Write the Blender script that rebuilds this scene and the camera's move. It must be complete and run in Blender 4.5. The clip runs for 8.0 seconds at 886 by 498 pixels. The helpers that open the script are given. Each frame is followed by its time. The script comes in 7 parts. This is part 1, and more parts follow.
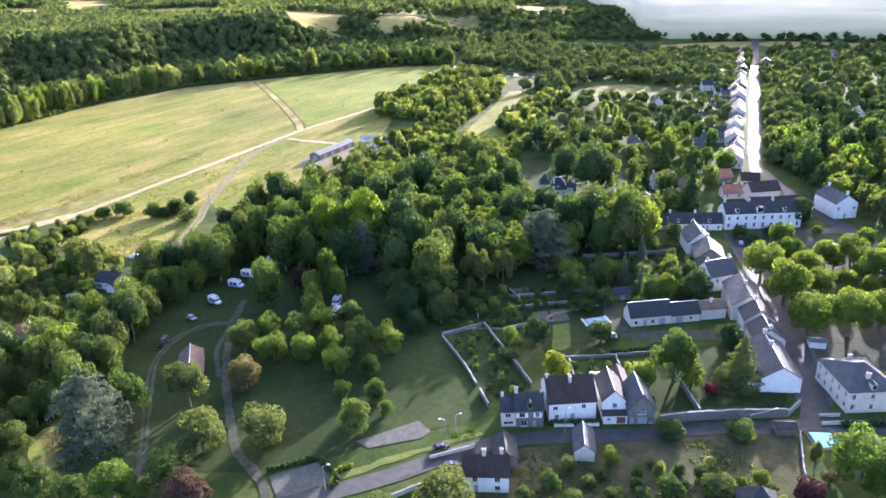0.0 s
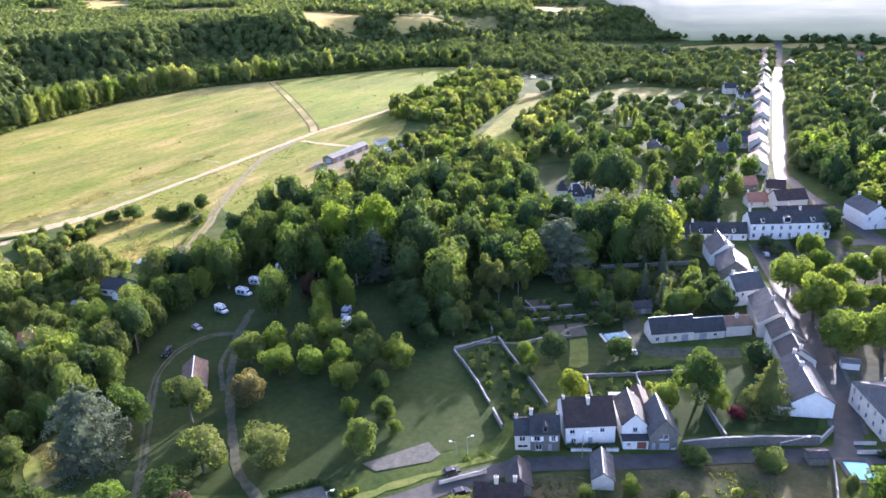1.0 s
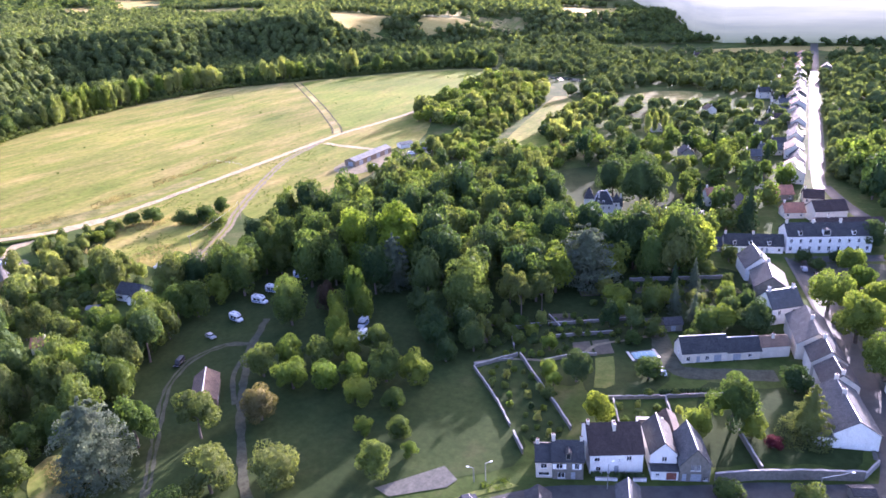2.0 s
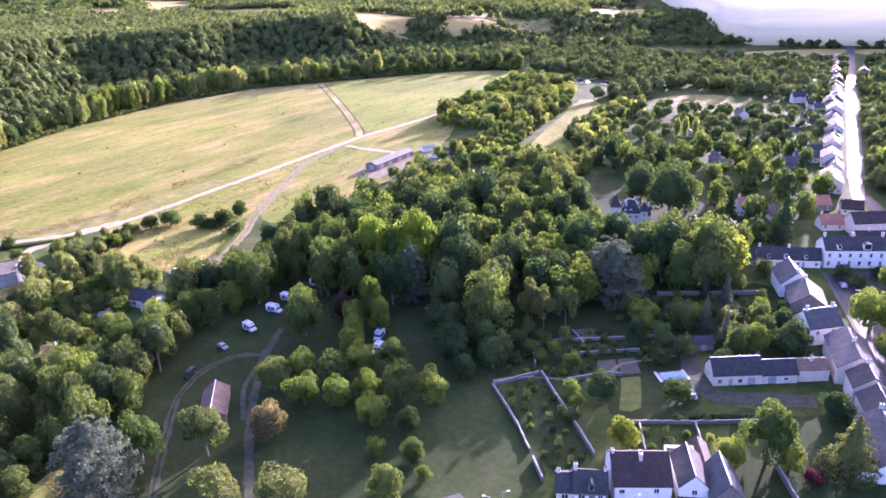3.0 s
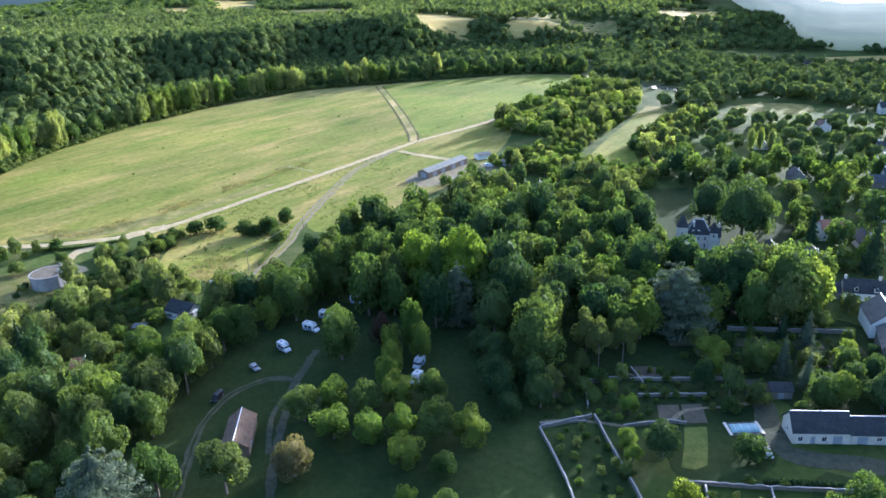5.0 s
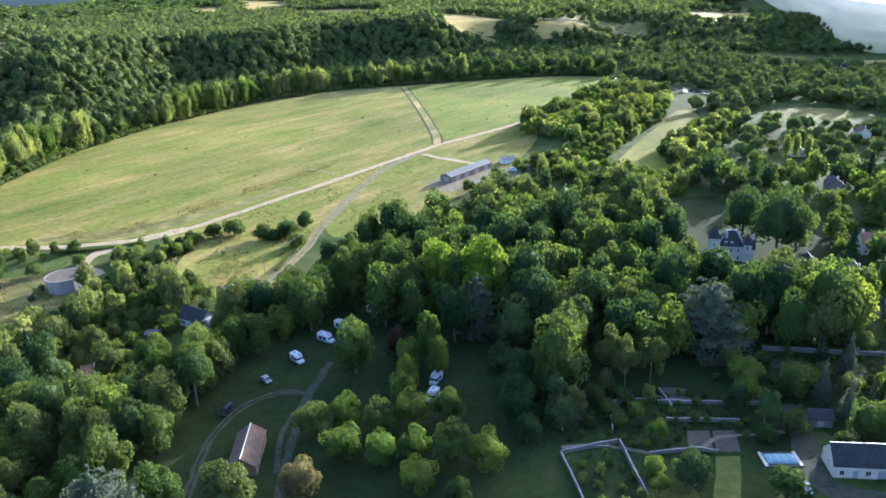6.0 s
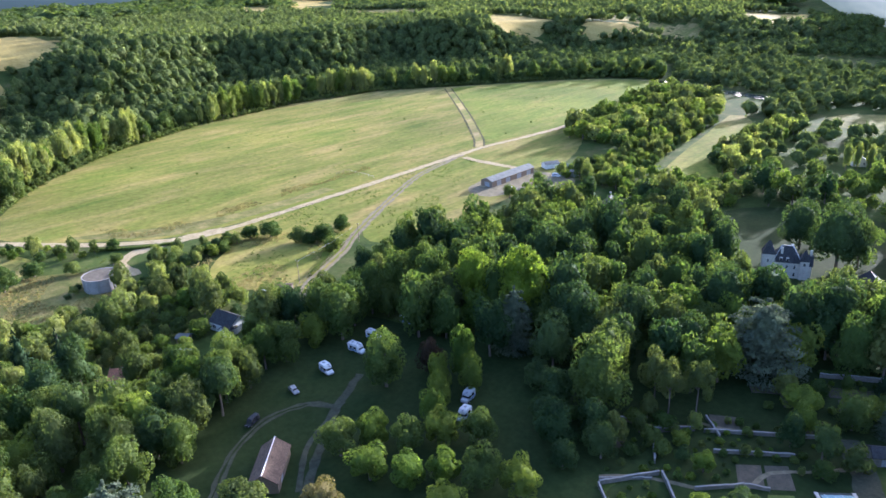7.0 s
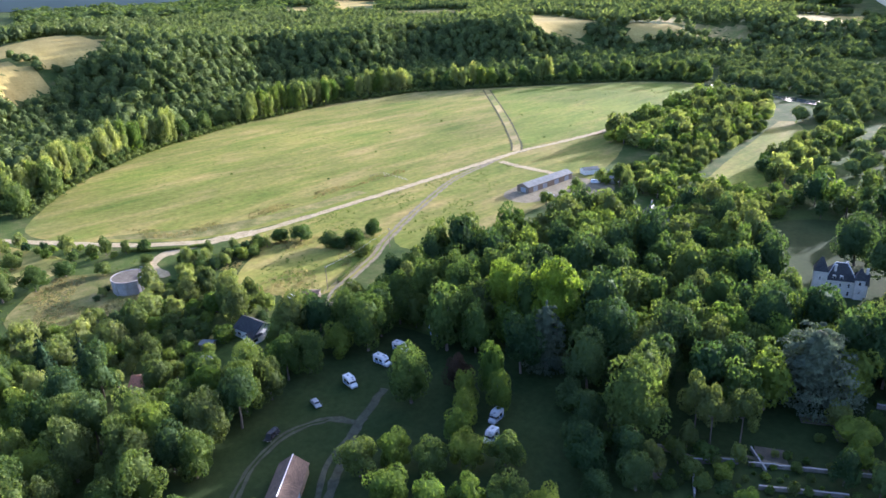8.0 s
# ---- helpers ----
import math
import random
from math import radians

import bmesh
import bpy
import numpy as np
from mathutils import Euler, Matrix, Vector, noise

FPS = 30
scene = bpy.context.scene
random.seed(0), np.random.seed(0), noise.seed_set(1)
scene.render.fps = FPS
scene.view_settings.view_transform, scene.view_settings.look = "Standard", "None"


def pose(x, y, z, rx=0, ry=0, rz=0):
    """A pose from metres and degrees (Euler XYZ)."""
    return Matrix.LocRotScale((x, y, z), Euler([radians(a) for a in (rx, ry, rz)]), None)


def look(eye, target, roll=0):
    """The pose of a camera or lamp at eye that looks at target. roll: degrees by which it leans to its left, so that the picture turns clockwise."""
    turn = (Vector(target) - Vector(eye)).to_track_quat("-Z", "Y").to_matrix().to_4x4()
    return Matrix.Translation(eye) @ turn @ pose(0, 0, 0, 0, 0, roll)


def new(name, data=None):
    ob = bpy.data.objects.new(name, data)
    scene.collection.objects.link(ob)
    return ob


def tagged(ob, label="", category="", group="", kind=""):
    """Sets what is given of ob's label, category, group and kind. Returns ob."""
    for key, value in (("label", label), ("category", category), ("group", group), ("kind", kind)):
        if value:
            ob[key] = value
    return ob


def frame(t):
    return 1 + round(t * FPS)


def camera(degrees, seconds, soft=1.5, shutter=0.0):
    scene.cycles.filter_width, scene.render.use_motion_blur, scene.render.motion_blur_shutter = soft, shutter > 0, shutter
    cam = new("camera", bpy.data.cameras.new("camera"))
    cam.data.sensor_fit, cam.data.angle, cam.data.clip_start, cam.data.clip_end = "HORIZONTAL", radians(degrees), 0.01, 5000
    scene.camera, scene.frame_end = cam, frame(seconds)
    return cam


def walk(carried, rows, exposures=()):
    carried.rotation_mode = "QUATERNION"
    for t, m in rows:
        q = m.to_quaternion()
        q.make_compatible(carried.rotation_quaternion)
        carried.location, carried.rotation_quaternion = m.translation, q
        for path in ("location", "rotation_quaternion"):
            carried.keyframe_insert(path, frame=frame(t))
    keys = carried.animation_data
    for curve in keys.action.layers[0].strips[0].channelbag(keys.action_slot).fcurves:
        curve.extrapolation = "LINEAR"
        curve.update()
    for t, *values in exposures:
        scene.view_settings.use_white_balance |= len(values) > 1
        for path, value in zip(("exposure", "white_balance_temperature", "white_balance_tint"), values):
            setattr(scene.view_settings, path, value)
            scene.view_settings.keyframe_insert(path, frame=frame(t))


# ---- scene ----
cam = camera(64.6, 8.0, 1.6)
METRES, EYE, TILT, LEAN, TURN = 74.4, 112.0, 0.0, 0.0, 26.1
ROWS = [
    (0.0, 0.0, 0.0, 0.0, -1.01, -22.32, 2.46),
    (0.5, 0.0054, 0.0613, -0.0016, -0.71, -22.29, 2.45),
    (1.0, 0.0119, 0.1228, -0.0033, 0.36, -22.23, 2.46),
    (1.5, 0.0182, 0.1842, -0.0046, 1.54, -22.16, 2.46),
    (3.0, 0.0351, 0.3705, -0.0094, 4.6, -21.95, 2.44),
    (3.5, 0.0376, 0.4331, -0.0103, 6.18, -21.86, 2.44),
    (4.0, 0.0435, 0.4957, -0.0105, 8.03, -21.79, 2.45),
    (4.5, 0.0471, 0.5586, -0.0117, 8.95, -21.74, 2.46),
    (6.0, 0.0467, 0.7457, -0.0169, 11.77, -21.58, 2.43),
    (6.5, 0.045, 0.8084, -0.0194, 13.67, -21.49, 2.42),
    (7.0, 0.0422, 0.8711, -0.0219, 15.47, -21.41, 2.4),
    (7.5, 0.0377, 0.9338, -0.0235, 17.2, -21.33, 2.39),
    (8.0, 0.033, 0.9971, -0.0257, 18.73, -21.25, 2.38),
]
EXPOSURES = [
    (0.0, 2.36, 5200, 32), (1.7, 2.42, 5200, 42), (2.6, 2.5, 5150, 60), (3.4, 2.42, 5100, 66),
    (3.8, 1.88, 4950, 42), (4.25, 1.86, 4680, 20), (5.0, 1.95, 4720, 18), (6.5, 1.95, 4850, 24), (8.0, 1.95, 4900, 27),
]
walk(cam, [(t, pose(0, 0, EYE, TILT, LEAN, TURN) @ pose(METRES * x, METRES * y, METRES * z, 90 + pitch, roll, yaw)) for t, x, y, z, yaw, pitch, roll in ROWS], EXPOSURES)

# ---- light: low evening sun ahead, clear sky ----
SUN_AZ, SUN_EL = radians(2.5), radians(12.2)
world = bpy.data.worlds.new("sky")
scene.world = world
world.use_nodes = True
wn = world.node_tree.nodes
sky = wn.new("ShaderNodeTexSky")
sky.sky_type, sky.sun_disc = "NISHITA", False
sky.sun_elevation, sky.sun_rotation = SUN_EL, SUN_AZ
sky.air_density, sky.dust_density, sky.ozone_density = 0.9, 3.2, 0.35
world.node_tree.links.new(sky.outputs[0], wn["Background"].inputs[0])
wn["Background"].inputs[1].default_value = 0.15
sun = new("sun", bpy.data.lights.new("sun", "SUN"))
sun.data.energy, sun.data.angle, sun.data.color = 4.8, radians(0.5), (1.0, 0.88, 0.68)
sun.matrix_basis = look((math.sin(SUN_AZ) * 900, math.cos(SUN_AZ) * 900, math.tan(SUN_EL) * 900), (0, 0, 0))


# ---- materials ----
def mat(name, build):
    m = bpy.data.materials.new(name)
    m.use_nodes = True
    nt = m.node_tree
    b = nt.nodes["Principled BSDF"]
    build(nt, b)
    return m


def node(nt, kind, **inputs):
    n = nt.nodes.new("ShaderNode" + kind)
    for k, v in inputs.items():
        n.inputs[k.replace("_", " ")].default_value = v
    return n


def noise_at(nt, scale, detail=4.0, rough=0.6, stretch=None, obj=False):
    """A noise over world position (or the object's own space)."""
    if obj:
        src = node(nt, "TexCoord").outputs["Object"]
    else:
        src = node(nt, "NewGeometry").outputs["Position"]
    if stretch:
        mp = node(nt, "Mapping")
        mp.inputs["Scale"].default_value = stretch[:3]
        if len(stretch) > 3:
            mp.inputs["Rotation"].default_value = (0, 0, radians(stretch[3]))
        nt.links.new(src, mp.inputs[0])
        src = mp.outputs[0]
    n = node(nt, "TexNoise", Scale=scale, Detail=detail, Roughness=rough)
    nt.links.new(src, n.inputs["Vector"])
    return n.outputs["Fac"]


def ramp(nt, fac, stops):
    r = nt.nodes.new("ShaderNodeValToRGB")
    el = r.color_ramp.elements
    while len(el) < len(stops):
        el.new(0.5)
    for e, (p, c) in zip(el, stops):
        e.position, e.color = p, (*c, 1)
    nt.links.new(fac, r.inputs[0])
    return r.outputs[0]


def mixc(nt, a, b, fac, mode="MIX"):
    m = nt.nodes.new("ShaderNodeMix")
    m.data_type, m.blend_type = "RGBA", mode
    for sock, v in ((m.inputs[0], fac), (m.inputs[6], a), (m.inputs[7], b)):
        if hasattr(v, "is_linked"):
            nt.links.new(v, sock)
        else:
            sock.default_value = (*v, 1) if isinstance(v, tuple) else v
    return m.outputs[2]


def bump(nt, b, fac, strength, dist):
    n = node(nt, "Bump", Strength=strength, Distance=dist)
    nt.links.new(fac, n.inputs["Height"])
    nt.links.new(n.outputs[0], b.inputs["Normal"])


def leafy(name, a, c, through_light=0.4, glow=(1.36, 1.42, 0.5), grain=0.26, stand=0.11, clumps=0.0):
    """Foliage: two greens mixed leaf by leaf and tree by tree, part of the light passing through."""
    def build(nt, b):
        isl = node(nt, "NewGeometry").outputs["Random Per Island"]
        obj = node(nt, "ObjectInfo").outputs["Random"]
        add = nt.nodes.new("ShaderNodeMath")
        add.operation = "MULTIPLY_ADD"
        nt.links.new(isl, add.inputs[0])
        add.inputs[1].default_value = grain
        half = nt.nodes.new("ShaderNodeMath")
        half.operation = "MULTIPLY"
        nt.links.new(obj, half.inputs[0])
        half.inputs[1].default_value = 0.55
        nt.links.new(half.outputs[0], add.inputs[2])
        col = ramp(nt, add.outputs[0], [(0.1, a), (0.9, c)])
        tone = ramp(nt, noise_at(nt, stand, 3), [(0.3, (0.62, 0.66, 0.7)), (0.7, (1.3, 1.25, 1.1))])
        col = mixc(nt, col, tone, 1.0, "MULTIPLY")
        nt.links.new(col, b.inputs["Base Color"])
        b.inputs["Roughness"].default_value = 0.8
        b.inputs["Specular IOR Level"].default_value = 0.04
        tr = node(nt, "BsdfTranslucent")
        if clumps:
            lump = noise_at(nt, clumps, 4, 0.65)
            bump(nt, b, lump, 1.0, 2.2)
            b.inputs["Specular IOR Level"].default_value, b.inputs["Roughness"].default_value = 0.0, 0.9
            nt.links.new(b.inputs["Normal"].links[0].from_socket, tr.inputs["Normal"])
            col = mixc(nt, col, ramp(nt, lump, [(0.32, (0.6, 0.62, 0.66)), (0.68, (1.35, 1.3, 1.2))]), 1.0, "MULTIPLY")
            nt.links.new(col, b.inputs["Base Color"])
        nt.links.new(mixc(nt, col, glow, 1.0, "MULTIPLY"), tr.inputs[0])
        mx = nt.nodes.new("ShaderNodeMixShader")
        mx.inputs[0].default_value = through_light
        nt.links.new(b.outputs[0], mx.inputs[1])
        nt.links.new(tr.outputs[0], mx.inputs[2])
        nt.links.new(mx.outputs[0], nt.nodes["Material Output"].inputs[0])
    return mat(name, build)


def mottled(name, stops, scale, fine=None, rough=0.9, bump_by=0.0, metal=0.0, stretch=None, obj=False, spec=0.3, large=None):
    """A surface with broad patches and a finer grain."""
    def build(nt, b):
        col = ramp(nt, noise_at(nt, scale, 6, 0.65, stretch, obj), stops)
        if large:
            col = mixc(nt, col, ramp(nt, noise_at(nt, large, 2, 0.5, None, obj), [(0.35, (0.72, 0.74, 0.76)), (0.68, (1.18, 1.16, 1.1))]), 1.0, "MULTIPLY")
        if fine:
            g = noise_at(nt, fine, 5, 0.7, None, obj)
            col = mixc(nt, col, ramp(nt, g, [(0.3, (0.68, 0.68, 0.68)), (0.7, (1.3, 1.3, 1.3))]), 0.7, "MULTIPLY")
            if bump_by:
                bump(nt, b, g, 0.6, bump_by)
        nt.links.new(col, b.inputs["Base Color"])
        b.inputs["Roughness"].default_value = rough
        b.inputs["Metallic"].default_value = metal
        b.inputs["Specular IOR Level"].default_value = spec
    return mat(name, build)


def roofing(name, a, c, course, width, rough, spec=0.5):
    """Slates or tiles in courses: joints, tone from piece to piece, slight relief."""
    def build(nt, b):
        tc = node(nt, "UVMap").outputs[0]
        br = node(nt, "TexBrick", Scale=1.0)
        br.inputs["Brick Width"].default_value, br.inputs["Row Height"].default_value = width, course
        br.inputs["Mortar Size"].default_value = 0.02
        br.inputs["Color1"].default_value, br.inputs["Color2"].default_value = (*a, 1), (*c, 1)
        br.inputs["Mortar"].default_value = (*[v * 0.5 for v in a], 1)
        nt.links.new(tc, br.inputs[0])
        stain = ramp(nt, noise_at(nt, 0.5, 6, 0.7), [(0.3, (0.65, 0.66, 0.68)), (0.7, (1.3, 1.27, 1.2))])
        nt.links.new(mixc(nt, br.outputs[0], stain, 1.0, "MULTIPLY"), b.inputs["Base Color"])
        b.inputs["Roughness"].default_value, b.inputs["Specular IOR Level"].default_value = rough, spec
        bump(nt, b, br.outputs["Fac"], 0.5, -0.02)
    return mat(name, build)


LEAF = leafy("leaf_mid", (0.06, 0.1, 0.03), (0.14, 0.172, 0.05), 0.45)
LEAF_LIME = leafy("leaf_lime", (0.14, 0.2, 0.028), (0.23, 0.27, 0.045), 0.52)
LEAF_LIGHT = leafy("leaf_light", (0.095, 0.15, 0.032), (0.18, 0.215, 0.045), 0.5)
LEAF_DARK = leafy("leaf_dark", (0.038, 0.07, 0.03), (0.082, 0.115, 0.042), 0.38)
LEAF_OLIVE = leafy("leaf_olive", (0.08, 0.11, 0.038), (0.15, 0.17, 0.06), 0.45)
LEAF_POPLAR = leafy("leaf_poplar", (0.165, 0.205, 0.072), (0.29, 0.305, 0.115), 0.55)
LEAF_BLUE = leafy("needle_blue", (0.08, 0.105, 0.07), (0.15, 0.18, 0.12), 0.4, (1.15, 1.2, 0.95))
LEAF_NEEDLE = leafy("needle_green", (0.022, 0.045, 0.022), (0.05, 0.075, 0.035), 0.2)
LEAF_RED = leafy("leaf_purple", (0.045, 0.034, 0.024), (0.095, 0.062, 0.045), 0.3, (1.2, 1.0, 0.8))
LEAF_WINE = leafy("leaf_wine", (0.07, 0.03, 0.033), (0.14, 0.058, 0.06), 0.3, (1.3, 0.9, 0.85))
LEAF_PINK = leafy("blossom_pink", (0.1, 0.025, 0.03), (0.2, 0.05, 0.06), 0.35, (1.2, 0.9, 0.9))
LEAF_YELLOW = leafy("leaf_yellow", (0.12, 0.165, 0.022), (0.22, 0.24, 0.04), 0.5)
LEAF_BROWN = leafy("leaf_brown", (0.12, 0.108, 0.048), (0.19, 0.168, 0.075), 0.38)
LEAF_FAR = leafy("leaf_far", (0.064, 0.104, 0.04), (0.142, 0.175, 0.072), 0.42, grain=0.4, stand=0.07, clumps=0.35)
LEAF_SLOPE = leafy("leaf_slope", (0.054, 0.09, 0.033), (0.13, 0.165, 0.064), 0.38, grain=0.4, stand=0.06, clumps=0.35)
LEAF_BELT = leafy("leaf_belt", (0.062, 0.102, 0.034), (0.15, 0.182, 0.062), 0.42, grain=0.4, stand=0.05, clumps=0.4)
BARK = mottled("bark", [(0.3, (0.08, 0.06, 0.045)), (0.7, (0.2, 0.165, 0.13))], 3.0, 25, 0.95, 0.03, stretch=(1, 1, 0.15), obj=True)
GRASS = mottled("grass", [(0.3, (0.035, 0.06, 0.014)), (0.5, (0.06, 0.085, 0.02)), (0.7, (0.11, 0.11, 0.04))], 0.07, 0.5, 0.95, 0.3, spec=0.05, large=0.013)
# grass with the shade of trees put into its dark colour
LAWN_SHADE = mottled("lawn", [(0.3, (0.024, 0.04, 0.012)), (0.6, (0.037, 0.053, 0.017)), (0.8, (0.058, 0.063, 0.026))], 0.06, 0.5, 0.95, 0.1, spec=0.05, large=0.02)
# brighter grass colour, painted in for sun on a garden strip and verge
LAWN_SUNLIT = mottled("lawn_dry", [(0.3, (0.075, 0.105, 0.024)), (0.55, (0.12, 0.14, 0.035)), (0.75, (0.19, 0.17, 0.055))], 0.35, 2.0, 0.95, 0.08, spec=0.05)
def meadow(name, green, straw, centre, inner, outer):
    """Hay meadow: green in streaks, turning to straw towards its outer edge."""
    def build(nt, b):
        lush = ramp(nt, noise_at(nt, 0.03, 6, 0.65, (1.7, 0.42, 1, 8)), green)
        dry = ramp(nt, noise_at(nt, 0.05, 6, 0.65, (1.7, 0.42, 1, 8)), straw)
        far = nt.nodes.new("ShaderNodeVectorMath")
        far.operation = "DISTANCE"
        nt.links.new(node(nt, "NewGeometry").outputs["Position"], far.inputs[0])
        far.inputs[1].default_value = (*centre, 0)
        span = nt.nodes.new("ShaderNodeMath")
        span.operation = "MULTIPLY_ADD"
        nt.links.new(far.outputs["Value"], span.inputs[0])
        span.inputs[1].default_value, span.inputs[2].default_value = 1 / (outer - inner), -inner / (outer - inner) - 1.05
        wob = nt.nodes.new("ShaderNodeMath")
        wob.operation = "MULTIPLY_ADD"
        nt.links.new(noise_at(nt, 0.022, 5, 0.7, (1.6, 0.5, 1, 8)), wob.inputs[0])
        wob.inputs[1].default_value = 1.5
        nt.links.new(span.outputs[0], wob.inputs[2])
        mask = ramp(nt, wob.outputs[0], [(0.15, (0, 0, 0)), (0.85, (1, 1, 1))])
        col = mixc(nt, lush, dry, mask)
        col = mixc(nt, col, ramp(nt, noise_at(nt, 0.009, 2, 0.5), [(0.35, (0.78, 0.8, 0.8)), (0.68, (1.16, 1.14, 1.08))]), 1.0, "MULTIPLY")
        streak = ramp(nt, noise_at(nt, 0.1, 6, 0.75, (1.7, 0.42, 1, 8)), [(0.36, (0.78, 0.86, 0.8)), (0.64, (1.17, 1.12, 1.1))])
        col = mixc(nt, col, streak, 0.85, "MULTIPLY")
        g = noise_at(nt, 0.3, 5, 0.7)
        col = mixc(nt, col, ramp(nt, g, [(0.3, (0.68, 0.68, 0.68)), (0.7, (1.3, 1.3, 1.3))]), 0.8, "MULTIPLY")
        bump(nt, b, g, 0.6, 0.25)
        nt.links.new(col, b.inputs["Base Color"])
        b.inputs["Roughness"].default_value, b.inputs["Specular IOR Level"].default_value = 0.95, 0.05
    return mat(name, build)


FIELD = meadow("field", [(0.29, (0.098, 0.136, 0.019)), (0.42, (0.145, 0.162, 0.028)), (0.53, (0.19, 0.18, 0.042)), (0.65, (0.262, 0.213, 0.072))], [(0.36, (0.18, 0.185, 0.05)), (0.5, (0.26, 0.225, 0.08)), (0.64, (0.34, 0.275, 0.115))], (-345, 385), 190, 262)
FIELD_GREEN = meadow("field_green", [(0.3, (0.11, 0.155, 0.019)), (0.5, (0.158, 0.183, 0.03)), (0.7, (0.22, 0.2, 0.05))], [(0.36, (0.17, 0.18, 0.05)), (0.5, (0.24, 0.205, 0.075)), (0.64, (0.32, 0.25, 0.11))], (-270, 455), 250, 320)
MARGIN = mottled("field_margin", [(0.36, (0.15, 0.18, 0.036)), (0.5, (0.23, 0.205, 0.07)), (0.64, (0.33, 0.265, 0.12))], 0.045, 0.3, 0.95, 0.25, stretch=(1.7, 0.42, 1, 8), spec=0.05, large=0.012)
STRAW = mottled("straw_verge", [(0.3, (0.1, 0.12, 0.026)), (0.48, (0.165, 0.158, 0.048)), (0.7, (0.27, 0.22, 0.09))], 0.13, 0.9, 0.95, 0.25, spec=0.05, large=0.03)
STUBBLE = mottled("stubble", [(0.3, (0.29, 0.225, 0.065)), (0.7, (0.4, 0.315, 0.105))], 0.03, 0.4, 0.95, 0.1, stretch=(1, 3, 1, 20), spec=0.05, large=0.01)
EARTH = mottled("dug_earth", [(0.3, (0.06, 0.055, 0.038)), (0.7, (0.11, 0.096, 0.065))], 0.5, 4, 0.95, 0.08)
TRACK = mottled("gravel_track", [(0.3, (0.25, 0.205, 0.11)), (0.7, (0.4, 0.335, 0.2))], 0.25, 1.0, 0.95, 0.04, spec=0.05)
LANE = mottled("worn_lane", [(0.3, (0.045, 0.05, 0.032)), (0.7, (0.088, 0.09, 0.06))], 0.4, 1.4, 0.95, 0.03, spec=0.05)
ASPHALT = mottled("asphalt", [(0.3, (0.036, 0.038, 0.034)), (0.7, (0.064, 0.066, 0.058))], 0.35, 6.0, 0.75, 0.01, spec=0.22)
PAVING = mottled("paving", [(0.3, (0.07, 0.072, 0.06)), (0.7, (0.12, 0.12, 0.098))], 0.4, 1.5, 0.9, 0.01, spec=0.1)
WHITE = mottled("white_render", [(0.3, (0.68, 0.66, 0.61)), (0.7, (0.8, 0.79, 0.75))], 0.6, 5.0, 0.85, 0.01)
CREAM = mottled("cream_render", [(0.3, (0.52, 0.47, 0.38)), (0.7, (0.66, 0.6, 0.5))], 0.6, 5.0, 0.85, 0.01)
STONE = mottled("stone", [(0.3, (0.12, 0.112, 0.092)), (0.7, (0.21, 0.195, 0.162))], 1.2, 5.0, 0.9, 0.03)
STONE_PALE = mottled("pale_stone", [(0.3, (0.46, 0.43, 0.36)), (0.7, (0.62, 0.58, 0.5))], 0.8, 5.0, 0.9, 0.03)
CONCRETE = mottled("concrete", [(0.3, (0.216, 0.208, 0.192)), (0.7, (0.336, 0.32, 0.296))], 0.5, 4.0, 0.9, 0.01)
SLATE = roofing("slate", (0.04, 0.043, 0.045), (0.068, 0.071, 0.073), 0.22, 0.3, 0.7, 0.12)
SLATE_PALE = roofing("pale_slate", (0.07, 0.077, 0.08), (0.115, 0.123, 0.127), 0.22, 0.3, 0.75, 0.1)
TILE_BROWN = roofing("brown_tile", (0.04, 0.03, 0.027), (0.075, 0.055, 0.048), 0.26, 0.2, 0.75, 0.2)
TILE_RED = roofing("red_tile", (0.3, 0.13, 0.075), (0.42, 0.2, 0.12), 0.26, 0.2, 0.8)
TILE_TAN = roofing("tan_tile", (0.14, 0.1, 0.07), (0.22, 0.155, 0.11), 0.26, 0.2, 0.8, 0.2)
WOOD = mottled("weathered_wood", [(0.3, (0.13, 0.1, 0.07)), (0.7, (0.26, 0.2, 0.14))], 1.0, 9, 0.8, 0.01, stretch=(1, 1, 6), obj=True)
WHITE_PAINT = mottled("white_paint", [(0.3, (0.7, 0.7, 0.68)), (0.7, (0.82, 0.82, 0.8))], 1.5, 8, 0.4, 0.0, obj=True)
VAN_WHITE = mottled("van_white", [(0.3, (0.62, 0.63, 0.64)), (0.7, (0.74, 0.74, 0.74))], 0.8, 5, 0.3, 0.0, obj=True, spec=0.5)
VAN_OFF = mottled("van_grey_white", [(0.3, (0.5, 0.52, 0.53)), (0.7, (0.6, 0.61, 0.61))], 0.8, 5, 0.4, 0.0, obj=True, spec=0.4)
CAR_DARK = mottled("dark_car_paint", [(0.3, (0.02, 0.022, 0.026)), (0.7, (0.035, 0.036, 0.04))], 0.8, 5, 0.25, 0.0, obj=True, spec=0.6)
CAR_GREY = mottled("grey_car_paint", [(0.3, (0.3, 0.31, 0.32)), (0.7, (0.38, 0.38, 0.39))], 0.8, 5, 0.25, 0.0, obj=True, spec=0.6)
CAR_RED = mottled("red_car_paint", [(0.3, (0.3, 0.02, 0.02)), (0.7, (0.36, 0.03, 0.03))], 0.8, 5, 0.25, 0.0, obj=True, spec=0.6)
RUBBER = mottled("rubber", [(0.3, (0.015, 0.015, 0.015)), (0.7, (0.03, 0.03, 0.03))], 4, 30, 0.9, 0.0, obj=True)
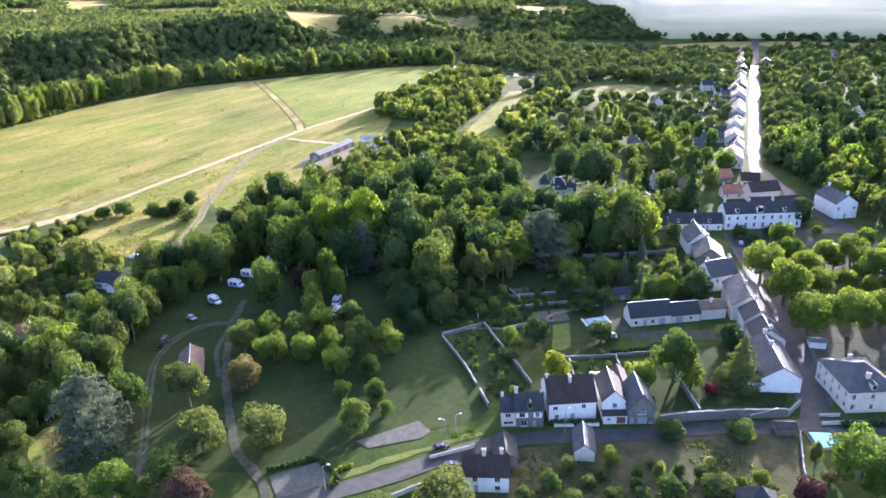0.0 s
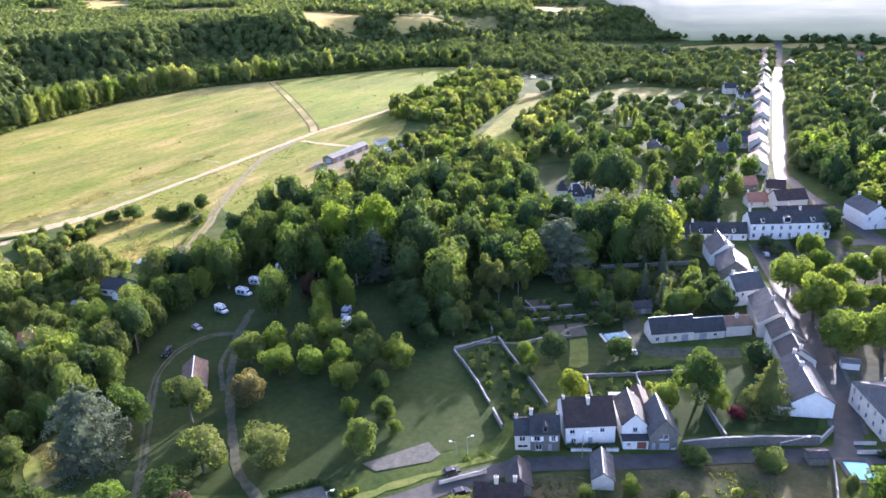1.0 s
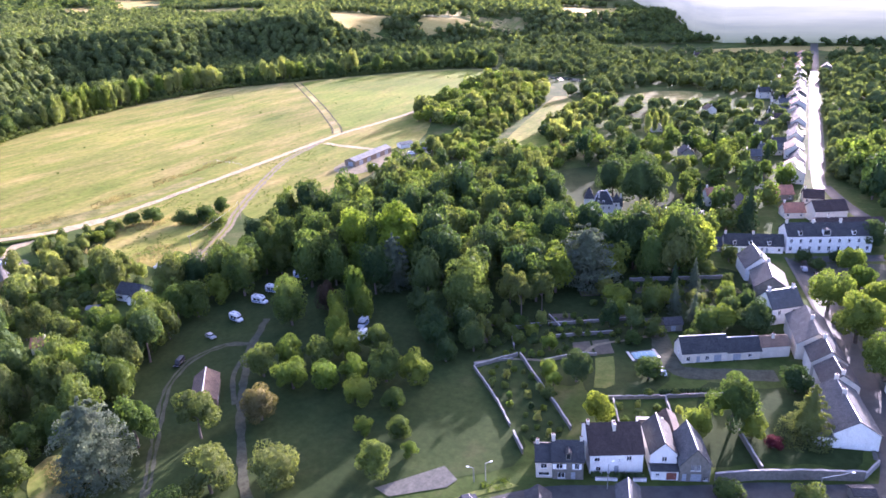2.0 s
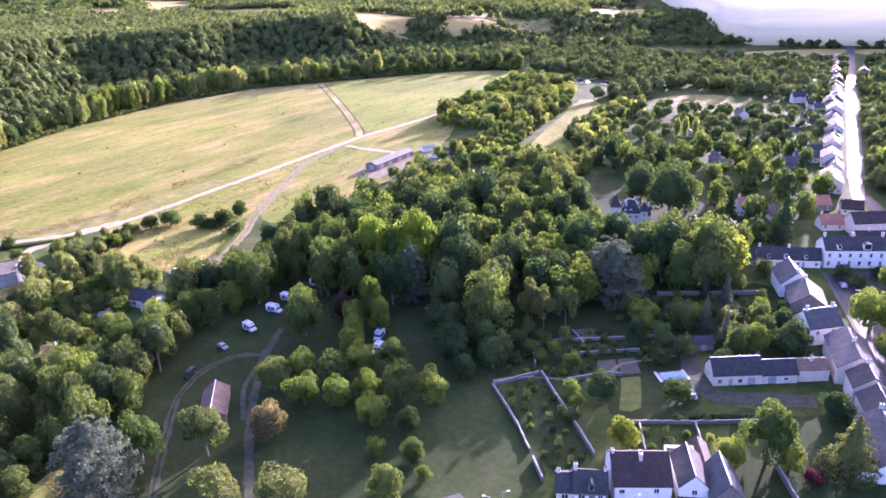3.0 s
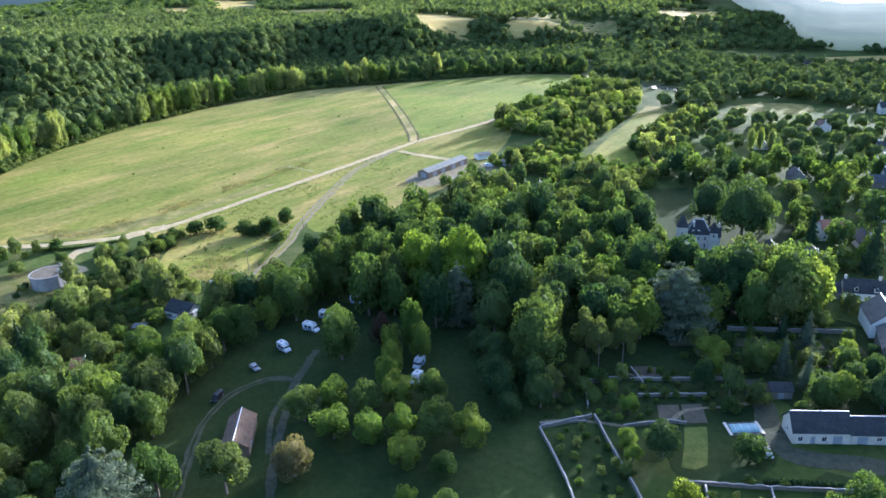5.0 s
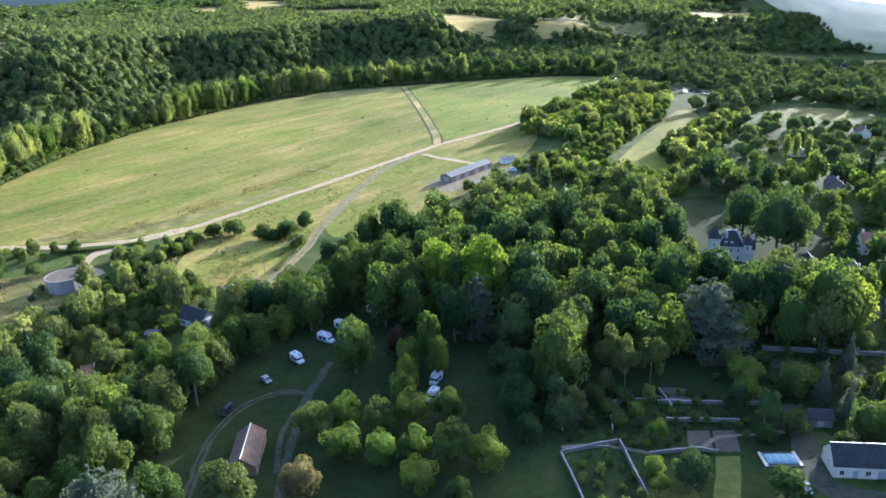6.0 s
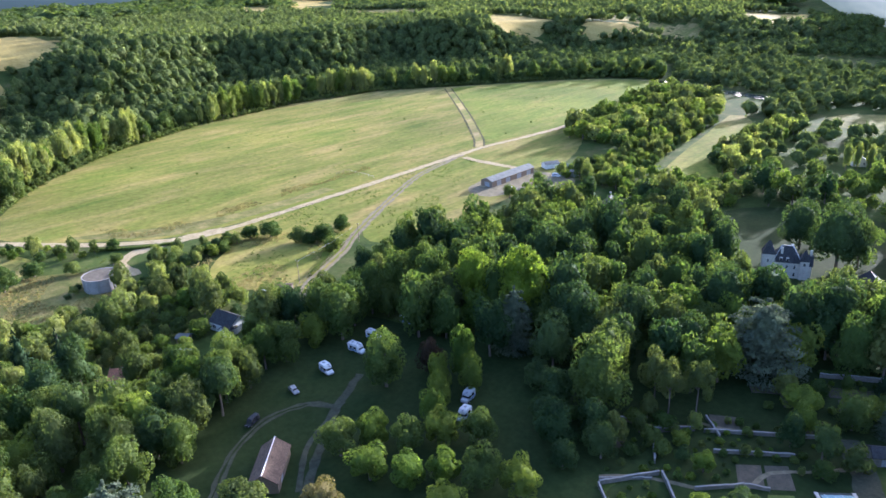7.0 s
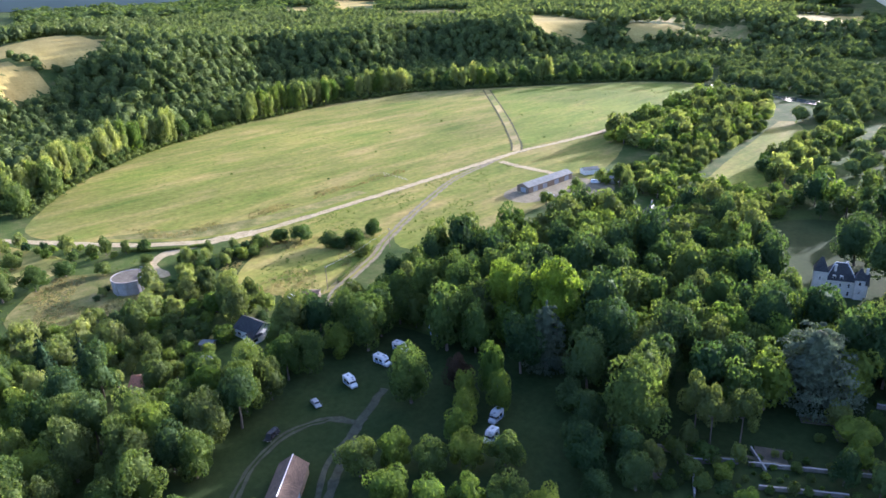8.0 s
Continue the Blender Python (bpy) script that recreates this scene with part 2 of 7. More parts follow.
STEEL = mottled("galvanised_steel", [(0.3, (0.38, 0.39, 0.4)), (0.7, (0.55, 0.56, 0.57))], 0.6, 5, 0.45, 0.0, metal=0.7)
SHEET = mottled("sheet_metal_roof", [(0.3, (0.09, 0.098, 0.094)), (0.7, (0.16, 0.17, 0.16))], 0.4, 4, 0.75, 0.0, metal=0.0, spec=0.2)
BITUMEN = mottled("gravel_roof", [(0.3, (0.1, 0.085, 0.062)), (0.7, (0.17, 0.15, 0.115))], 0.5, 3, 0.95, 0.02, spec=0.05)
RED_PAINT = mottled("brown_garage_paint", [(0.3, (0.16, 0.06, 0.04)), (0.7, (0.24, 0.09, 0.06))], 1, 8, 0.6, 0.0, obj=True)
GREY_PAINT = mottled("grey_paint", [(0.3, (0.24, 0.26, 0.28)), (0.7, (0.34, 0.36, 0.38))], 1, 8, 0.6, 0.0, obj=True)
BLUE_PAINT = mottled("blue_stripe_paint", [(0.3, (0.06, 0.12, 0.22)), (0.7, (0.1, 0.17, 0.28))], 1, 8, 0.5, 0.0, obj=True)
GLASS = mottled("window_glass", [(0.3, (0.015, 0.018, 0.02)), (0.7, (0.03, 0.033, 0.036))], 0.7, None, 0.06, 0.0, spec=0.6)
POOL = mottled("pool_water", [(0.3, (0.1, 0.5, 0.65)), (0.7, (0.16, 0.6, 0.75))], 0.5, None, 0.08, 0.0, spec=0.5)
RIVER = mottled("river_water", [(0.3, (0.05, 0.06, 0.055)), (0.7, (0.1, 0.11, 0.1))], 0.05, None, 0.12, 0.0, spec=0.5)
TARP = mottled("pale_blue_cover", [(0.3, (0.22, 0.36, 0.39)), (0.7, (0.32, 0.45, 0.47))], 0.8, 4, 0.6, 0.0)
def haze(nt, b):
    """Glow painted as sunlit air over the far plain: palest towards the sun and upwards, with faint bands of woods and
    fields.
    """
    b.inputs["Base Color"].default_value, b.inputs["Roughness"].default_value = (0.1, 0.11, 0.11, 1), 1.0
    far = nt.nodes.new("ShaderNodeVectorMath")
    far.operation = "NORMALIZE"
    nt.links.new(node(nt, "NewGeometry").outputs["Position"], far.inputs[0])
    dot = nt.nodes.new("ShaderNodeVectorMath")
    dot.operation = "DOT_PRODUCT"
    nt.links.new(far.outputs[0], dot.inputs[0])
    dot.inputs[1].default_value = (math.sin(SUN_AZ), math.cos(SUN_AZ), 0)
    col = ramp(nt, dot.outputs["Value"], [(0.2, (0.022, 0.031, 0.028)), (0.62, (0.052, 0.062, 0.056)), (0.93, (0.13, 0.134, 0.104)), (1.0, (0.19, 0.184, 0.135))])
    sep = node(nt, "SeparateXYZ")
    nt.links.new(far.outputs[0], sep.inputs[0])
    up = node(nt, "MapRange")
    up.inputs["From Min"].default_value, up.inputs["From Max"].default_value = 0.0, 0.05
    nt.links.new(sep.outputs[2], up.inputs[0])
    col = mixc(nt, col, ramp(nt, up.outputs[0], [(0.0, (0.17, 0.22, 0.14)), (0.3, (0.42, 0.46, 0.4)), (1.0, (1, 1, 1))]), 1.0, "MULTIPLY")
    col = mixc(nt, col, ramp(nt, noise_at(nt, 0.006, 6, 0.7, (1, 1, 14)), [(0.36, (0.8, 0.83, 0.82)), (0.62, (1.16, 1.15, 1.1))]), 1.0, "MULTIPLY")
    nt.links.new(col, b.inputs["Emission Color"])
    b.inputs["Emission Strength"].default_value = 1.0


HAZE_GLOW = mat("distant_haze", haze)
ROUGH = mottled("rough_slope", [(0.3, (0.035, 0.05, 0.018)), (0.5, (0.07, 0.07, 0.032)), (0.72, (0.13, 0.105, 0.055))], 0.12, 0.9, 0.95, 0.2, spec=0.05)
TUFT = leafy("dry_tuft", (0.2, 0.185, 0.075), (0.31, 0.27, 0.13), 0.5, (1.15, 1.1, 0.8))
TUFT_GREEN = leafy("green_tuft", (0.07, 0.11, 0.025), (0.17, 0.19, 0.05), 0.4)
DIRT = mottled("dirt_track", [(0.3, (0.13, 0.115, 0.07)), (0.7, (0.23, 0.2, 0.13))], 0.3, 1.0, 0.95, 0.04, spec=0.05)


# ---- helpers for meshes ----
def smooth(a, b, v):
    v = np.clip((v - a) / (b - a), 0, 1)
    return v * v * (3 - 2 * v)


def mesh_from(name, verts, faces, material, smooth_shade=False):
    me = bpy.data.meshes.new(name)
    me.from_pydata([tuple(v) for v in verts], [], [tuple(f) for f in faces])
    me.materials.append(material)
    if smooth_shade:
        me.polygons.foreach_set("use_smooth", [True] * len(me.polygons))
    me.update()
    return me


def big_mesh(name, verts, loops, sizes, material):
    """A mesh straight from arrays, for very many small faces."""
    me = bpy.data.meshes.new(name)
    me.vertices.add(len(verts))
    me.vertices.foreach_set("co", np.asarray(verts, np.float32).ravel())
    me.loops.add(len(loops))
    me.loops.foreach_set("vertex_index", np.asarray(loops, np.int32))
    me.polygons.add(len(sizes))
    starts = np.concatenate([[0], np.cumsum(sizes)[:-1]])
    me.polygons.foreach_set("loop_start", starts.astype(np.int32))
    me.materials.append(material)
    me.update(calc_edges=True)
    return me


def part(name, data, parent, label="", m=None):
    """One mesh object as a part of a thing. data: a mesh, or (bmesh, material)."""
    if isinstance(data, tuple):
        bm, material = data
        data = bpy.data.meshes.new(name)
        bm.to_mesh(data)
        bm.free()
        data.materials.append(material)
    ob = new(name, data)
    ob.parent = parent
    if m is not None:
        ob.matrix_basis = m
    return tagged(ob, label)


def empty(name, m, label, category, group="", kind=""):
    ob = new(name)
    ob.empty_display_size = 0.2
    ob.matrix_basis = m
    return tagged(ob, label, category, group, kind)


def box(bm, x0, y0, z0, x1, y1, z1):
    vs = [bm.verts.new((x, y, z)) for z in (z0, z1) for x, y in ((x0, y0), (x1, y0), (x1, y1), (x0, y1))]
    for f in ((3, 2, 1, 0), (4, 5, 6, 7), (0, 1, 5, 4), (1, 2, 6, 5), (2, 3, 7, 6), (3, 0, 4, 7)):
        bm.faces.new([vs[i] for i in f])
    return vs


def boxes(*dims, bevel=0.0):
    bm = bmesh.new()
    for d in dims:
        box(bm, *d)
    if bevel:
        bmesh.ops.bevel(bm, geom=bm.edges[:], offset=bevel, segments=1, affect="EDGES")
    return bm


def tube(bm, a, b, ra, rb, n=8):
    a, b = Vector(a), Vector(b)
    q = (b - a).to_track_quat("Z", "Y")
    rings = []
    for p, r in ((a, ra), (b, rb)):
        rings.append([bm.verts.new(p + q @ Vector((math.cos(k * math.tau / n) * r, math.sin(k * math.tau / n) * r, 0))) for k in range(n)])
    for k in range(n):
        bm.faces.new((rings[0][k], rings[0][(k + 1) % n], rings[1][(k + 1) % n], rings[1][k]))
    bm.faces.new(rings[0][::-1])
    bm.faces.new(rings[1])


def spline(pts, step=4.0, closed=False):
    """A smooth curve through plan points."""
    p = [np.array(q, float) for q in pts]
    n = len(p)
    out = []
    for i in range(n if closed else n - 1):
        a, b, c, d = (p[(i + k) % n] if closed else p[min(max(i + k, 0), n - 1)] for k in (-1, 0, 1, 2))
        m = max(1, int(np.linalg.norm(c - b) / step))
        for k in range(m):
            t = k / m
            out.append(0.5 * (2 * b + (c - a) * t + (2 * a - 5 * b + 4 * c - d) * t * t + (3 * b - a - 3 * c + d) * t ** 3))
    if not closed:
        out.append(p[-1])
    return np.array(out)


def inside(x, y, poly):
    x, y = np.asarray(x, float), np.asarray(y, float)
    r = np.zeros(x.shape, bool)
    n = len(poly)
    for i in range(n):
        (xa, ya), (xb, yb) = poly[i], poly[(i + 1) % n]
        if ya != yb:
            r ^= ((ya > y) != (yb > y)) & (x < (xb - xa) * (y - ya) / (yb - ya) + xa)
    return r


def near_line(x, y, pts):
    """Distance in plan from points to a polyline."""
    best = np.full(np.shape(x), 1e9)
    for (xa, ya), (xb, yb) in zip(pts[:-1], pts[1:]):
        dx, dy = xb - xa, yb - ya
        t = np.clip(((x - xa) * dx + (y - ya) * dy) / (dx * dx + dy * dy), 0, 1)
        best = np.minimum(best, np.hypot(x - xa - t * dx, y - ya - t * dy))
    return best


# ---- the ground: a flat valley floor, wooded hillside to the west and north ----
FOOT = [(-460, -400), (-455, 90), (-520, 190), (-585, 290), (-615, 430), (-625, 570), (-570, 690), (-470, 840), (-280, 1020), (100, 1210), (700, 1400), (2600, 1500)]
HILL_SIDE = FOOT + [(2600, 5200), (-4000, 5200), (-4000, -400)]


def height(x, y):
    x, y = np.asarray(x, float), np.asarray(y, float)
    d = near_line(x, y, FOOT)
    d = np.where(inside(x, y, HILL_SIDE), d, -d)
    top = 43 - 22 * smooth(-620, -250, x) - 13 * smooth(-250, 500, x)
    d = d + 34 * np.sin(y / 36 + x / 75 + 0.8) * smooth(14, 80, d) * smooth(-380, -470, x)
    roll = 6 * np.sin(x / 170 + 1.3) * np.cos(y / 210) + 4 * np.sin((x + y) / 90)
    return top * smooth(26, 160, d) + roll * smooth(60, 350, d) + 12 * smooth(500, 2200, d) + 24 * np.exp(-((x + 900) / 150) ** 2 - ((y - 330) / 120) ** 2) * smooth(60, 200, d)


def steps(*spans):
    out = [spans[0][0]]
    for a, b, s in spans:
        out += list(np.arange(a + s, b + s * 0.5, s))
    return np.array(out)


gx = steps((-4000, -1400, 130), (-1400, -300, 14), (-300, 500, 20), (500, 2600, 140))
gy = steps((-700, 0, 50), (0, 1300, 14), (1300, 2400, 55), (2400, 5000, 200))
mx, my = np.meshgrid(gx, gy)
mz = height(mx, my)
nx, ny = len(gx), len(gy)
idx = np.arange(nx * ny).reshape(ny, nx)
quads = np.stack([idx[:-1, :-1], idx[:-1, 1:], idx[1:, 1:], idx[1:, :-1]], -1).reshape(-1, 4)
me = big_mesh("ground", np.stack([mx, my, mz], -1).reshape(-1, 3), quads.ravel(), np.full(len(quads), 4), GRASS)
me.polygons.foreach_set("use_smooth", [True] * len(me.polygons))
tagged(new("ground", me), "rough green grassland of a valley floor rising to hills", "ground", kind="structure")


def sheet(name, pts, material, z, label, category="ground", step=5.0, kind="structure", curved=True):
    """A flat piece of ground with a smooth outline."""
    out = spline(pts, step, True) if curved else np.array(pts, float)
    jit = np.random.RandomState(len(name) * 7 + len(pts))
    if curved:
        out = out + jit.uniform(-0.35, 0.35, out.shape)
    bm = bmesh.new()
    bm.faces.new([bm.verts.new((x, y, z)) for x, y in out])
    bmesh.ops.triangulate(bm, faces=bm.faces[:])
    bmesh.ops.recalc_face_normals(bm, faces=bm.faces[:])
    if bm.faces[0].normal.z < 0:
        bmesh.ops.reverse_faces(bm, faces=bm.faces[:])
    me = bpy.data.meshes.new(name)
    bm.to_mesh(me)
    bm.free()
    me.materials.append(material)
    return tagged(new(name, me), label, category, kind=kind)


def draped(name, pts, material, label, s=12.0, lift=0.35):
    """A field that lies over the hills."""
    p = np.array(pts, float)
    xs, ys = np.arange(p[:, 0].min(), p[:, 0].max() + s, s), np.arange(p[:, 1].min(), p[:, 1].max() + s, s)
    x, y = np.meshgrid(xs, ys)
    z = height(x, y) + lift
    keep = inside(x[:-1, :-1] + s / 2, y[:-1, :-1] + s / 2, pts)
    ids = np.arange(x.size).reshape(x.shape)
    q = np.stack([ids[:-1, :-1], ids[:-1, 1:], ids[1:, 1:], ids[1:, :-1]], -1)[keep]
    return tagged(new(name, big_mesh(name, np.stack([x, y, z], -1).reshape(-1, 3), q.ravel(), np.full(len(q), 4), material)), label, "field", kind="structure")


def ribbon(name, pts, width, material, z, label, category="road", ragged=0.12, kind="structure", ends=None):
    """A road or path along a smooth line."""
    c = spline(pts, 2.5)
    d = np.gradient(c, axis=0)
    nrm = np.stack([-d[:, 1], d[:, 0]], -1) / np.linalg.norm(d, axis=1)[:, None]
    jit = np.random.RandomState(len(c))
    w = np.linspace(width, ends or width, len(c))[:, None] / 2
    a, b = c + nrm * (w + jit.uniform(-ragged, ragged, (len(c), 1))), c - nrm * (w + jit.uniform(-ragged, ragged, (len(c), 1)))
    verts = [(x, y, z) for x, y in a] + [(x, y, z) for x, y in b]
    n = len(c)
    me = mesh_from(name, verts, [(i, n + i, n + i + 1, i + 1) for i in range(n - 1)], material)
    return tagged(new(name, me), label, category, kind=kind)


FIELD_EDGE = [(-409, 150), (-443, 166), (-492, 206), (-539, 272), (-575, 353), (-590, 470), (-570, 564), (-520, 622), (-455, 690), (-405, 735), (-345, 742), (-322, 640), (-305, 520), (-311, 465), (-320, 400), (-321, 320), (-320, 250), (-330, 205), (-352, 182), (-380, 160)]
sheet("field", FIELD_EDGE, FIELD, 0.06, "wide hay meadow, green and straw-yellow in streaks", "field")
sheet("field", [(-336, 447), (-405, 515), (-508, 612), (-455, 684), (-405, 729), (-350, 736), (-330, 640), (-314, 520), (-318, 468)], FIELD_GREEN, 0.09, "bright green end of a hay meadow beyond a track", "field")
sheet("field", [(-318, 395), (-312, 465), (-306, 520), (-270, 470), (-246, 400), (-236, 330), (-240, 262), (-262, 262), (-285, 300), (-305, 345)], FIELD, 0.06, "rough meadow beside a farm track", "field")
sheet("field", [(-300, 225), (-285, 250), (-262, 242), (-240, 214), (-236, 200), (-252, 190), (-275, 188)], FIELD, 0.06, "small paddock of dry grass", "field")
sheet("field", [(-318, 120), (-335, 140), (-322, 158), (-300, 168), (-285, 150), (-282, 128), (-300, 112)], STRAW, 0.07, "rough paddock of straw-coloured grass", "field")
sheet("field", [(-400, 95), (-420, 125), (-385, 142), (-345, 150), (-340, 118), (-360, 90)], FIELD, 0.06, "grassy paddock with pale mown strips", "field")
sheet("field", [(-190, 420), (-197, 448), (-205, 492), (-211, 535), (-222, 607), (-214, 612), (-194, 578), (-188, 527), (-179, 472), (-152, 453), (-147, 440), (-166, 425)], FIELD, 0.06, "narrow strip of pale meadow between hedges", "field")
sheet("field", [(-156, 608), (-158, 638), (-140, 656), (-112, 660), (-104, 632), (-126, 600)], STRAW, 0.06, "small straw-coloured field among trees", "field")
sheet("verge", [(-372, 172), (-345, 192), (-331, 212), (-326, 250), (-327, 300), (-334, 300), (-336, 250), (-345, 215), (-362, 190)], STRAW, 0.1, "uncut straw-coloured grass along a farm road", "verge")
sheet("lawn", [(-60, 147), (-80, 125), (-98, 105), (-128, 92), (-150, 84), (-176, 90), (-186, 130), (-198, 165), (-200, 200), (-165, 208), (-120, 205), (-96, 190), (-88, 178)], LAWN_SHADE, 0.05, "park grass of a camping ground, darkened for shade", "lawn")
sheet("lawn", [(-125, 350), (-132, 372), (-112, 392), (-72, 385), (-60, 352), (-78, 335), (-104, 338)], LAWN_SHADE, 0.05, "lawn round an old manor, darkened for shade", "lawn")
sheet("lawn", [(-54, 179), (-60, 199), (-51, 204), (-41, 210), (-36, 200), (-38, 188)], LAWN_SHADE, 0.06, "mown garden lawn", "lawn", 2.0)
sheet("lawn", [(-53.6, 182), (-55.6, 190), (-58, 197.5), (-53.4, 200.8), (-51, 194), (-48.8, 186), (-50.5, 183)], LAWN_SUNLIT, 0.1, "yellow-green strip of lawn, coloured bright for sunlight", "lawn", 2.0, curved=False)
sheet("earth", [(-152, 82), (-163, 85), (-168, 94), (-158, 98), (-151, 92)], MARGIN, 0.09, "clearing of dry sandy grass", "ground", 2.0)
sheet("verge", [(-86, 103.5), (-80, 110), (-71.5, 120.5), (-62, 131), (-57, 136.5), (-60, 136), (-68, 127), (-76, 118.5), (-84, 108.5)], LAWN_SUNLIT, 0.1, "mown grass verge along a road, coloured bright for sunlight", "verge", 2.0)

sheet("field", [(-322, 215), (-317, 240), (-316, 300), (-316, 360), (-314, 390), (-305, 346), (-285, 300), (-265, 263), (-252, 243), (-240, 214), (-262, 212), (-285, 216), (-303, 212)], FIELD, 0.045, "rough yellowed grass between two farm roads", "field")

# farm roads and tracks
ROAD_A = [(-409, 138), (-372, 162), (-346, 181), (-325, 205), (-319, 226), (-318, 292), (-319, 389), (-319, 426), (-313, 466), (-309, 520), (-318, 610), (-335, 735)]
ROAD_B = [(-319, 224), (-325, 203), (-325, 182), (-316, 172), (-300, 172)]
TRACK_A = [(-318, 400), (-314, 380), (-306, 346), (-283, 297), (-263, 260), (-250, 240), (-236, 212), (-225, 196)]
TRACK_B = [(-322, 424), (-341, 446), (-410, 514), (-514, 611)]
ribbon("road", ROAD_A, 5.0, TRACK, 0.16, "pale gravel farm road", ragged=0.5, ends=4.5)
ribbon("road", ROAD_B, 9.0, TRACK, 0.19, "wide pale sandy bend of a farm road", ragged=0.8, ends=4)
ribbon("road", TRACK_A, 4.4, DIRT, 0.13, "worn grey farm track", ragged=0.5)
ribbon("grass_strip", TRACK_A[1:], 0.9, FIELD, 0.17, "grassy middle of a rutted farm track", "verge", 0.3)
ribbon("road", TRACK_B, 5.2, MARGIN, 0.13, "straight worn track across a hay meadow", ragged=0.5)
for off in (-3.4, 3.4):
    ribbon("bank", [(x + off * 0.7, y + off * 0.7) for x, y in TRACK_B], 1.3, ROUGH, 0.2, "dark grassy rut beside a track", "bank", 0.3)
ribbon("road", [(-312, 396), (-300, 394), (-285, 393), (-268, 391), (-262, 370), (-262, 350)], 5.0, TRACK, 0.18, "short gravel spur to farm sheds", ragged=0.5)
sheet("yard", [(-266, 345), (-268, 392), (-246, 394), (-228, 392), (-222, 376), (-238, 360), (-246, 338)], DIRT, 0.11, "worn gravel farmyard", "yard")

# lanes of the camping ground
LANE_A = [(-92, 92), (-100, 100), (-112, 106), (-124, 117), (-141, 135), (-154, 151), (-162, 163), (-168, 176)]
LANE_B = [(-128, 88), (-135, 97), (-154, 117), (-166, 131), (-171, 145), (-168, 156), (-161, 160)]
LANE_C = [(-161, 163), (-157, 153), (-152, 143), (-141, 132)]
ribbon("lane", LANE_A, 2.4, LANE, 0.14, "grey lane of a camping ground", ragged=0.35)
ribbon("lane", LANE_B, 2.3, LANE, 0.12, "grey loop lane of a camping ground", ragged=0.35)
ribbon("grass_strip", LANE_B[1:-1], 0.5, LAWN_SHADE, 0.16, "grassy middle of a loop lane", "verge", 0.2)
ribbon("lane", LANE_C, 1.5, LANE, 0.16, "narrow grey footway beside a barn")
sheet("court", [(-86.5, 121), (-75.5, 134.8), (-70.5, 131.8), (-71.5, 128.5), (-82, 120)], PAVING, 0.14, "pale gravel boules court", "court", 2.0, curved=False)
sheet("car_park", [(-99, 102), (-91, 110.5), (-83.5, 106.5), (-92, 96)], PAVING, 0.14, "small pale car park inside a hedge", "car park", 2.0, curved=False)

# village streets
VILLAGE_ROAD = [(-118, 70), (-98, 88), (-84, 101), (-72, 113), (-62, 125), (-51, 135.5), (-40, 141.5), (-28, 147), (-17.5, 152.5), (-6, 159), (6, 164), (16, 169), (30, 174), (60, 188), (120, 220)]
STREET = [(18, 170), (18.5, 180), (16.5, 196), (13.5, 213), (8.5, 232), (3, 254), (-4, 279), (-10, 300)]
MAIN_STREET = [(-5, 395), (-8.5, 432), (-15, 557), (-26.5, 782), (-33, 930), (-38, 1040)]
CROSS_STREET = [(48, 268), (42, 300), (34, 318), (21, 345), (6, 376), (-4, 405)]
ribbon("road", VILLAGE_ROAD, 5.2, ASPHALT, 0.15, "grey asphalt village road", ragged=0.05)
ribbon("road", STREET, 6.5, ASPHALT, 0.13, "grey asphalt village street", ragged=0.05)
ribbon("road", MAIN_STREET, 6.4, ASPHALT, 0.14, "long straight village main street", ragged=0.05)
ribbon("road", CROSS_STREET, 10.5, ASPHALT, 0.12, "wide asphalt street", ragged=0.05, ends=5.0)
ribbon("road", [(-10, 298), (-2, 303), (10, 309), (24, 316), (36, 322)], 6.0, ASPHALT, 0.11, "asphalt street along a terrace of houses", ragged=0.05)
# the square takes the dark lane colour in place of tree shade
sheet("square", [(19, 206), (10, 245), (2, 275), (-2, 298), (30, 308), (38, 300), (52, 250), (48, 212)], LANE, 0.08, "gravel village square under plane trees, coloured dark for their shade", "square", 3.0)
for side, w in ((3.9, 1.1), (-3.9, 1.1)):
    ribbon("pavement", [(x + side, y) for x, y in STREET[1:]], w, PAVING, 0.24, "grey paved footway with a raised kerb", "pavement", 0.02)
for side in (3.8, -3.8):
    ribbon("pavement", [(x + side, y) for x, y in MAIN_STREET[1:]], 1.1, PAVING, 0.26, "pale paved footway along the main street", "pavement", 0.02)

# dark grass sheets standing for shade from the wood, manor trees and houses
sheet("lawn", [(-205, 196), (-165, 212), (-122, 226), (-92, 262), (-62, 274), (-26, 278), (-14, 240), (-24, 214), (-46, 226), (-42, 206), (-60, 196), (-60, 180), (-100, 182), (-150, 196)], LAWN_SHADE, 0.03, "rough grass between a wood and gardens, darkened for shade", "lawn", 3.0)
sheet("lawn", [(-122, 306), (-60, 300), (-42, 330), (-60, 398), (-118, 402), (-140, 372)], LAWN_SHADE, 0.035, "grass round an old manor, darkened for shade", "lawn", 3.0)
sheet("lawn", [(-27, 195), (-21, 163.5), (-9, 168), (3, 173), (12, 178), (6, 208), (-14, 200)], LAWN_SHADE, 0.05, "garden grass behind a retaining wall, darkened for shade", "lawn", 3.0)
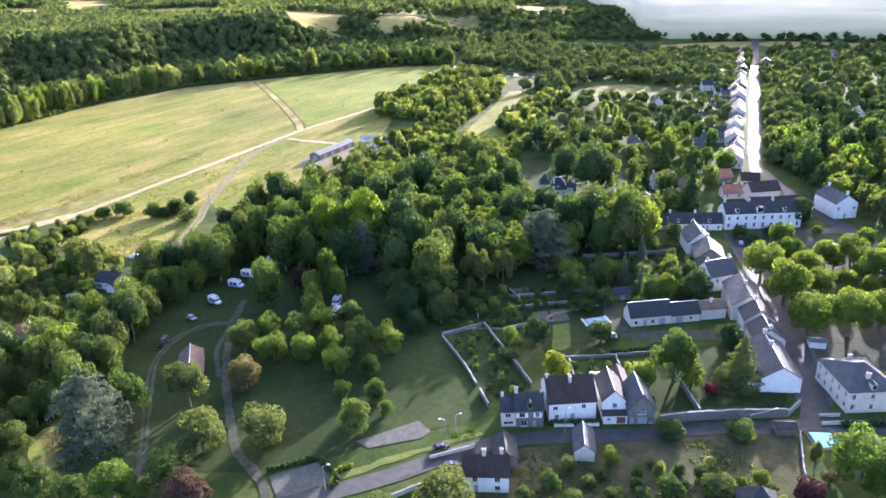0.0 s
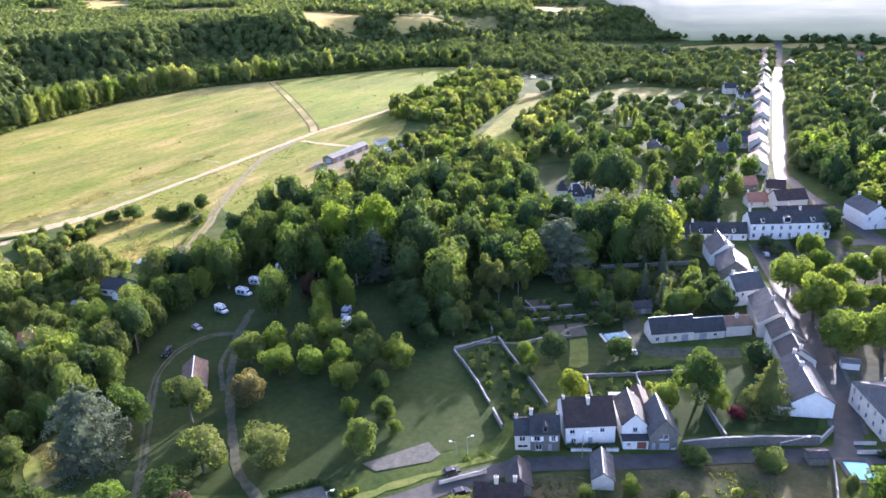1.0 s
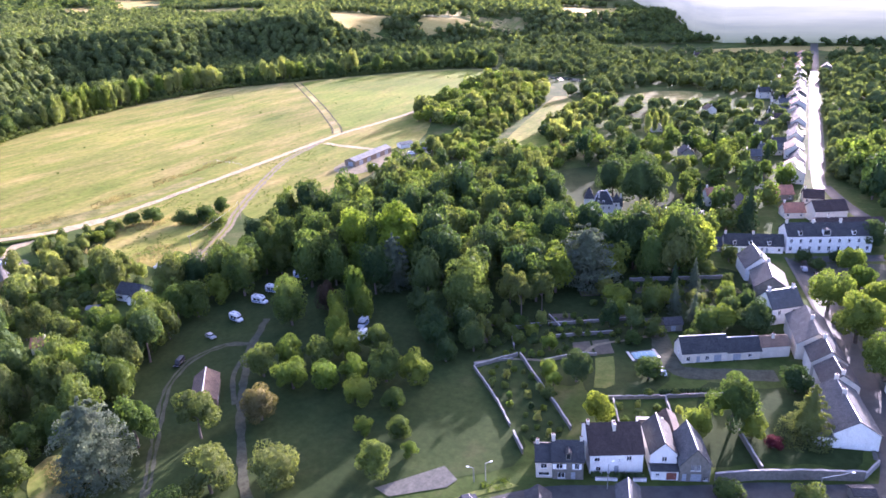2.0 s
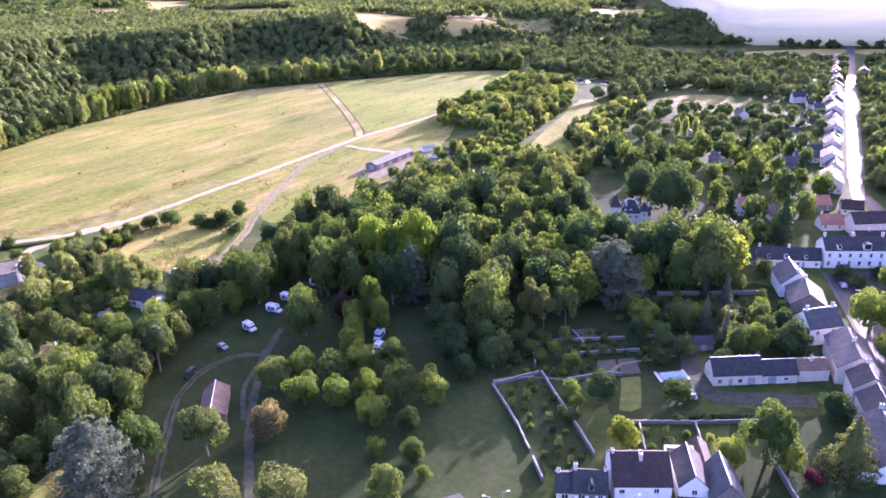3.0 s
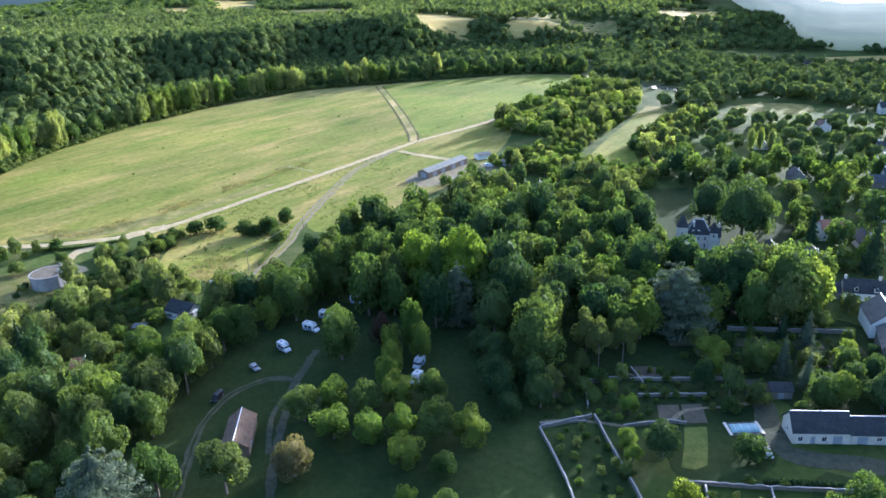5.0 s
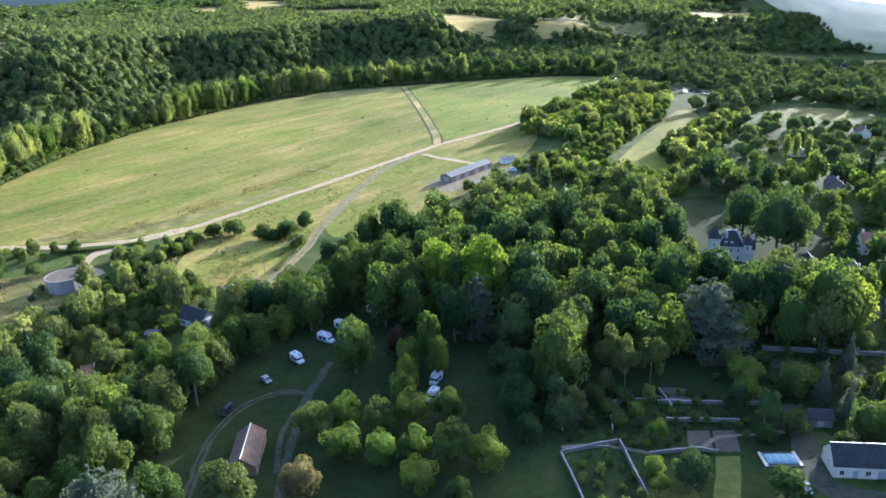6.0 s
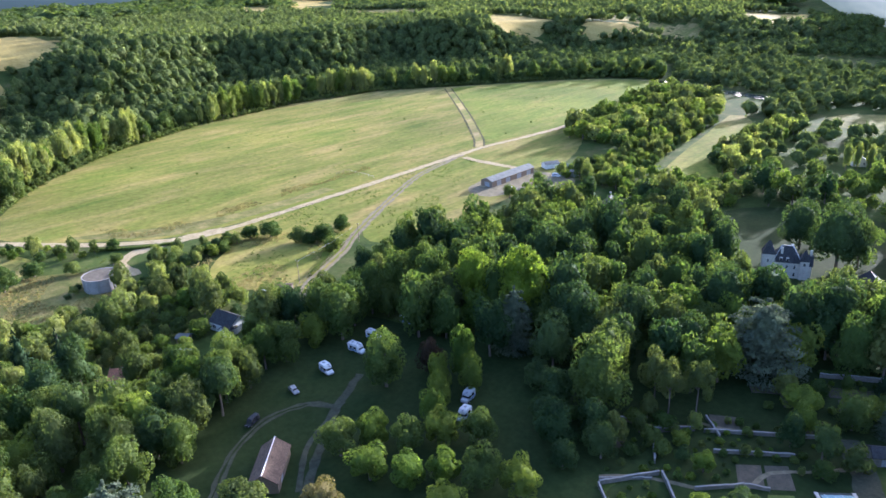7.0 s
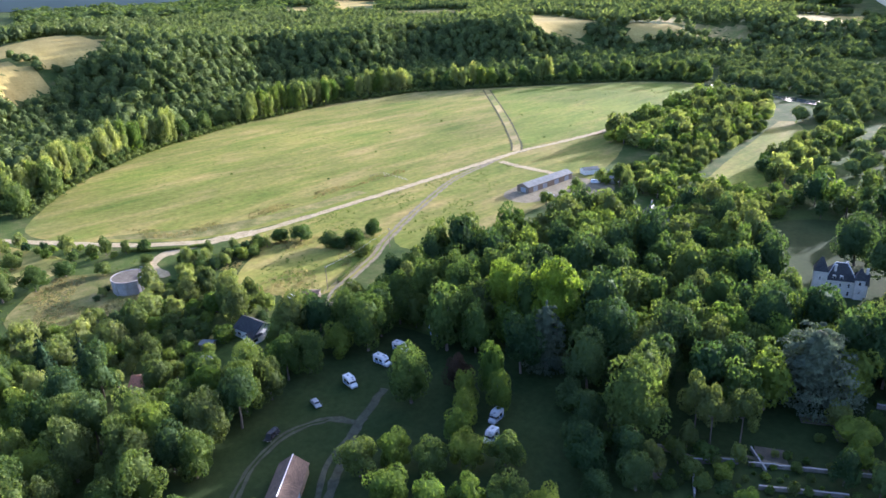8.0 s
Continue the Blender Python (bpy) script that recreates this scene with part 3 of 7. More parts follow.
# hazy distance beyond the valley
draped("field", [(-694, 203), (-704, 242), (-722, 262), (-740, 272), (-790, 252), (-772, 196)], STUBBLE, "golden stubble field on a hilltop among woods")
draped("field", [(-798, 259), (-752, 284), (-754, 302), (-772, 332), (-824, 356), (-890, 332), (-868, 252)], STUBBLE, "golden stubble field on a hilltop beyond a hedge")
FAR_FIELDS = [
    ([(-785, 1030), (-720, 1030), (-605, 945), (-575, 850), (-617, 827), (-700, 900)], STUBBLE, "far tan stubble field among woods", 12),
    ([(-837, 1187), (-710, 1160), (-690, 1085), (-800, 1100)], STUBBLE, "far pale field among woods", 16),
    ([(-665, 1125), (-543, 1080), (-500, 1000), (-610, 1020)], FIELD_GREEN, "far bright green field among woods", 14),
    ([(-560, 960), (-500, 985), (-470, 950), (-530, 900)], STUBBLE, "far tan field on the edge of a plateau", 10),
    ([(-510, 1030), (-440, 1075), (-420, 1010), (-480, 970)], FIELD_GREEN, "far green field on the edge of a plateau", 10),
    ([(-1412, 1230), (-1083, 1123), (-958, 1065), (-800, 905), (-900, 930), (-1060, 985), (-1300, 1090)], STUBBLE, "far pale stubble field beyond woods", 24),
    ([(-1867, 1424), (-1771, 1523), (-1251, 1090), (-1352, 1050)], STUBBLE, "far pale stubble field beyond woods", 30),
    ([(-1840, 1236), (-1601, 1200), (-1260, 910), (-1330, 900)], STUBBLE, "far straw-coloured field beyond woods", 30),
    ([(-488, 1320), (-396, 1417), (-313, 1160), (-393, 1110)], STUBBLE, "far pale field beyond a wooded slope", 20),
]
for outline, stuff, words, grid in FAR_FIELDS:
    draped("field", outline, stuff, words, grid)
sheet("field", [(-215, 890), (-130, 900), (-45, 960), (-50, 1010), (-150, 960)], STUBBLE, 0.1, "far pale field at the edge of the village", "field")
sheet("field", [(-20, 960), (120, 930), (260, 900), (280, 950), (120, 990), (-15, 1010)], STUBBLE, 0.1, "far pale field at the edge of the village", "field")
ribbon("river", [(-345, 742), (-320, 730), (-289, 719), (-250, 703), (-215, 692)], 16, RIVER, 0.1, "glinting reach of a river", "water", 1.0)
# upright backdrop wall that carries the painted haze as its own glow
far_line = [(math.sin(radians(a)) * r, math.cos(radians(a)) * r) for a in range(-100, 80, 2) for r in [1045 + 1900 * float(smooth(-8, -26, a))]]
me = mesh_from("backdrop", [(x, y, z) for k in (0, 1) for x, y in far_line for z in [(-8, 54 + 0.034 * (math.hypot(x, y) - 1045))[k]]], [(i, i + 1, len(far_line) + i + 1, len(far_line) + i) for i in range(len(far_line) - 1)], HAZE_GLOW)
tagged(new("backdrop", me), "glowing backdrop coloured as pale evening haze over a far wooded plain", "backdrop", kind="structure")
ribbon("yard", [(-50, 229), (-44, 219), (-39.5, 208), (-34, 200.5), (-22, 204), (-9, 209)], 6.0, LANE, 0.1, "worn gravel yard of a farmstead", "yard", 0.3)
sheet("slope", [(-50, 131), (-38, 138), (-18, 149.5), (-4, 156.5), (14, 163), (15, 140), (4, 118), (-30, 100), (-52, 108)], ROUGH, 0.06, "rough unmown slope of dark grass and earth", "ground", 3.0)
sheet("garden_soil", [(-86, 176), (-79.5, 187), (-70, 178), (-60, 168), (-54.5, 160), (-58, 151), (-66, 156), (-75, 165)], LAWN_SHADE, 0.07, "dark weedy garden ground inside old walls", "ground", 2.0)
# paths and plots of the walled gardens
for pts in ([(-104, 199), (-96, 203), (-88, 206), (-80, 212)], [(-80, 214), (-70, 217), (-57, 226)], [(-62, 197), (-60, 205), (-52, 212), (-46, 218)], [(-90, 180), (-82, 186), (-71, 190)]):
    ribbon("garden_path", pts, 1.2, DIRT, 0.1, "narrow trodden path between garden plots", "path", 0.2)
for pts in ([(-67.2, 203.4), (-62.6, 206.6), (-59, 199), (-63.6, 195.4)], [(-62, 207), (-57.6, 210.2), (-53.6, 202.6), (-58.4, 199.4)], [(-94, 199), (-99, 196), (-95, 190), (-90, 193)], [(-74, 222), (-80, 219), (-77, 214), (-71, 217)], [(-62, 244), (-69, 240), (-66, 234), (-59, 238)], [(-48, 250), (-56, 246), (-54, 240), (-46, 244)]):
    sheet("garden_plot", pts, EARTH, 0.09, "dug brown vegetable plot", "garden plot", 2.0, curved=False)


# ---- trees ----
def ico(sub):
    bm = bmesh.new()
    bmesh.ops.create_icosphere(bm, subdivisions=sub, radius=1)
    v = np.array([q.co[:] for q in bm.verts])
    f = np.array([[q.index for q in p.verts] for p in bm.faces])
    bm.free()
    return v, f


ICO = {1: ico(1), 2: ico(2)}


def unit(v):
    return v / np.maximum(np.linalg.norm(v, axis=-1, keepdims=True), 1e-9)


def leaf_faces(p, n, size, rng, flat=0.75):
    """Small three-cornered leaf sprays at points p that face about along n."""
    n = unit(n + flat * rng.normal(size=p.shape))
    a = unit(np.cross(n, rng.normal(size=p.shape)))
    b = np.cross(n, a)
    s = size * rng.uniform(0.6, 1.35, (len(p), 1))
    k = rng.uniform(-0.5, 0.5, (len(p), 1))
    return np.stack([p - a * s - b * s * 0.5, p + a * s - b * s * 0.5, p + a * s * k + b * s * 1.1 + n * s * 0.25], 1).reshape(-1, 3)


def crown_arrays(kind, seed, leaves, size, sub=2, flat=0.55):
    """A crown in a unit tree (one high, one wide): an uneven inner mass and leaf sprays on its clumps."""
    rng = np.random.RandomState(seed)
    if kind in ("cedar", "spruce"):
        tiers = 12 if kind == "cedar" else 15
        pts, nrm = [], []
        for k in range(tiers):
            f = k / (tiers - 1)
            z = 0.1 + 0.88 * f
            r = (0.5 * (1 - f ** 2.4) ** 0.62 if kind == "cedar" else 0.5 * (1 - f) ** 0.9) + 0.025
            n = int(leaves * (r + 0.04) / (tiers * 0.36))
            arms = max(4, int((10 if kind == "cedar" else 12) * r / 0.5))
            off = rng.uniform(0, 6.28)
            arm = rng.randint(0, arms, n)
            ln = rng.uniform(0.62, 1.12, arms)[arm]
            az = rng.uniform(-0.035, 0.035, arms)[arm]
            u = np.sqrt(rng.uniform(0.06, 1, n))
            rr = r * ln * u
            ang = off + arm * math.tau / arms + rng.normal(0, 0.19, n) * (1.15 - 0.5 * u)
            sag = 0.05 * (rr / 0.5) ** 1.6 if kind == "cedar" else 0.1 * (rr / 0.5)
            pts.append(np.stack([rr * np.cos(ang), rr * np.sin(ang), z + az - sag + rng.normal(0, 0.01, n)], -1))
            nrm.append(np.stack([0.6 * np.cos(ang), 0.6 * np.sin(ang), np.ones(n)], -1))
        p, n = np.concatenate(pts), np.concatenate(nrm)
        v, f = ICO[sub]
        f01 = (v[:, 2] + 1) / 2
        rad = np.where(f01 < 0.12, f01 / 0.12, 1) * (0.2 * (1 - f01 ** 2.2) ** 0.6 if kind == "cedar" else 0.26 * (1 - f01) ** 0.9)
        d = unit(v[:, :2] + 1e-6)
        core = np.stack([d[:, 0] * rad, d[:, 1] * rad, 0.1 + 0.82 * f01], -1) * (1 + rng.normal(0, 0.05, (len(v), 1)))
        return core, f, leaf_faces(p, n, size, rng, 0.5)
    c, semi, lobes = {
        "round": ((0, 0, 0.5), (0.5, 0.5, 0.48), 25), "tall": ((0, 0, 0.5), (0.5, 0.5, 0.48), 27),
        "poplar": ((0, 0, 0.53), (0.5, 0.5, 0.46), 30), "plane": ((0, 0, 0.55), (0.5, 0.5, 0.44), 36),
        "lumpy": ((0, 0, 0.51), (0.5, 0.5, 0.48), 13), "bush": ((0, 0, 0.46), (0.5, 0.5, 0.5), 24), "sparse": ((0, 0, 0.6), (0.5, 0.5, 0.38), 16)}[kind]
    c, semi = np.array(c), np.array(semi)
    d = unit(rng.normal(size=(lobes, 3)))
    d[:, 2] = np.where(d[:, 2] < -0.75, -d[:, 2], d[:, 2])
    spread = {"plane": (0.6, 0.74), "bush": (0.5, 0.74), "lumpy": (0.5, 0.82)}.get(kind, (0.52, 0.88))
    lc = c + d * semi * rng.uniform(*spread, (lobes, 1))
    lr = semi * rng.uniform(0.2 if kind != "lumpy" else 0.28, {"plane": 0.34, "lumpy": 0.46}.get(kind, 0.43), (lobes, 1))
    m = leaves * 3
    k = rng.randint(0, lobes, m)
    e = unit(rng.normal(size=(m, 3)))
    p = lc[k] + e * lr[k] * rng.uniform(0.84, 1.12, (m, 1))
    q = np.linalg.norm((p[:, None] - lc[None]) / lr[None], axis=2)
    q[np.arange(m), k] = 9
    ok = (q.min(1) > 0.8) & ((((p - c) / semi) * e).sum(1) > -0.25)
    p, e = p[ok][:leaves], e[ok][:leaves]
    v, f = ICO[sub]
    reach = np.full(len(v), 0.3)
    w = v[:, None] * 1.0
    lcn, lrn = (lc - c) / semi, lr / semi
    for t in np.linspace(0.3, 1.05, 16):
        hit = (np.linalg.norm((v * t)[:, None] - lcn[None], axis=2) < lrn[:, :1].T).any(1)
        reach = np.where(hit, t, reach)
    core = c + v * semi * (reach * 0.84)[:, None]
    return core, f, leaf_faces(p, e + 0.25 * np.array([0, 0, 1]), size, rng, flat)


def crown_mesh(name, kind, seed, leaves, size, material, sub=2):
    core, f, lv = crown_arrays(kind, seed, leaves, size, sub)
    nl = len(lv) // 3
    loops = np.concatenate([f.ravel(), len(core) + np.arange(nl * 3)])
    sizes = np.concatenate([np.full(len(f), 3), np.full(nl, 3)])
    return big_mesh(name, np.concatenate([core, lv]), loops, sizes, material)


def trunk_mesh(seed, top=0.55, r=0.03, limbs=5):
    """A tapered, slightly bent trunk with limbs reaching into the crown."""
    rng = random.Random(seed)
    bm = bmesh.new()
    a = Vector((0, 0, -0.01))
    bend = [Vector((rng.uniform(-0.02, 0.02), rng.uniform(-0.02, 0.02), top * q)) for q in (0.35, 0.7, 1.0)]
    rr = [r * 1.3, r, r * 0.8, r * 0.45]
    for i, b in enumerate(bend):
        tube(bm, a, b, rr[i], rr[i + 1], 6)
        a = b
    for k in range(limbs):
        s = bend[1].lerp(bend[2], rng.uniform(0, 0.9)) if k else bend[1]
        g = k * math.tau / max(limbs, 1) + rng.uniform(-0.4, 0.4)
        tube(bm, s, s + Vector((math.cos(g) * 0.24, math.sin(g) * 0.24, rng.uniform(0.1, 0.24))), r * 0.45, r * 0.12, 5)
    me = bpy.data.meshes.new("trunk")
    bm.to_mesh(me)
    bm.free()
    me.materials.append(BARK)
    return me


TRUNKS = {"round": [trunk_mesh(s) for s in (1, 2)], "tall": [trunk_mesh(s, 0.6, 0.026) for s in (3, 4)], "poplar": [trunk_mesh(5, 0.8, 0.035, 6)],
          "plane": [trunk_mesh(s, 0.6, 0.032, 6) for s in (6, 7)], "bush": [trunk_mesh(8, 0.45, 0.035, 5)], "cedar": [trunk_mesh(9, 0.9, 0.03, 0)],
          "spruce": [trunk_mesh(10, 0.9, 0.03, 0)], "sparse": [trunk_mesh(11, 0.62, 0.022, 8)]}
CROWNS = {}
PLACED = []
rnd = random.Random(5)


def crown_for(kind, material, fine):
    key = (kind, material.name, fine)
    if key not in CROWNS:
        leaves, size, sub = ((3900, 0.0222, 2) if fine == 2 else (1500, 0.0365, 2) if fine == 1 else (520, 0.066, 1))
        if kind in ("cedar", "spruce"):
            leaves, size = int(leaves * 2.6), size * (0.66 if kind == "cedar" else 0.6)
        if kind == "bush":
            leaves, size = int(leaves * 0.55), size * 1.45
        CROWNS[key] = [crown_mesh("crown", kind, 31 * s + len(kind) * 7 + len(material.name), leaves, size, material, sub) for s in range(4 if fine else 3)]
    return rnd.choice(CROWNS[key])


def tree(name, kind, material, x, y, h, w, label, category="tree", group="", fine=2):
    z = float(height(x, y)) if x < -430 or y > 700 else 0.0
    m = pose(x, y, z, 0, 0, rnd.uniform(0, 360)) @ Matrix.Diagonal((w, w, h, 1))
    ob = empty(name, m, label, category, group)
    part("trunk", rnd.choice(TRUNKS[kind]), ob)
    part("crown", crown_for(kind, material, fine), ob)
    PLACED.append((x, y, w * 0.5))
    return ob


def trees(rows, name, kind, material, label, category="tree", group="", fine=2):
    for x, y, h, w in rows:
        tree(name, kind, material, x, y, h, w, label, category, group, fine)


# camping ground: large specimen trees
tree("cedar_tree", "cedar", LEAF_BLUE, -150, 95, 22, 19, "large blue-grey cedar with drooping tiers beside a lane")
trees([(-150, 107, 15, 10.5), (-176, 100, 9, 8), (-172, 92, 10, 9.5), (-143, 74, 10, 9.5), (-119, 90, 10, 10.5), (-165, 84, 9, 8.5), (-155, 75, 8.5, 8), (-136, 78, 7, 6.5)], "broadleaf_tree", "round", LEAF, "full-crowned green broadleaf tree in park grass")
trees([(-128, 82, 10, 10), (-123, 84, 7, 6)], "broadleaf_tree", "round", LEAF_LIGHT, "bright green young tree in park grass")
trees([(-120, 103, 13, 12.5), (-107, 111, 12.5, 12)], "lime_tree", "round", LEAF_OLIVE, "broad lime tree with yellowing green crown beside a lane")
tree("plum_tree", "round", LEAF_RED, -108, 85, 10.5, 10.5, "purple-leaved plum tree beside a lane")
tree("willow_tree", "sparse", LEAF_OLIVE, -138, 117, 14, 13.5, "loose grey-green willow beside a barn")
# camping ground: rows of small round trees
ORCHARD = "small trees on the camping ground"
trees([(-143.5, 147, 11, 10), (-132, 159, 9.5, 8.5), (-119.5, 172, 10, 8.5), (-99, 149.5, 6.5, 6.5), (-108.5, 160, 11.5, 10)], "maple_tree", "round", LEAF, "small round-headed green tree in camping grass", group=ORCHARD)
trees([(-140, 155, 10.5, 8.5), (-127, 166.5, 10.5, 9), (-131, 145.5, 10, 9.5), (-135, 172, 10, 7.5), (-122.3, 149.3, 9.5, 8.5), (-117, 156, 9, 7.5), (-100.3, 163, 10.5, 9), (-109.3, 147.5, 9, 8.5), (-100.6, 137.3, 5, 4.8), (-85, 134.4, 4.2, 4.2)], "maple_tree", "round", LEAF_LIGHT, "small round-headed bright green tree in camping grass", group=ORCHARD)
trees([(-143.5, 183.5, 13, 6.5), (-139, 178.5, 10.5, 6.5), (-141.5, 193, 18, 7.5), (-135.5, 188.5, 13, 6.5)], "hornbeam_tree", "tall", LEAF_LIGHT, "tall pale green tree on the camping ground", group=ORCHARD)
tree("copper_tree", "round", LEAF_BROWN, -129, 130, 10.5, 10, "dry brownish-green tree beside a lane")
trees([(-157, 176, 17.5, 12.5), (-91, 140, 6, 6), (-89, 125, 9.5, 8.5)], "oak_tree", "round", LEAF, "dense dark green oak in camping grass")
tree("beech_tree", "tall", LEAF_RED, -152, 190, 12, 8, "dark purple beech at the edge of a wood")
# the wood behind
trees([(-165, 226, 25, 15.5), (-148, 231, 29, 18.5)], "lime_tree", "plane", LEAF_LIME, "very tall bright green lime tree standing over a wood")
tree("cedar_tree", "cedar", LEAF_BLUE, -140, 215, 22, 13, "grey-green cedar at the edge of a wood")
tree("cedar_tree", "cedar", LEAF_BLUE, -77, 248, 23.5, 23, "broad blue-grey cedar at the edge of gardens")
trees([(-103, 203, 22, 16), (-107, 213, 21, 13)], "oak_tree", "tall", LEAF, "tall green oak at the edge of a wood")
trees([(-93, 214, 18, 9), (-88, 212, 17, 8), (-83, 218, 15, 8)], "ash_tree", "sparse", LEAF_OLIVE, "slender ash with bare trunks and a thin crown")
trees([(-126, 226, 23, 16), (-111, 236, 22, 15), (-125, 214, 18, 12), (-93, 236, 18, 12), (-144, 208, 20, 13), (-65, 275, 23, 16), (-96, 267, 22, 15), (-80, 338, 26, 20), (-97, 352, 20, 16)], "oak_tree", "tall", LEAF_DARK, "tall dark green oak in a wood")
trees([(-101, 300, 6, 6), (-94, 298, 5.5, 6), (-108, 303, 7, 7)], "garden_tree", "round", LEAF_DARK, "dark green tree between a wood and an old manor")
trees([(-49, 272, 26, 18), (-74, 344, 19, 13), (-57, 262, 19, 12)], "oak_tree", "tall", LEAF, "tall green oak beside the gardens")
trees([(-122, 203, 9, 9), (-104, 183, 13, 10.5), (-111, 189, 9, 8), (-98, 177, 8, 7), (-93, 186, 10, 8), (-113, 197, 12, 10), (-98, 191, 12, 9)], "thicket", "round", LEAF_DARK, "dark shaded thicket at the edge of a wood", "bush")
trees([(-193, 196, 19, 11), (-195, 206, 20, 12), (-193, 217, 21, 12), (-190, 228, 21, 13), (-180, 221, 22, 13), (-178, 236, 23, 14), (-170, 212, 19, 11)], "oak_tree", "tall", LEAF, "tall green oak behind parked motorhomes")
trees([(-113, 488, 15, 4.5), (-108, 490, 16, 4.5), (-102, 492, 15, 4.5)], "poplar_tree", "poplar", LEAF_POPLAR, "slim pale poplar standing in a row of three")
# gardens
tree("bay_tree", "plane", LEAF_DARK, -59, 183, 10.5, 9.5, "dark clipped egg-shaped bay tree in a garden")
trees([(-72, 196, 6, 5), (-12, 177, 7, 6.5), (-67, 182, 6, 5), (-64, 178, 5, 4.5), (-24, 171, 10, 6.5)], "fruit_tree", "round", LEAF_LIGHT, "small bright green fruit tree in a garden")
trees([(-48, 167, 9.5, 8.5)], "fig_tree", "bush", LEAF_YELLOW, "yellow-green spreading fig tree behind a house")
trees([(-41, 193, 7, 9), (-69, 216, 2.5, 3), (-63, 172, 4, 5), (-39, 272, 6, 9), (-34, 214, 7, 6.5)], "laurel_bush", "bush", LEAF, "rounded green laurel bush in a garden", "bush")
trees([(-17, 178, 16, 12), (-31, 225, 10, 9), (-50, 234, 10, 9)], "walnut_tree", "round", LEAF, "full green walnut tree in a garden")
tree("rose_bush", "bush", LEAF_PINK, -7, 175, 3.5, 5, "bush of pink-red blossom beside a wall", "bush")
tree("pine_tree", "spruce", LEAF_OLIVE, 0, 182, 16, 15, "broad olive-green pine behind a retaining wall")
trees([(-4, 203, 8.5, 8), (-18, 232, 12, 11)], "holm_oak", "round", LEAF_DARK, "dense dark holm oak beside houses")
trees([(-62, 234, 8, 11), (-27, 229, 10, 8)], "mulberry_tree", "plane", LEAF_LIGHT, "flat-topped yellow-green mulberry tree in a garden")
trees([(-43, 236, 13, 6), (-40, 253, 14, 7), (-36, 232, 12, 6)], "spruce_tree", "spruce", LEAF_BLUE, "grey-green pointed spruce in a garden")
# the square
SQUARE = "plane trees on the square"
trees([(2, 258, 15.1, 14.1), (10, 238, 17.2, 15.8), (11, 276, 10.9, 10.2), (8, 291, 11.4, 10.7), (16, 261, 12.5, 11.9), (21, 250, 10.9, 10.2), (17, 219, 15.1, 14.7), (23, 277, 10.9, 10.2), (28, 222, 16.6, 15.8), (29, 257, 8.3, 7.9), (32, 285, 11.4, 11.3), (35, 266, 8.8, 8.5), (39, 270, 12.5, 11.9)], "plane_tree", "plane", LEAF_LIGHT, "pruned plane tree with a round bright crown on the square", group=SQUARE)
trees([(37, 229, 14.6, 13.6), (36, 254, 8.3, 7.9), (34, 278, 9.9, 9.6), (26, 275, 8.3, 7.9), (38, 302, 8.8, 8.5), (43, 257, 9.4, 9.0), (46, 240, 12.5, 12.4), (21, 308, 5.2, 4.5), (45, 285, 11.4, 11.3), (50, 270, 11.4, 11.3)], "plane_tree", "plane", LEAF_LIGHT, "pruned plane tree with a round bright crown on the square", group=SQUARE)
trees([(15, 322, 12, 11), (-8, 297, 5.5, 7), (-3, 292, 5, 6), (4, 302, 5, 7)], "holm_oak", "round", LEAF_DARK, "dark evergreen tree in front of a terrace")
# slope below the village road
trees([(27, 151, 14.5, 13.5), (-25, 136, 5, 4.5), (30, 147, 7, 6)], "walnut_tree", "round", LEAF_LIGHT, "bright green tree in a garden below the road")
trees([(-54, 105, 13, 13), (-64, 98, 9, 9)], "willow_tree", "round", LEAF_OLIVE, "pale silvery willow beside a house")
tree("smoke_bush", "bush", LEAF_WINE, 17, 141, 5.5, 7.5, "dark purple smoke bush in a garden", "bush")
tree("orange_shrub", "bush", LEAF_BROWN, 21, 149, 3, 4, "orange-brown shrub in a garden", "bush")
tree("cypress_tree", "poplar", LEAF_OLIVE, 18, 153, 7.5, 3.2, "slim leaning cypress in a garden")
trees([(2, 158, 5.5, 8), (-14, 152, 5, 7.5), (-1, 135, 5.5, 8.5), (-11, 130, 6, 7), (-34, 130, 5, 4.5), (-36, 122, 6, 5.5), (-30, 120, 4, 5), (-22, 125, 3.5, 5), (-26, 131, 3, 3.5), (-40, 117, 4, 5)], "shrub", "bush", LEAF, "wild green shrub on a rough slope", "bush")
# beyond the camping ground, to the west
trees([(-189, 187, 19, 14), (-189, 208, 12, 10), (-215, 182, 14, 13)], "oak_tree", "round", LEAF, "full green oak at the edge of a wood")
trees([(-231, 103, 15, 6.5), (-236, 106, 11, 4.5), (-227, 111, 13, 9)], "aspen_tree", "poplar", LEAF_POPLAR, "pale silvery aspen in a wooded garden")
trees([(-232, 117, 20, 11), (-246, 110, 18, 10)], "spruce_tree", "spruce", LEAF_NEEDLE, "dark green fir in a wooded garden")
trees([(-292, 232, 8, 12), (-298, 225, 6.5, 9), (-275, 236, 7.5, 10), (-268, 244, 8.5, 11), (-271, 258, 7, 9), (-255, 238, 7, 9), (-270, 237, 5.5, 7.5), (-320, 172, 5, 7), (-324, 155, 6, 8), (-335, 144, 7, 10), (-362, 131, 7.5, 9.5), (-277, 263, 6, 5.5), (-303, 216, 5, 7)], "hawthorn_bush", "bush", LEAF, "rounded hawthorn bush in a hedge beside a paddock", "bush")
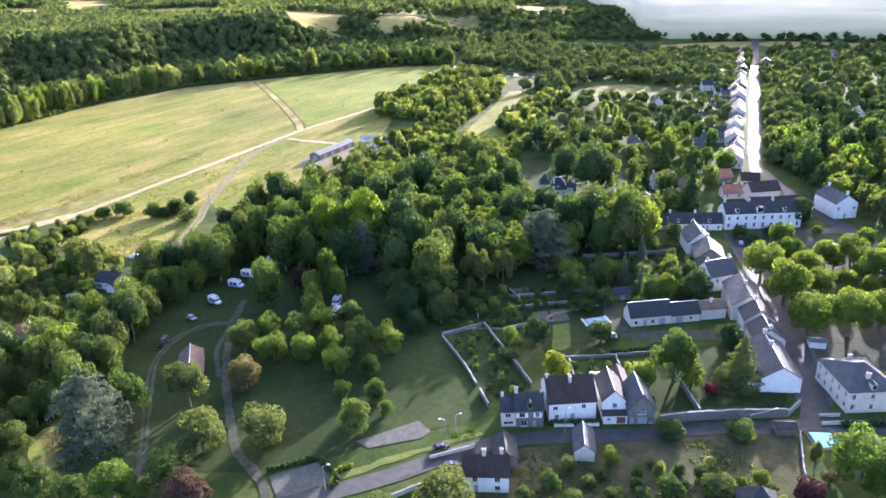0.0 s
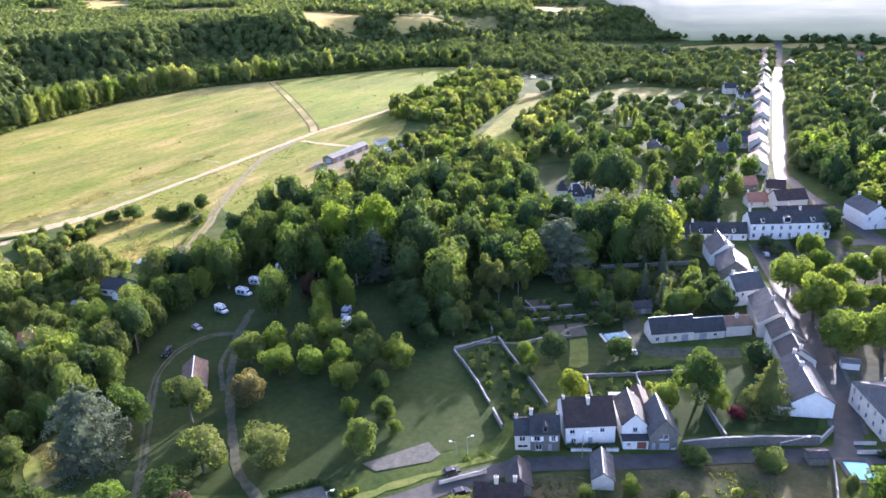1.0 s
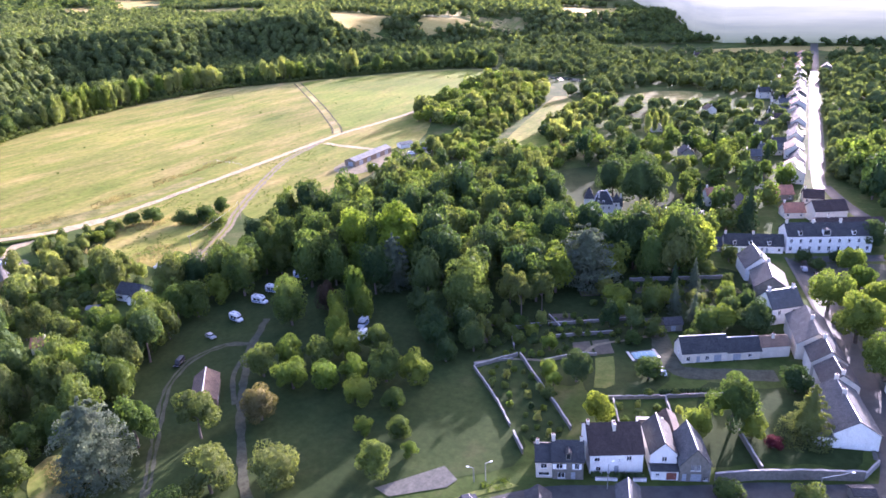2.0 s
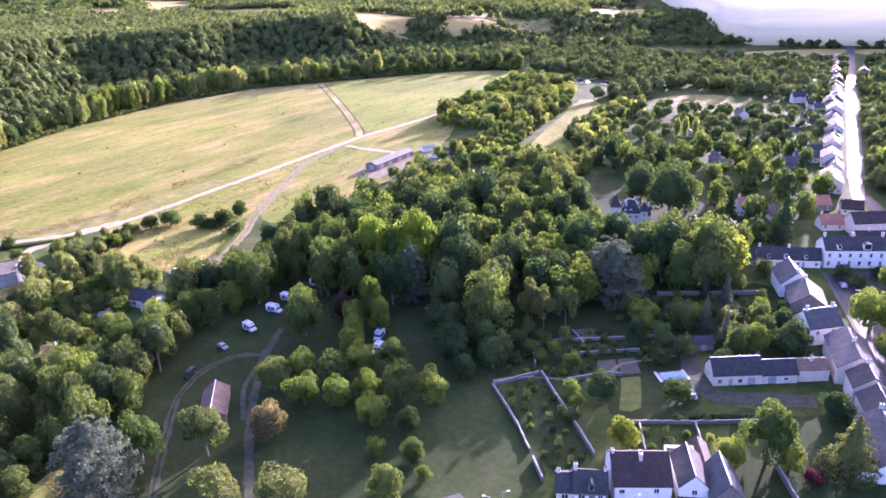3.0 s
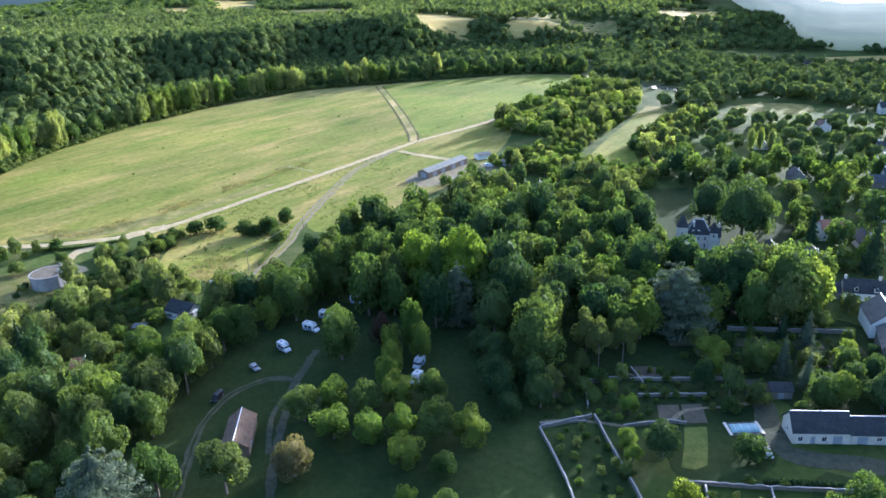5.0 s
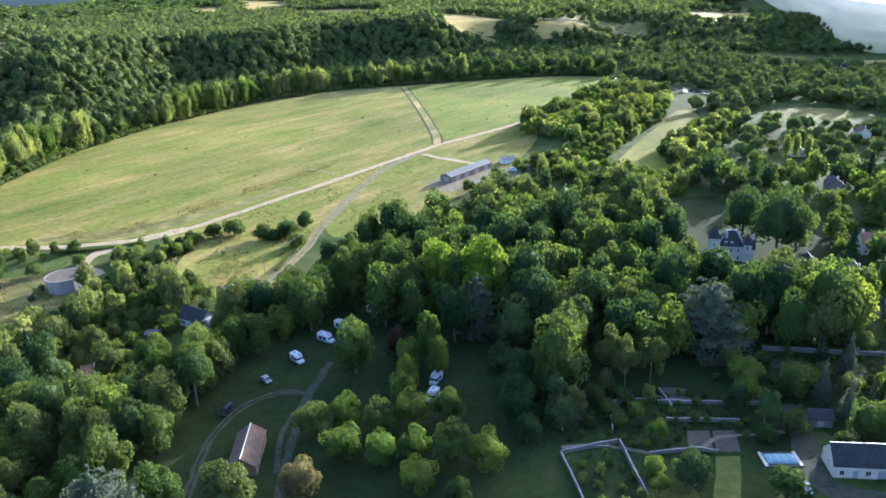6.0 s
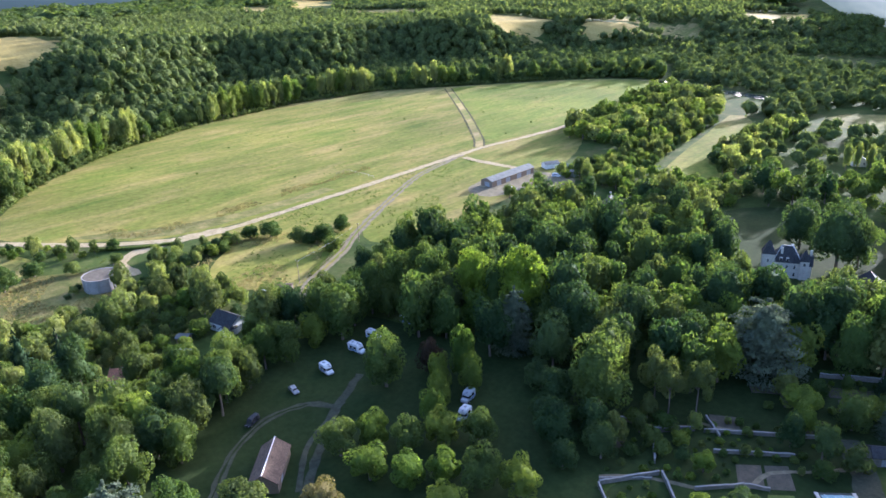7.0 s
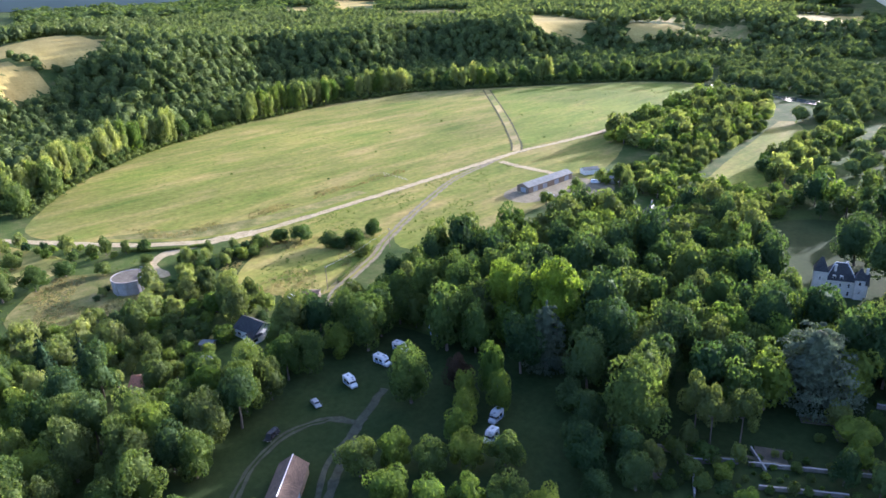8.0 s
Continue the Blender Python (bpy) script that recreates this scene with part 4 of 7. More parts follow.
trees([(-327, 130, 11, 11), (-326, 118, 13, 13), (-238, 371, 7.5, 7), (-235, 341, 8, 7.5)], "ash_tree", "round", LEAF, "round green tree beside a paddock")
# tall trees along the far edge of the meadow
AVENUE = "trees along the edge of the meadow"
pr = random.Random(8)
for line, gap in (([(-465, 163), (-515, 216), (-544, 262), (-556, 298)], 6.8), ([(-580, 372), (-590, 422), (-594, 479)], 5.2), ([(-597, 505), (-586, 545), (-574, 566)], 5.6), ([(-547, 603), (-524, 636)], 6.0), ([(-500, 678), (-486, 694)], 7.5)):
    for (ax, ay), (bx, by) in zip(line[:-1], line[1:]):
        n = max(2, round(math.dist((ax, ay), (bx, by)) / gap))
        for k in range(n):
            f = (k + pr.uniform(-0.25, 0.25)) / n
            w = pr.uniform(8, 12)
            tree("poplar_tree", pr.choice(["tall", "tall", "round"]), LEAF_POPLAR if pr.random() < 0.7 else LEAF_LIGHT, ax + (bx - ax) * f + pr.uniform(-5, 3), ay + (by - ay) * f + pr.uniform(-4, 4), pr.uniform(20, 28), w, "tall pale yellow-green poplar along the edge of a meadow", group=AVENUE, fine=1)
tree("poplar_tree", "poplar", LEAF_POPLAR, -578, 365, 18, 6, "slim pale yellow-green poplar along the edge of a meadow", group=AVENUE, fine=1)
trees([(-470, 182, 22, 14), (-446, 158, 18, 13), (-505, 205, 24, 15), (-552, 285, 20, 13), (-560, 305, 16, 12), (-572, 330, 17, 12), (-582, 352, 15, 11), (-594, 385, 18, 12), (-610, 490, 20, 13), (-574, 588, 19, 12), (-560, 602, 18, 12), (-520, 645, 18, 13), (-505, 660, 19, 13), (-470, 700, 20, 14), (-452, 715, 19, 13), (-430, 738, 20, 14), (-405, 755, 19, 14), (-380, 762, 20, 14), (-355, 765, 18, 13)], "oak_tree", "tall", LEAF, "tall green oak along the edge of a meadow", group=AVENUE, fine=1)


# ---- buildings ----
FOOTPRINTS = []


def facade(bm, a, b, h, openings, depth=0.22):
    """One outer wall face from a to b (plan), with real openings and reveals."""
    a, b = Vector((*a, 0)), Vector((*b, 0))
    u = (b - a).normalized()
    n = Vector((-u.y, u.x, 0))
    ln = (b - a).length
    us = sorted({0.0, ln, *[q for o in openings for q in (o[0], o[0] + o[2])]})
    vs = sorted({0.0, h, *[q for o in openings for q in (o[1], o[1] + o[3])]})
    up = Vector((0, 0, 1))

    def quad(*ps):
        bm.faces.new([bm.verts.new(p) for p in ps])
    for i in range(len(us) - 1):
        for j in range(len(vs) - 1):
            cu, cv = (us[i] + us[i + 1]) / 2, (vs[j] + vs[j + 1]) / 2
            if any(o[0] < cu < o[0] + o[2] and o[1] < cv < o[1] + o[3] for o in openings):
                continue
            quad(a + u * us[i] + up * vs[j], a + u * us[i + 1] + up * vs[j], a + u * us[i + 1] + up * vs[j + 1], a + u * us[i] + up * vs[j + 1])
    for ou, ov, ow, oh, *_ in openings:
        c = [a + u * p + up * q for p, q in ((ou, ov), (ou + ow, ov), (ou + ow, ov + oh), (ou, ov + oh))]
        for k in range(4):
            quad(c[k], c[(k + 1) % 4], c[(k + 1) % 4] + n * depth, c[k] + n * depth)


def slab(bm, corners, t, uv):
    """A roof slope with thickness; uv runs along the eave and up the slope."""
    c = [Vector(q) for q in corners]
    n = (c[1] - c[0]).cross(c[2] - c[0]).normalized()
    top = [bm.verts.new(q) for q in c]
    low = [bm.verts.new(q - n * t) for q in c]
    e = (c[1] - c[0]).normalized()
    w = n.cross(e)
    faces = [bm.faces.new(top), bm.faces.new(low[::-1])]
    k = len(c)
    faces += [bm.faces.new((top[i], low[i], low[(i + 1) % k], top[(i + 1) % k])) for i in range(k)]
    for f in faces:
        for l in f.loops:
            l[uv].uv = (e.dot(l.vert.co - c[0]), w.dot(l.vert.co - c[0]))


def roof_mesh(L, D, eave, rise, material, hip=0.0, over=0.35):
    bm = bmesh.new()
    uv = bm.loops.layers.uv.new("UVMap")
    drop = rise * over / (D / 2)
    z0, z1 = eave - drop + 0.12, eave + rise + 0.12
    a, b = -over, L + over
    if hip:
        r0, r1 = hip, L - hip
        slab(bm, [(a, -over, z0), (b, -over, z0), (r1, D / 2, z1), (r0, D / 2, z1)], 0.16, uv)
        slab(bm, [(b, D + over, z0), (a, D + over, z0), (r0, D / 2, z1), (r1, D / 2, z1)], 0.16, uv)
        slab(bm, [(b, -over, z0), (b, D + over, z0), (r1, D / 2, z1)], 0.16, uv)
        slab(bm, [(a, D + over, z0), (a, -over, z0), (r0, D / 2, z1)], 0.16, uv)
    else:
        slab(bm, [(a, -over, z0), (b, -over, z0), (b, D / 2, z1), (a, D / 2, z1)], 0.16, uv)
        slab(bm, [(b, D + over, z0), (a, D + over, z0), (a, D / 2, z1), (b, D / 2, z1)], 0.16, uv)
    me = bpy.data.meshes.new("roof")
    bm.to_mesh(me)
    bm.free()
    me.materials.append(material)
    return me


def house(x, y, yaw, L, D, eave, rise, wall, roof, label, name="house", front=(), left=(), right=(), back=(), chimneys=(), hip=0.0, dormers=(), frame_mat=None, group="", ridge_mat=None, wall_label="", category="house"):
    """A house with its front-left corner at x, y. Openings are (along, up, wide, high, kind); kind: w window, s shuttered window, d door, g garage."""
    base = empty(name, pose(x, y, 0, 0, 0, yaw), label, category, group)
    frame_mat = frame_mat or WHITE_PAINT
    c, s = math.cos(radians(yaw)), math.sin(radians(yaw))
    FOOTPRINTS.append((x + c * L / 2 - s * D / 2, y + s * L / 2 + c * D / 2, math.hypot(L, D) / 2))
    bm = bmesh.new()
    P = [(0, 0), (L, 0), (L, D), (0, D)]
    sides = ((P[0], P[1], front, 0), (P[1], P[2], right, 90), (P[2], P[3], back, 180), (P[3], P[0], left, 270))
    for a, b, ops, _ in sides:
        facade(bm, a, b, eave, ops)
    if not hip:
        for k in (0, L):
            q = [(k, 0, eave), (k, D, eave), (k, D / 2, eave + rise)]
            bm.faces.new([bm.verts.new(v) for v in (q if k else q[::-1])])
    box(bm, 0.23, 0.23, 0.0, L - 0.23, D - 0.23, 0.08)
    bmesh.ops.remove_doubles(bm, verts=bm.verts[:], dist=0.001)
    part("wall", (bm, wall), base, wall_label)
    part("roof", roof_mesh(L, D, eave, rise, roof, hip), base)
    if ridge_mat:
        rb = bmesh.new()
        tube(rb, (hip - 0.3 if not hip else hip, D / 2, eave + rise + 0.14), (L - hip + (0.3 if not hip else 0), D / 2, eave + rise + 0.14), 0.13, 0.13, 6)
        part("ridge", (rb, ridge_mat), base)
    for a, b, ops, turn in sides:
        for u, v, w, h, kind in ops:
            m = pose(a[0], a[1], 0, 0, 0, turn) @ pose(u, 0, v)
            if kind in "ws":
                fr = part("window", (boxes((0, 0.1, 0, 0.09, 0.2, h), (w - 0.09, 0.1, 0, w, 0.2, h), (0.09, 0.1, 0, w - 0.09, 0.2, 0.09), (0.09, 0.1, h - 0.09, w - 0.09, 0.2, h), (w / 2 - 0.04, 0.11, 0.09, w / 2 + 0.04, 0.19, h - 0.09)), frame_mat), base, m=m)
                part("pane", (boxes((0.08, 0.14, 0.08, w - 0.08, 0.17, h - 0.08)), GLASS), fr)
                if w < 2:
                    part("sill", (boxes((-0.1, -0.1, -0.12, w + 0.1, 0.12, -0.002)), STONE_PALE), fr)
                if kind == "s":
                    for q in (-w / 2 - 0.04, w + 0.04):
                        part("shutter", (boxes((q, -0.07, 0, q + w / 2, -0.02, h), bevel=0.01), frame_mat), fr)
            else:
                dm = RED_PAINT if kind == "g" else GREY_PAINT
                dr = part("door", (boxes((0.02, 0.12, 0.02, w - 0.02, 0.2, h - 0.02), *[(0.1, 0.09, 0.15 + k * h / 4, w - 0.1, 0.121, 0.05 + (k + 1) * h / 4 - 0.05) for k in range(4)]), dm), base, m=m)
                part("handle", (boxes((w * 0.8, 0.04, h * 0.48, w * 0.8 + 0.12, 0.09, h * 0.48 + 0.04)), STEEL), dr)
    for u, v, w, d, h in chimneys:
        top = eave + rise * (1 - abs(v - D / 2) / (D / 2))
        ch = part("chimney", (boxes((u - w / 2, v - d / 2, top - 0.7, u + w / 2, v + d / 2, top + h), (u - w / 2 - 0.06, v - d / 2 - 0.06, top + h, u + w / 2 + 0.06, v + d / 2 + 0.06, top + h + 0.12)), STONE_PALE), base, "pale stone chimney")
        for k in (-1, 1):
            pb = bmesh.new()
            tube(pb, (u + k * w * 0.22, v, top + h + 0.1), (u + k * w * 0.22, v, top + h + 0.55), 0.13, 0.1, 7)
            part("chimney_pot", (pb, TILE_RED), ch)
    for u, v, w, h in dormers:
        z = eave + rise * v / (D / 2)
        dm = part("dormer", (boxes((u, v - 0.5, z - 0.2, u + w, v + 1.3, z + h)), wall), base, "small dormer window in the roof")
        db = bmesh.new()
        q = db.loops.layers.uv.new("UVMap")
        slab(db, [(u - 0.15, v + 1.6, z + h - 0.05), (u - 0.15, v - 0.75, z + h - 0.05), (u + w / 2, v - 0.75, z + h + 0.5), (u + w / 2, v + 1.6, z + h + 0.5)], 0.08, q)
        slab(db, [(u + w + 0.15, v - 0.75, z + h - 0.05), (u + w + 0.15, v + 1.6, z + h - 0.05), (u + w / 2, v + 1.6, z + h + 0.5), (u + w / 2, v - 0.75, z + h + 0.5)], 0.08, q)
        part("dormer_roof", (db, roof), dm)
        part("pane", (boxes((u + 0.15, v - 0.54, z + 0.1, u + w - 0.15, v - 0.51, z + h - 0.15)), GLASS), dm)
    return base


def openings(n, L, v, w, h, kind="w", margin=1.0):
    gap = (L - 2 * margin - n * w) / max(n - 1, 1)
    return [(margin + k * (w + gap) if n > 1 else (L - w) / 2, v, w, h, kind) for k in range(n)]


def end_on(x, y, yaw, W, N, eave, rise, wall, roof, label, front=(), side=(), **kw):
    """A house whose gable faces its front: W wide, N long behind it. x, y: the front-left corner."""
    c, s = math.cos(radians(yaw)), math.sin(radians(yaw))
    return house(x + c * W, y + s * W, yaw + 90, N, W, eave, rise, wall, roof, label, left=[(W - u - w, v, w, h, k) for u, v, w, h, k in front], front=side, **kw)


# the terrace along the village road
YAW = 23.5
ux, uy = math.cos(radians(YAW)), math.sin(radians(YAW))


def along(s, back=0.0):
    """A place on the house line of the village road: metres along, metres set back."""
    return -54.4 + ux * s - uy * back, 140.6 + uy * s + ux * back


house(*along(0.0), YAW, 3.7, 7.0, 4.6, 2.4, CREAM, SLATE, "narrow cream cottage with a slate roof beside the road", front=[(1.0, 2.6, 1.5, 1.4, "w"), (0.5, 0.6, 2.6, 0.9, "w")], chimneys=[(0.4, 3.5, 0.7, 0.5, 1.0)], hip=0)
house(*along(3.75, -0.4), YAW, 7.0, 7.6, 5.2, 2.9, STONE, SLATE, "grey stone cottage with white-framed windows and a slate roof", front=[(0.8, 2.9, 1.5, 1.4, "s"), (5.0, 2.9, 1.0, 1.5, "s"), (1.2, 0.3, 1.6, 1.6, "w"), (4.2, 0.0, 1.0, 2.1, "d")], chimneys=[(0.3, 3.8, 0.8, 0.6, 1.5), (6.7, 3.8, 0.6, 0.5, 0.8)], dormers=[(3.0, 0.6, 1.1, 1.5)])
house(*along(12.4, 1.6), YAW + 4, 12.2, 12.0, 5.6, 4.4, WHITE, TILE_BROWN, "large white rendered house with a brown tiled roof", front=[(1.0, 3.4, 1.3, 1.2, "w"), (8.4, 3.5, 1.2, 1.3, "w"), (6.6, 3.6, 0.4, 0.5, "w"), (5.6, 0.0, 1.1, 2.2, "d"), (1.4, 0.8, 1.2, 1.2, "w")], left=[(4.0, 2.4, 0.9, 1.3, "w")], chimneys=[(6.2, 5.0, 0.7, 1.6, 1.3), (0.3, 6.0, 0.6, 0.9, 0.6)])
end_on(*along(26.2, 2.6), YAW, 6.0, 11.0, 5.6, 3.0, WHITE, SLATE, "white rendered house with a steep slate roof and blank gable", front=[(2.2, 3.2, 1.2, 1.4, "w")], side=[(3.0, 3.2, 0.9, 1.2, "w")], ridge_mat=STEEL)
house(*along(26.2, 0.2), YAW, 6.0, 2.35, 2.7, 0.35, WHITE, SLATE, "low white garage in front of a white house", name="garage", category="garage", front=[(3.3, 0.05, 2.3, 2.1, "g"), (0.9, 1.0, 0.9, 0.8, "w")])
end_on(*along(32.3, -0.1), YAW, 6.8, 10.5, 4.8, 4.2, STONE, SLATE_PALE, "gable-fronted grey stone house with attic windows and a slate roof", front=[(0.5, 0.3, 0.9, 0.9, "w"), (1.9, 0.0, 2.4, 2.1, "d"), (2.3, 3.0, 0.9, 1.5, "w"), (3.5, 3.0, 0.9, 1.5, "w"), (5.2, 0.0, 1.0, 2.1, "d")], ridge_mat=STEEL)


def flat_annex(x, y, yaw, L, D, h):
    """A flat-roofed annex: white walls rising to a parapet round a dark roof."""
    top = empty("annex", pose(x, y, 0, 0, 0, yaw), "flat-roofed white annex with a raised parapet", "outbuilding")
    part("wall", (boxes((0, 0, 0, L, 0.3, h), (0, D - 0.3, 0, L, D, h), (0, 0.3, 0, 0.3, D - 0.3, h), (L - 0.3, 0.3, 0, L, D - 0.3, h)), WHITE), top)
    part("roof", (boxes((0.3, 0.3, h - 0.9, L - 0.3, D - 0.3, h - 0.6)), BITUMEN), top)
    part("coping", (boxes((-0.06, -0.06, h + 0.002, L + 0.06, 0.36, h + 0.1), (-0.06, D - 0.36, h + 0.002, L + 0.06, D + 0.06, h + 0.1)), STONE_PALE), top)


flat_annex(*along(25.4, 13.9), YAW, 6.6, 4.2, 4.4)
house(10.0, 162.2, 24, 4.4, 3.2, 2.3, 0.6, STONE, SLATE, "small stone shelter with a dark roof beside the road", name="shed", category="shed")
house(*along(35.5, 12.5), YAW + 90, 9.0, 4.0, 3.0, 1.6, STONE, TILE_BROWN, "low stone outbuilding with a brown tiled roof", name="outbuilding", category="outbuilding")
# below the road
house(-53.8, 114.8, 20, 10.2, 7.2, 4.6, 3.1, WHITE, TILE_BROWN, "white house with a dark tiled roof below the road", front=[(7.0, 2.8, 1.3, 1.3, "w"), (2.0, 2.8, 1.2, 1.3, "w"), (7.0, 0.5, 1.3, 1.4, "w"), (2.3, 0.0, 1.0, 2.1, "d")], right=[(3, 2.6, 1, 1.2, "w")], chimneys=[(4.6, 3.6, 0.9, 0.7, 1.5), (8.6, 4.5, 0.8, 0.6, 1.8)])
house(-45.2, 127.0, 115, 8.0, 5.4, 2.8, 2.0, STONE, SLATE, "small stone shed with a slate roof beside the road", name="shed", category="shed", left=[(1.5, 0.0, 1.6, 2.0, "d")])
house(-29.0, 136.0, 108, 8.6, 4.8, 3.0, 2.0, STONE_PALE, SLATE_PALE, "small pale stone shed with a slate roof below the road", name="shed", category="shed", ridge_mat=STEEL)
house(4.0, 127.0, 15, 8, 8, 3.6, 4.2, STONE, SLATE, "house with a steep slate pyramid roof below the road", hip=3.9)
# farmstead
house(-34.2, 205.0, 31, 13.4, 7.0, 3.4, 3.6, CREAM, SLATE, "long low farmhouse with a dark slate roof", name="farmhouse", front=[(1.2, 0.6, 1.2, 1.4, "w"), (4.2, 0.0, 1.1, 2.1, "d"), (6.8, 0.6, 1.2, 1.4, "w"), (9.4, 0.0, 2.2, 2.3, "d")], left=[(2.8, 1.2, 1, 1.2, "w")], ridge_mat=STEEL)
house(-22.6, 212.0, 31, 9.6, 6.2, 2.9, 3.0, CREAM, SLATE, "lower farm wing with a dark slate roof", name="farm_wing", front=[(1.5, 0.0, 2.4, 2.2, "d"), (6, 0.8, 1.2, 1.1, "w")], ridge_mat=STEEL)
house(-14.2, 217.5, 31, 8.5, 6.5, 3.8, 1.6, CREAM, TILE_TAN, "pale outbuilding with a tan tiled roof", name="outbuilding", category="outbuilding", chimneys=[(4.2, 2.5, 0.7, 0.5, 1.4)])
house(-42.8, 222.0, 31, 5.5, 4.5, 2.6, 1.4, STONE, SLATE, "small stone garden shed with a slate roof", name="shed", category="shed", front=[(1.8, 0, 1.6, 2.0, "d")])
# along the street


end_on(5.3, 181.0, 17, 10.2, 19, 4.6, 3.4, WHITE, SLATE_PALE, "long white house with a blank gable and pale slate roof", side=[(2, 0.8, 1, 1.4, "w"), (5, 0, 1, 2.1, "d"), (8, 0.8, 1, 1.4, "w"), (12, 0.8, 1, 1.4, "w"), (15.5, 0.8, 1, 1.4, "w")], ridge_mat=STEEL, chimneys=[(12, 5.1, 0.7, 0.9, 1.2), (18.6, 5.1, 0.7, 0.9, 1.2)])
house(1.6, 180.0, 17, 3.8, 5.0, 3.1, 0.5, WHITE, SLATE_PALE, "low white annex with a flat slate roof", name="outbuilding", category="outbuilding", front=[(2.7, 0, 0.8, 2, "d")])
end_on(2.0, 201.0, 16, 9.0, 9.0, 5.2, 3.2, CREAM, SLATE, "cream house with a slate roof on the street", side=[(1, 0.8, 1, 1.4, "w"), (4, 0, 1, 2.1, "d"), (6.5, 0.8, 1, 1.4, "w"), (1, 3.2, 1, 1.4, "w"), (6.5, 3.2, 1, 1.4, "w")], ridge_mat=STEEL, chimneys=[(0.4, 4.5, 0.6, 0.8, 1.2)])
end_on(-1.2, 211.5, 15, 9.2, 8.0, 5.6, 3.4, CREAM, SLATE, "cream street house with a dark slate roof", side=[(1, 0.8, 1, 1.4, "w"), (4, 0, 1, 2.1, "d"), (1, 3.4, 1, 1.4, "w"), (5, 3.4, 1, 1.4, "w")], chimneys=[(7.6, 4.6, 0.6, 0.8, 1.2)], ridge_mat=STEEL)
end_on(-5.4, 221.0, 14, 10.5, 18.0, 5.4, 3.6, CREAM, SLATE_PALE, "long pale slate-roofed house on the street", side=openings(4, 18, 0.8, 1.0, 1.4) + openings(4, 18, 3.3, 1.0, 1.3), chimneys=[(9, 5.2, 0.6, 0.9, 1.3)])
house(-13.5, 240.0, 40, 10.5, 9.0, 5.8, 4.2, WHITE, SLATE_PALE, "tall white house with a steep pale slate roof", front=[(2, 3.4, 1, 1.4, "w"), (7, 3.4, 1, 1.4, "w")], left=[(3, 1, 1, 1.3, "w")], chimneys=[(1, 4.5, 0.7, 0.8, 1.4), (9.5, 4.5, 0.7, 0.8, 1.4)], ridge_mat=STEEL)
end_on(-21.0, 257.0, 12, 11.0, 14.0, 5.0, 4.0, STONE, SLATE_PALE, "stone house with a broad pale slate roof", side=openings(3, 14, 0.8, 1.0, 1.4), chimneys=[(13, 5.5, 0.6, 0.8, 1.2)], ridge_mat=STEEL)
end_on(-25.5, 272.0, 20, 10.0, 13.0, 5.0, 4.4, WHITE, SLATE_PALE, "white house with a steep pale slate roof", side=openings(3, 13, 0.8, 1.0, 1.4), chimneys=[(0.6, 5, 0.6, 0.8, 1.2)], ridge_mat=STEEL)
house(-36.0, 297.0, 19, 22.0, 7.0, 3.2, 3.6, WHITE, SLATE, "low white terrace with small dormers and a slate roof", front=openings(4, 22, 0.7, 1.0, 1.4) + [(4.0, 0, 1, 2.1, "d"), (15.5, 0, 1, 2.1, "d")], dormers=[(3, 0.5, 1.2, 1.3), (9, 0.5, 1.2, 1.3), (16, 0.5, 1.2, 1.3)], chimneys=[(0.5, 3.5, 0.8, 0.6, 1.1), (11, 3.5, 0.8, 0.6, 1.1)])
house(-47.5, 293.0, 19, 11.0, 6.0, 2.8, 2.6, STONE, SLATE, "low stone wing with a slate roof", front=openings(2, 11, 0.8, 1.0, 1.2))
house(-14.2, 305.0, 24, 32.0, 10.0, 7.2, 3.8, WHITE, SLATE, "long white two-storey town house with a slate roof", front=openings(9, 32, 1.0, 1.1, 1.8) + openings(9, 32, 4.2, 1.1, 1.7), dormers=[(4, 0.6, 1.3, 1.5), (13, 0.4, 2.6, 2.2), (24, 0.6, 1.3, 1.5)], chimneys=[(0.6, 5, 0.8, 0.9, 1.4), (10.5, 5, 0.8, 0.9, 1.4), (21, 5, 0.8, 0.9, 1.4)])
house(-4.0, 324.0, 24, 26.0, 9.0, 5.0, 3.4, CREAM, TILE_BROWN, "cream house with a reddish-brown tiled roof behind a terrace", chimneys=[(5, 4.5, 0.8, 0.6, 1.2)])
house(-6.0, 345.0, 30, 14.0, 9.0, 5.5, 3.6, CREAM, TILE_BROWN, "cream gabled house with a brown roof", front=openings(3, 14, 1, 1, 1.4))
house(37.0, 338.0, 120, 16.0, 10.0, 7.0, 3.6, WHITE, SLATE_PALE, "tall white house with few windows on a wide street", front=openings(3, 16, 4, 1, 1.4), left=openings(2, 10, 4, 1, 1.4) + [(4.2, 0, 1.1, 2.2, "d")], right=openings(2, 10, 4, 1, 1.4), chimneys=[(1, 5, 0.8, 0.8, 1.4), (14.5, 5, 0.8, 0.8, 1.4)])
house(52.0, 322.0, 20, 14.0, 9.0, 4.5, 4.0, WHITE, TILE_BROWN, "white house with a red-brown roof beyond the square", front=openings(3, 14, 1, 1, 1.4))
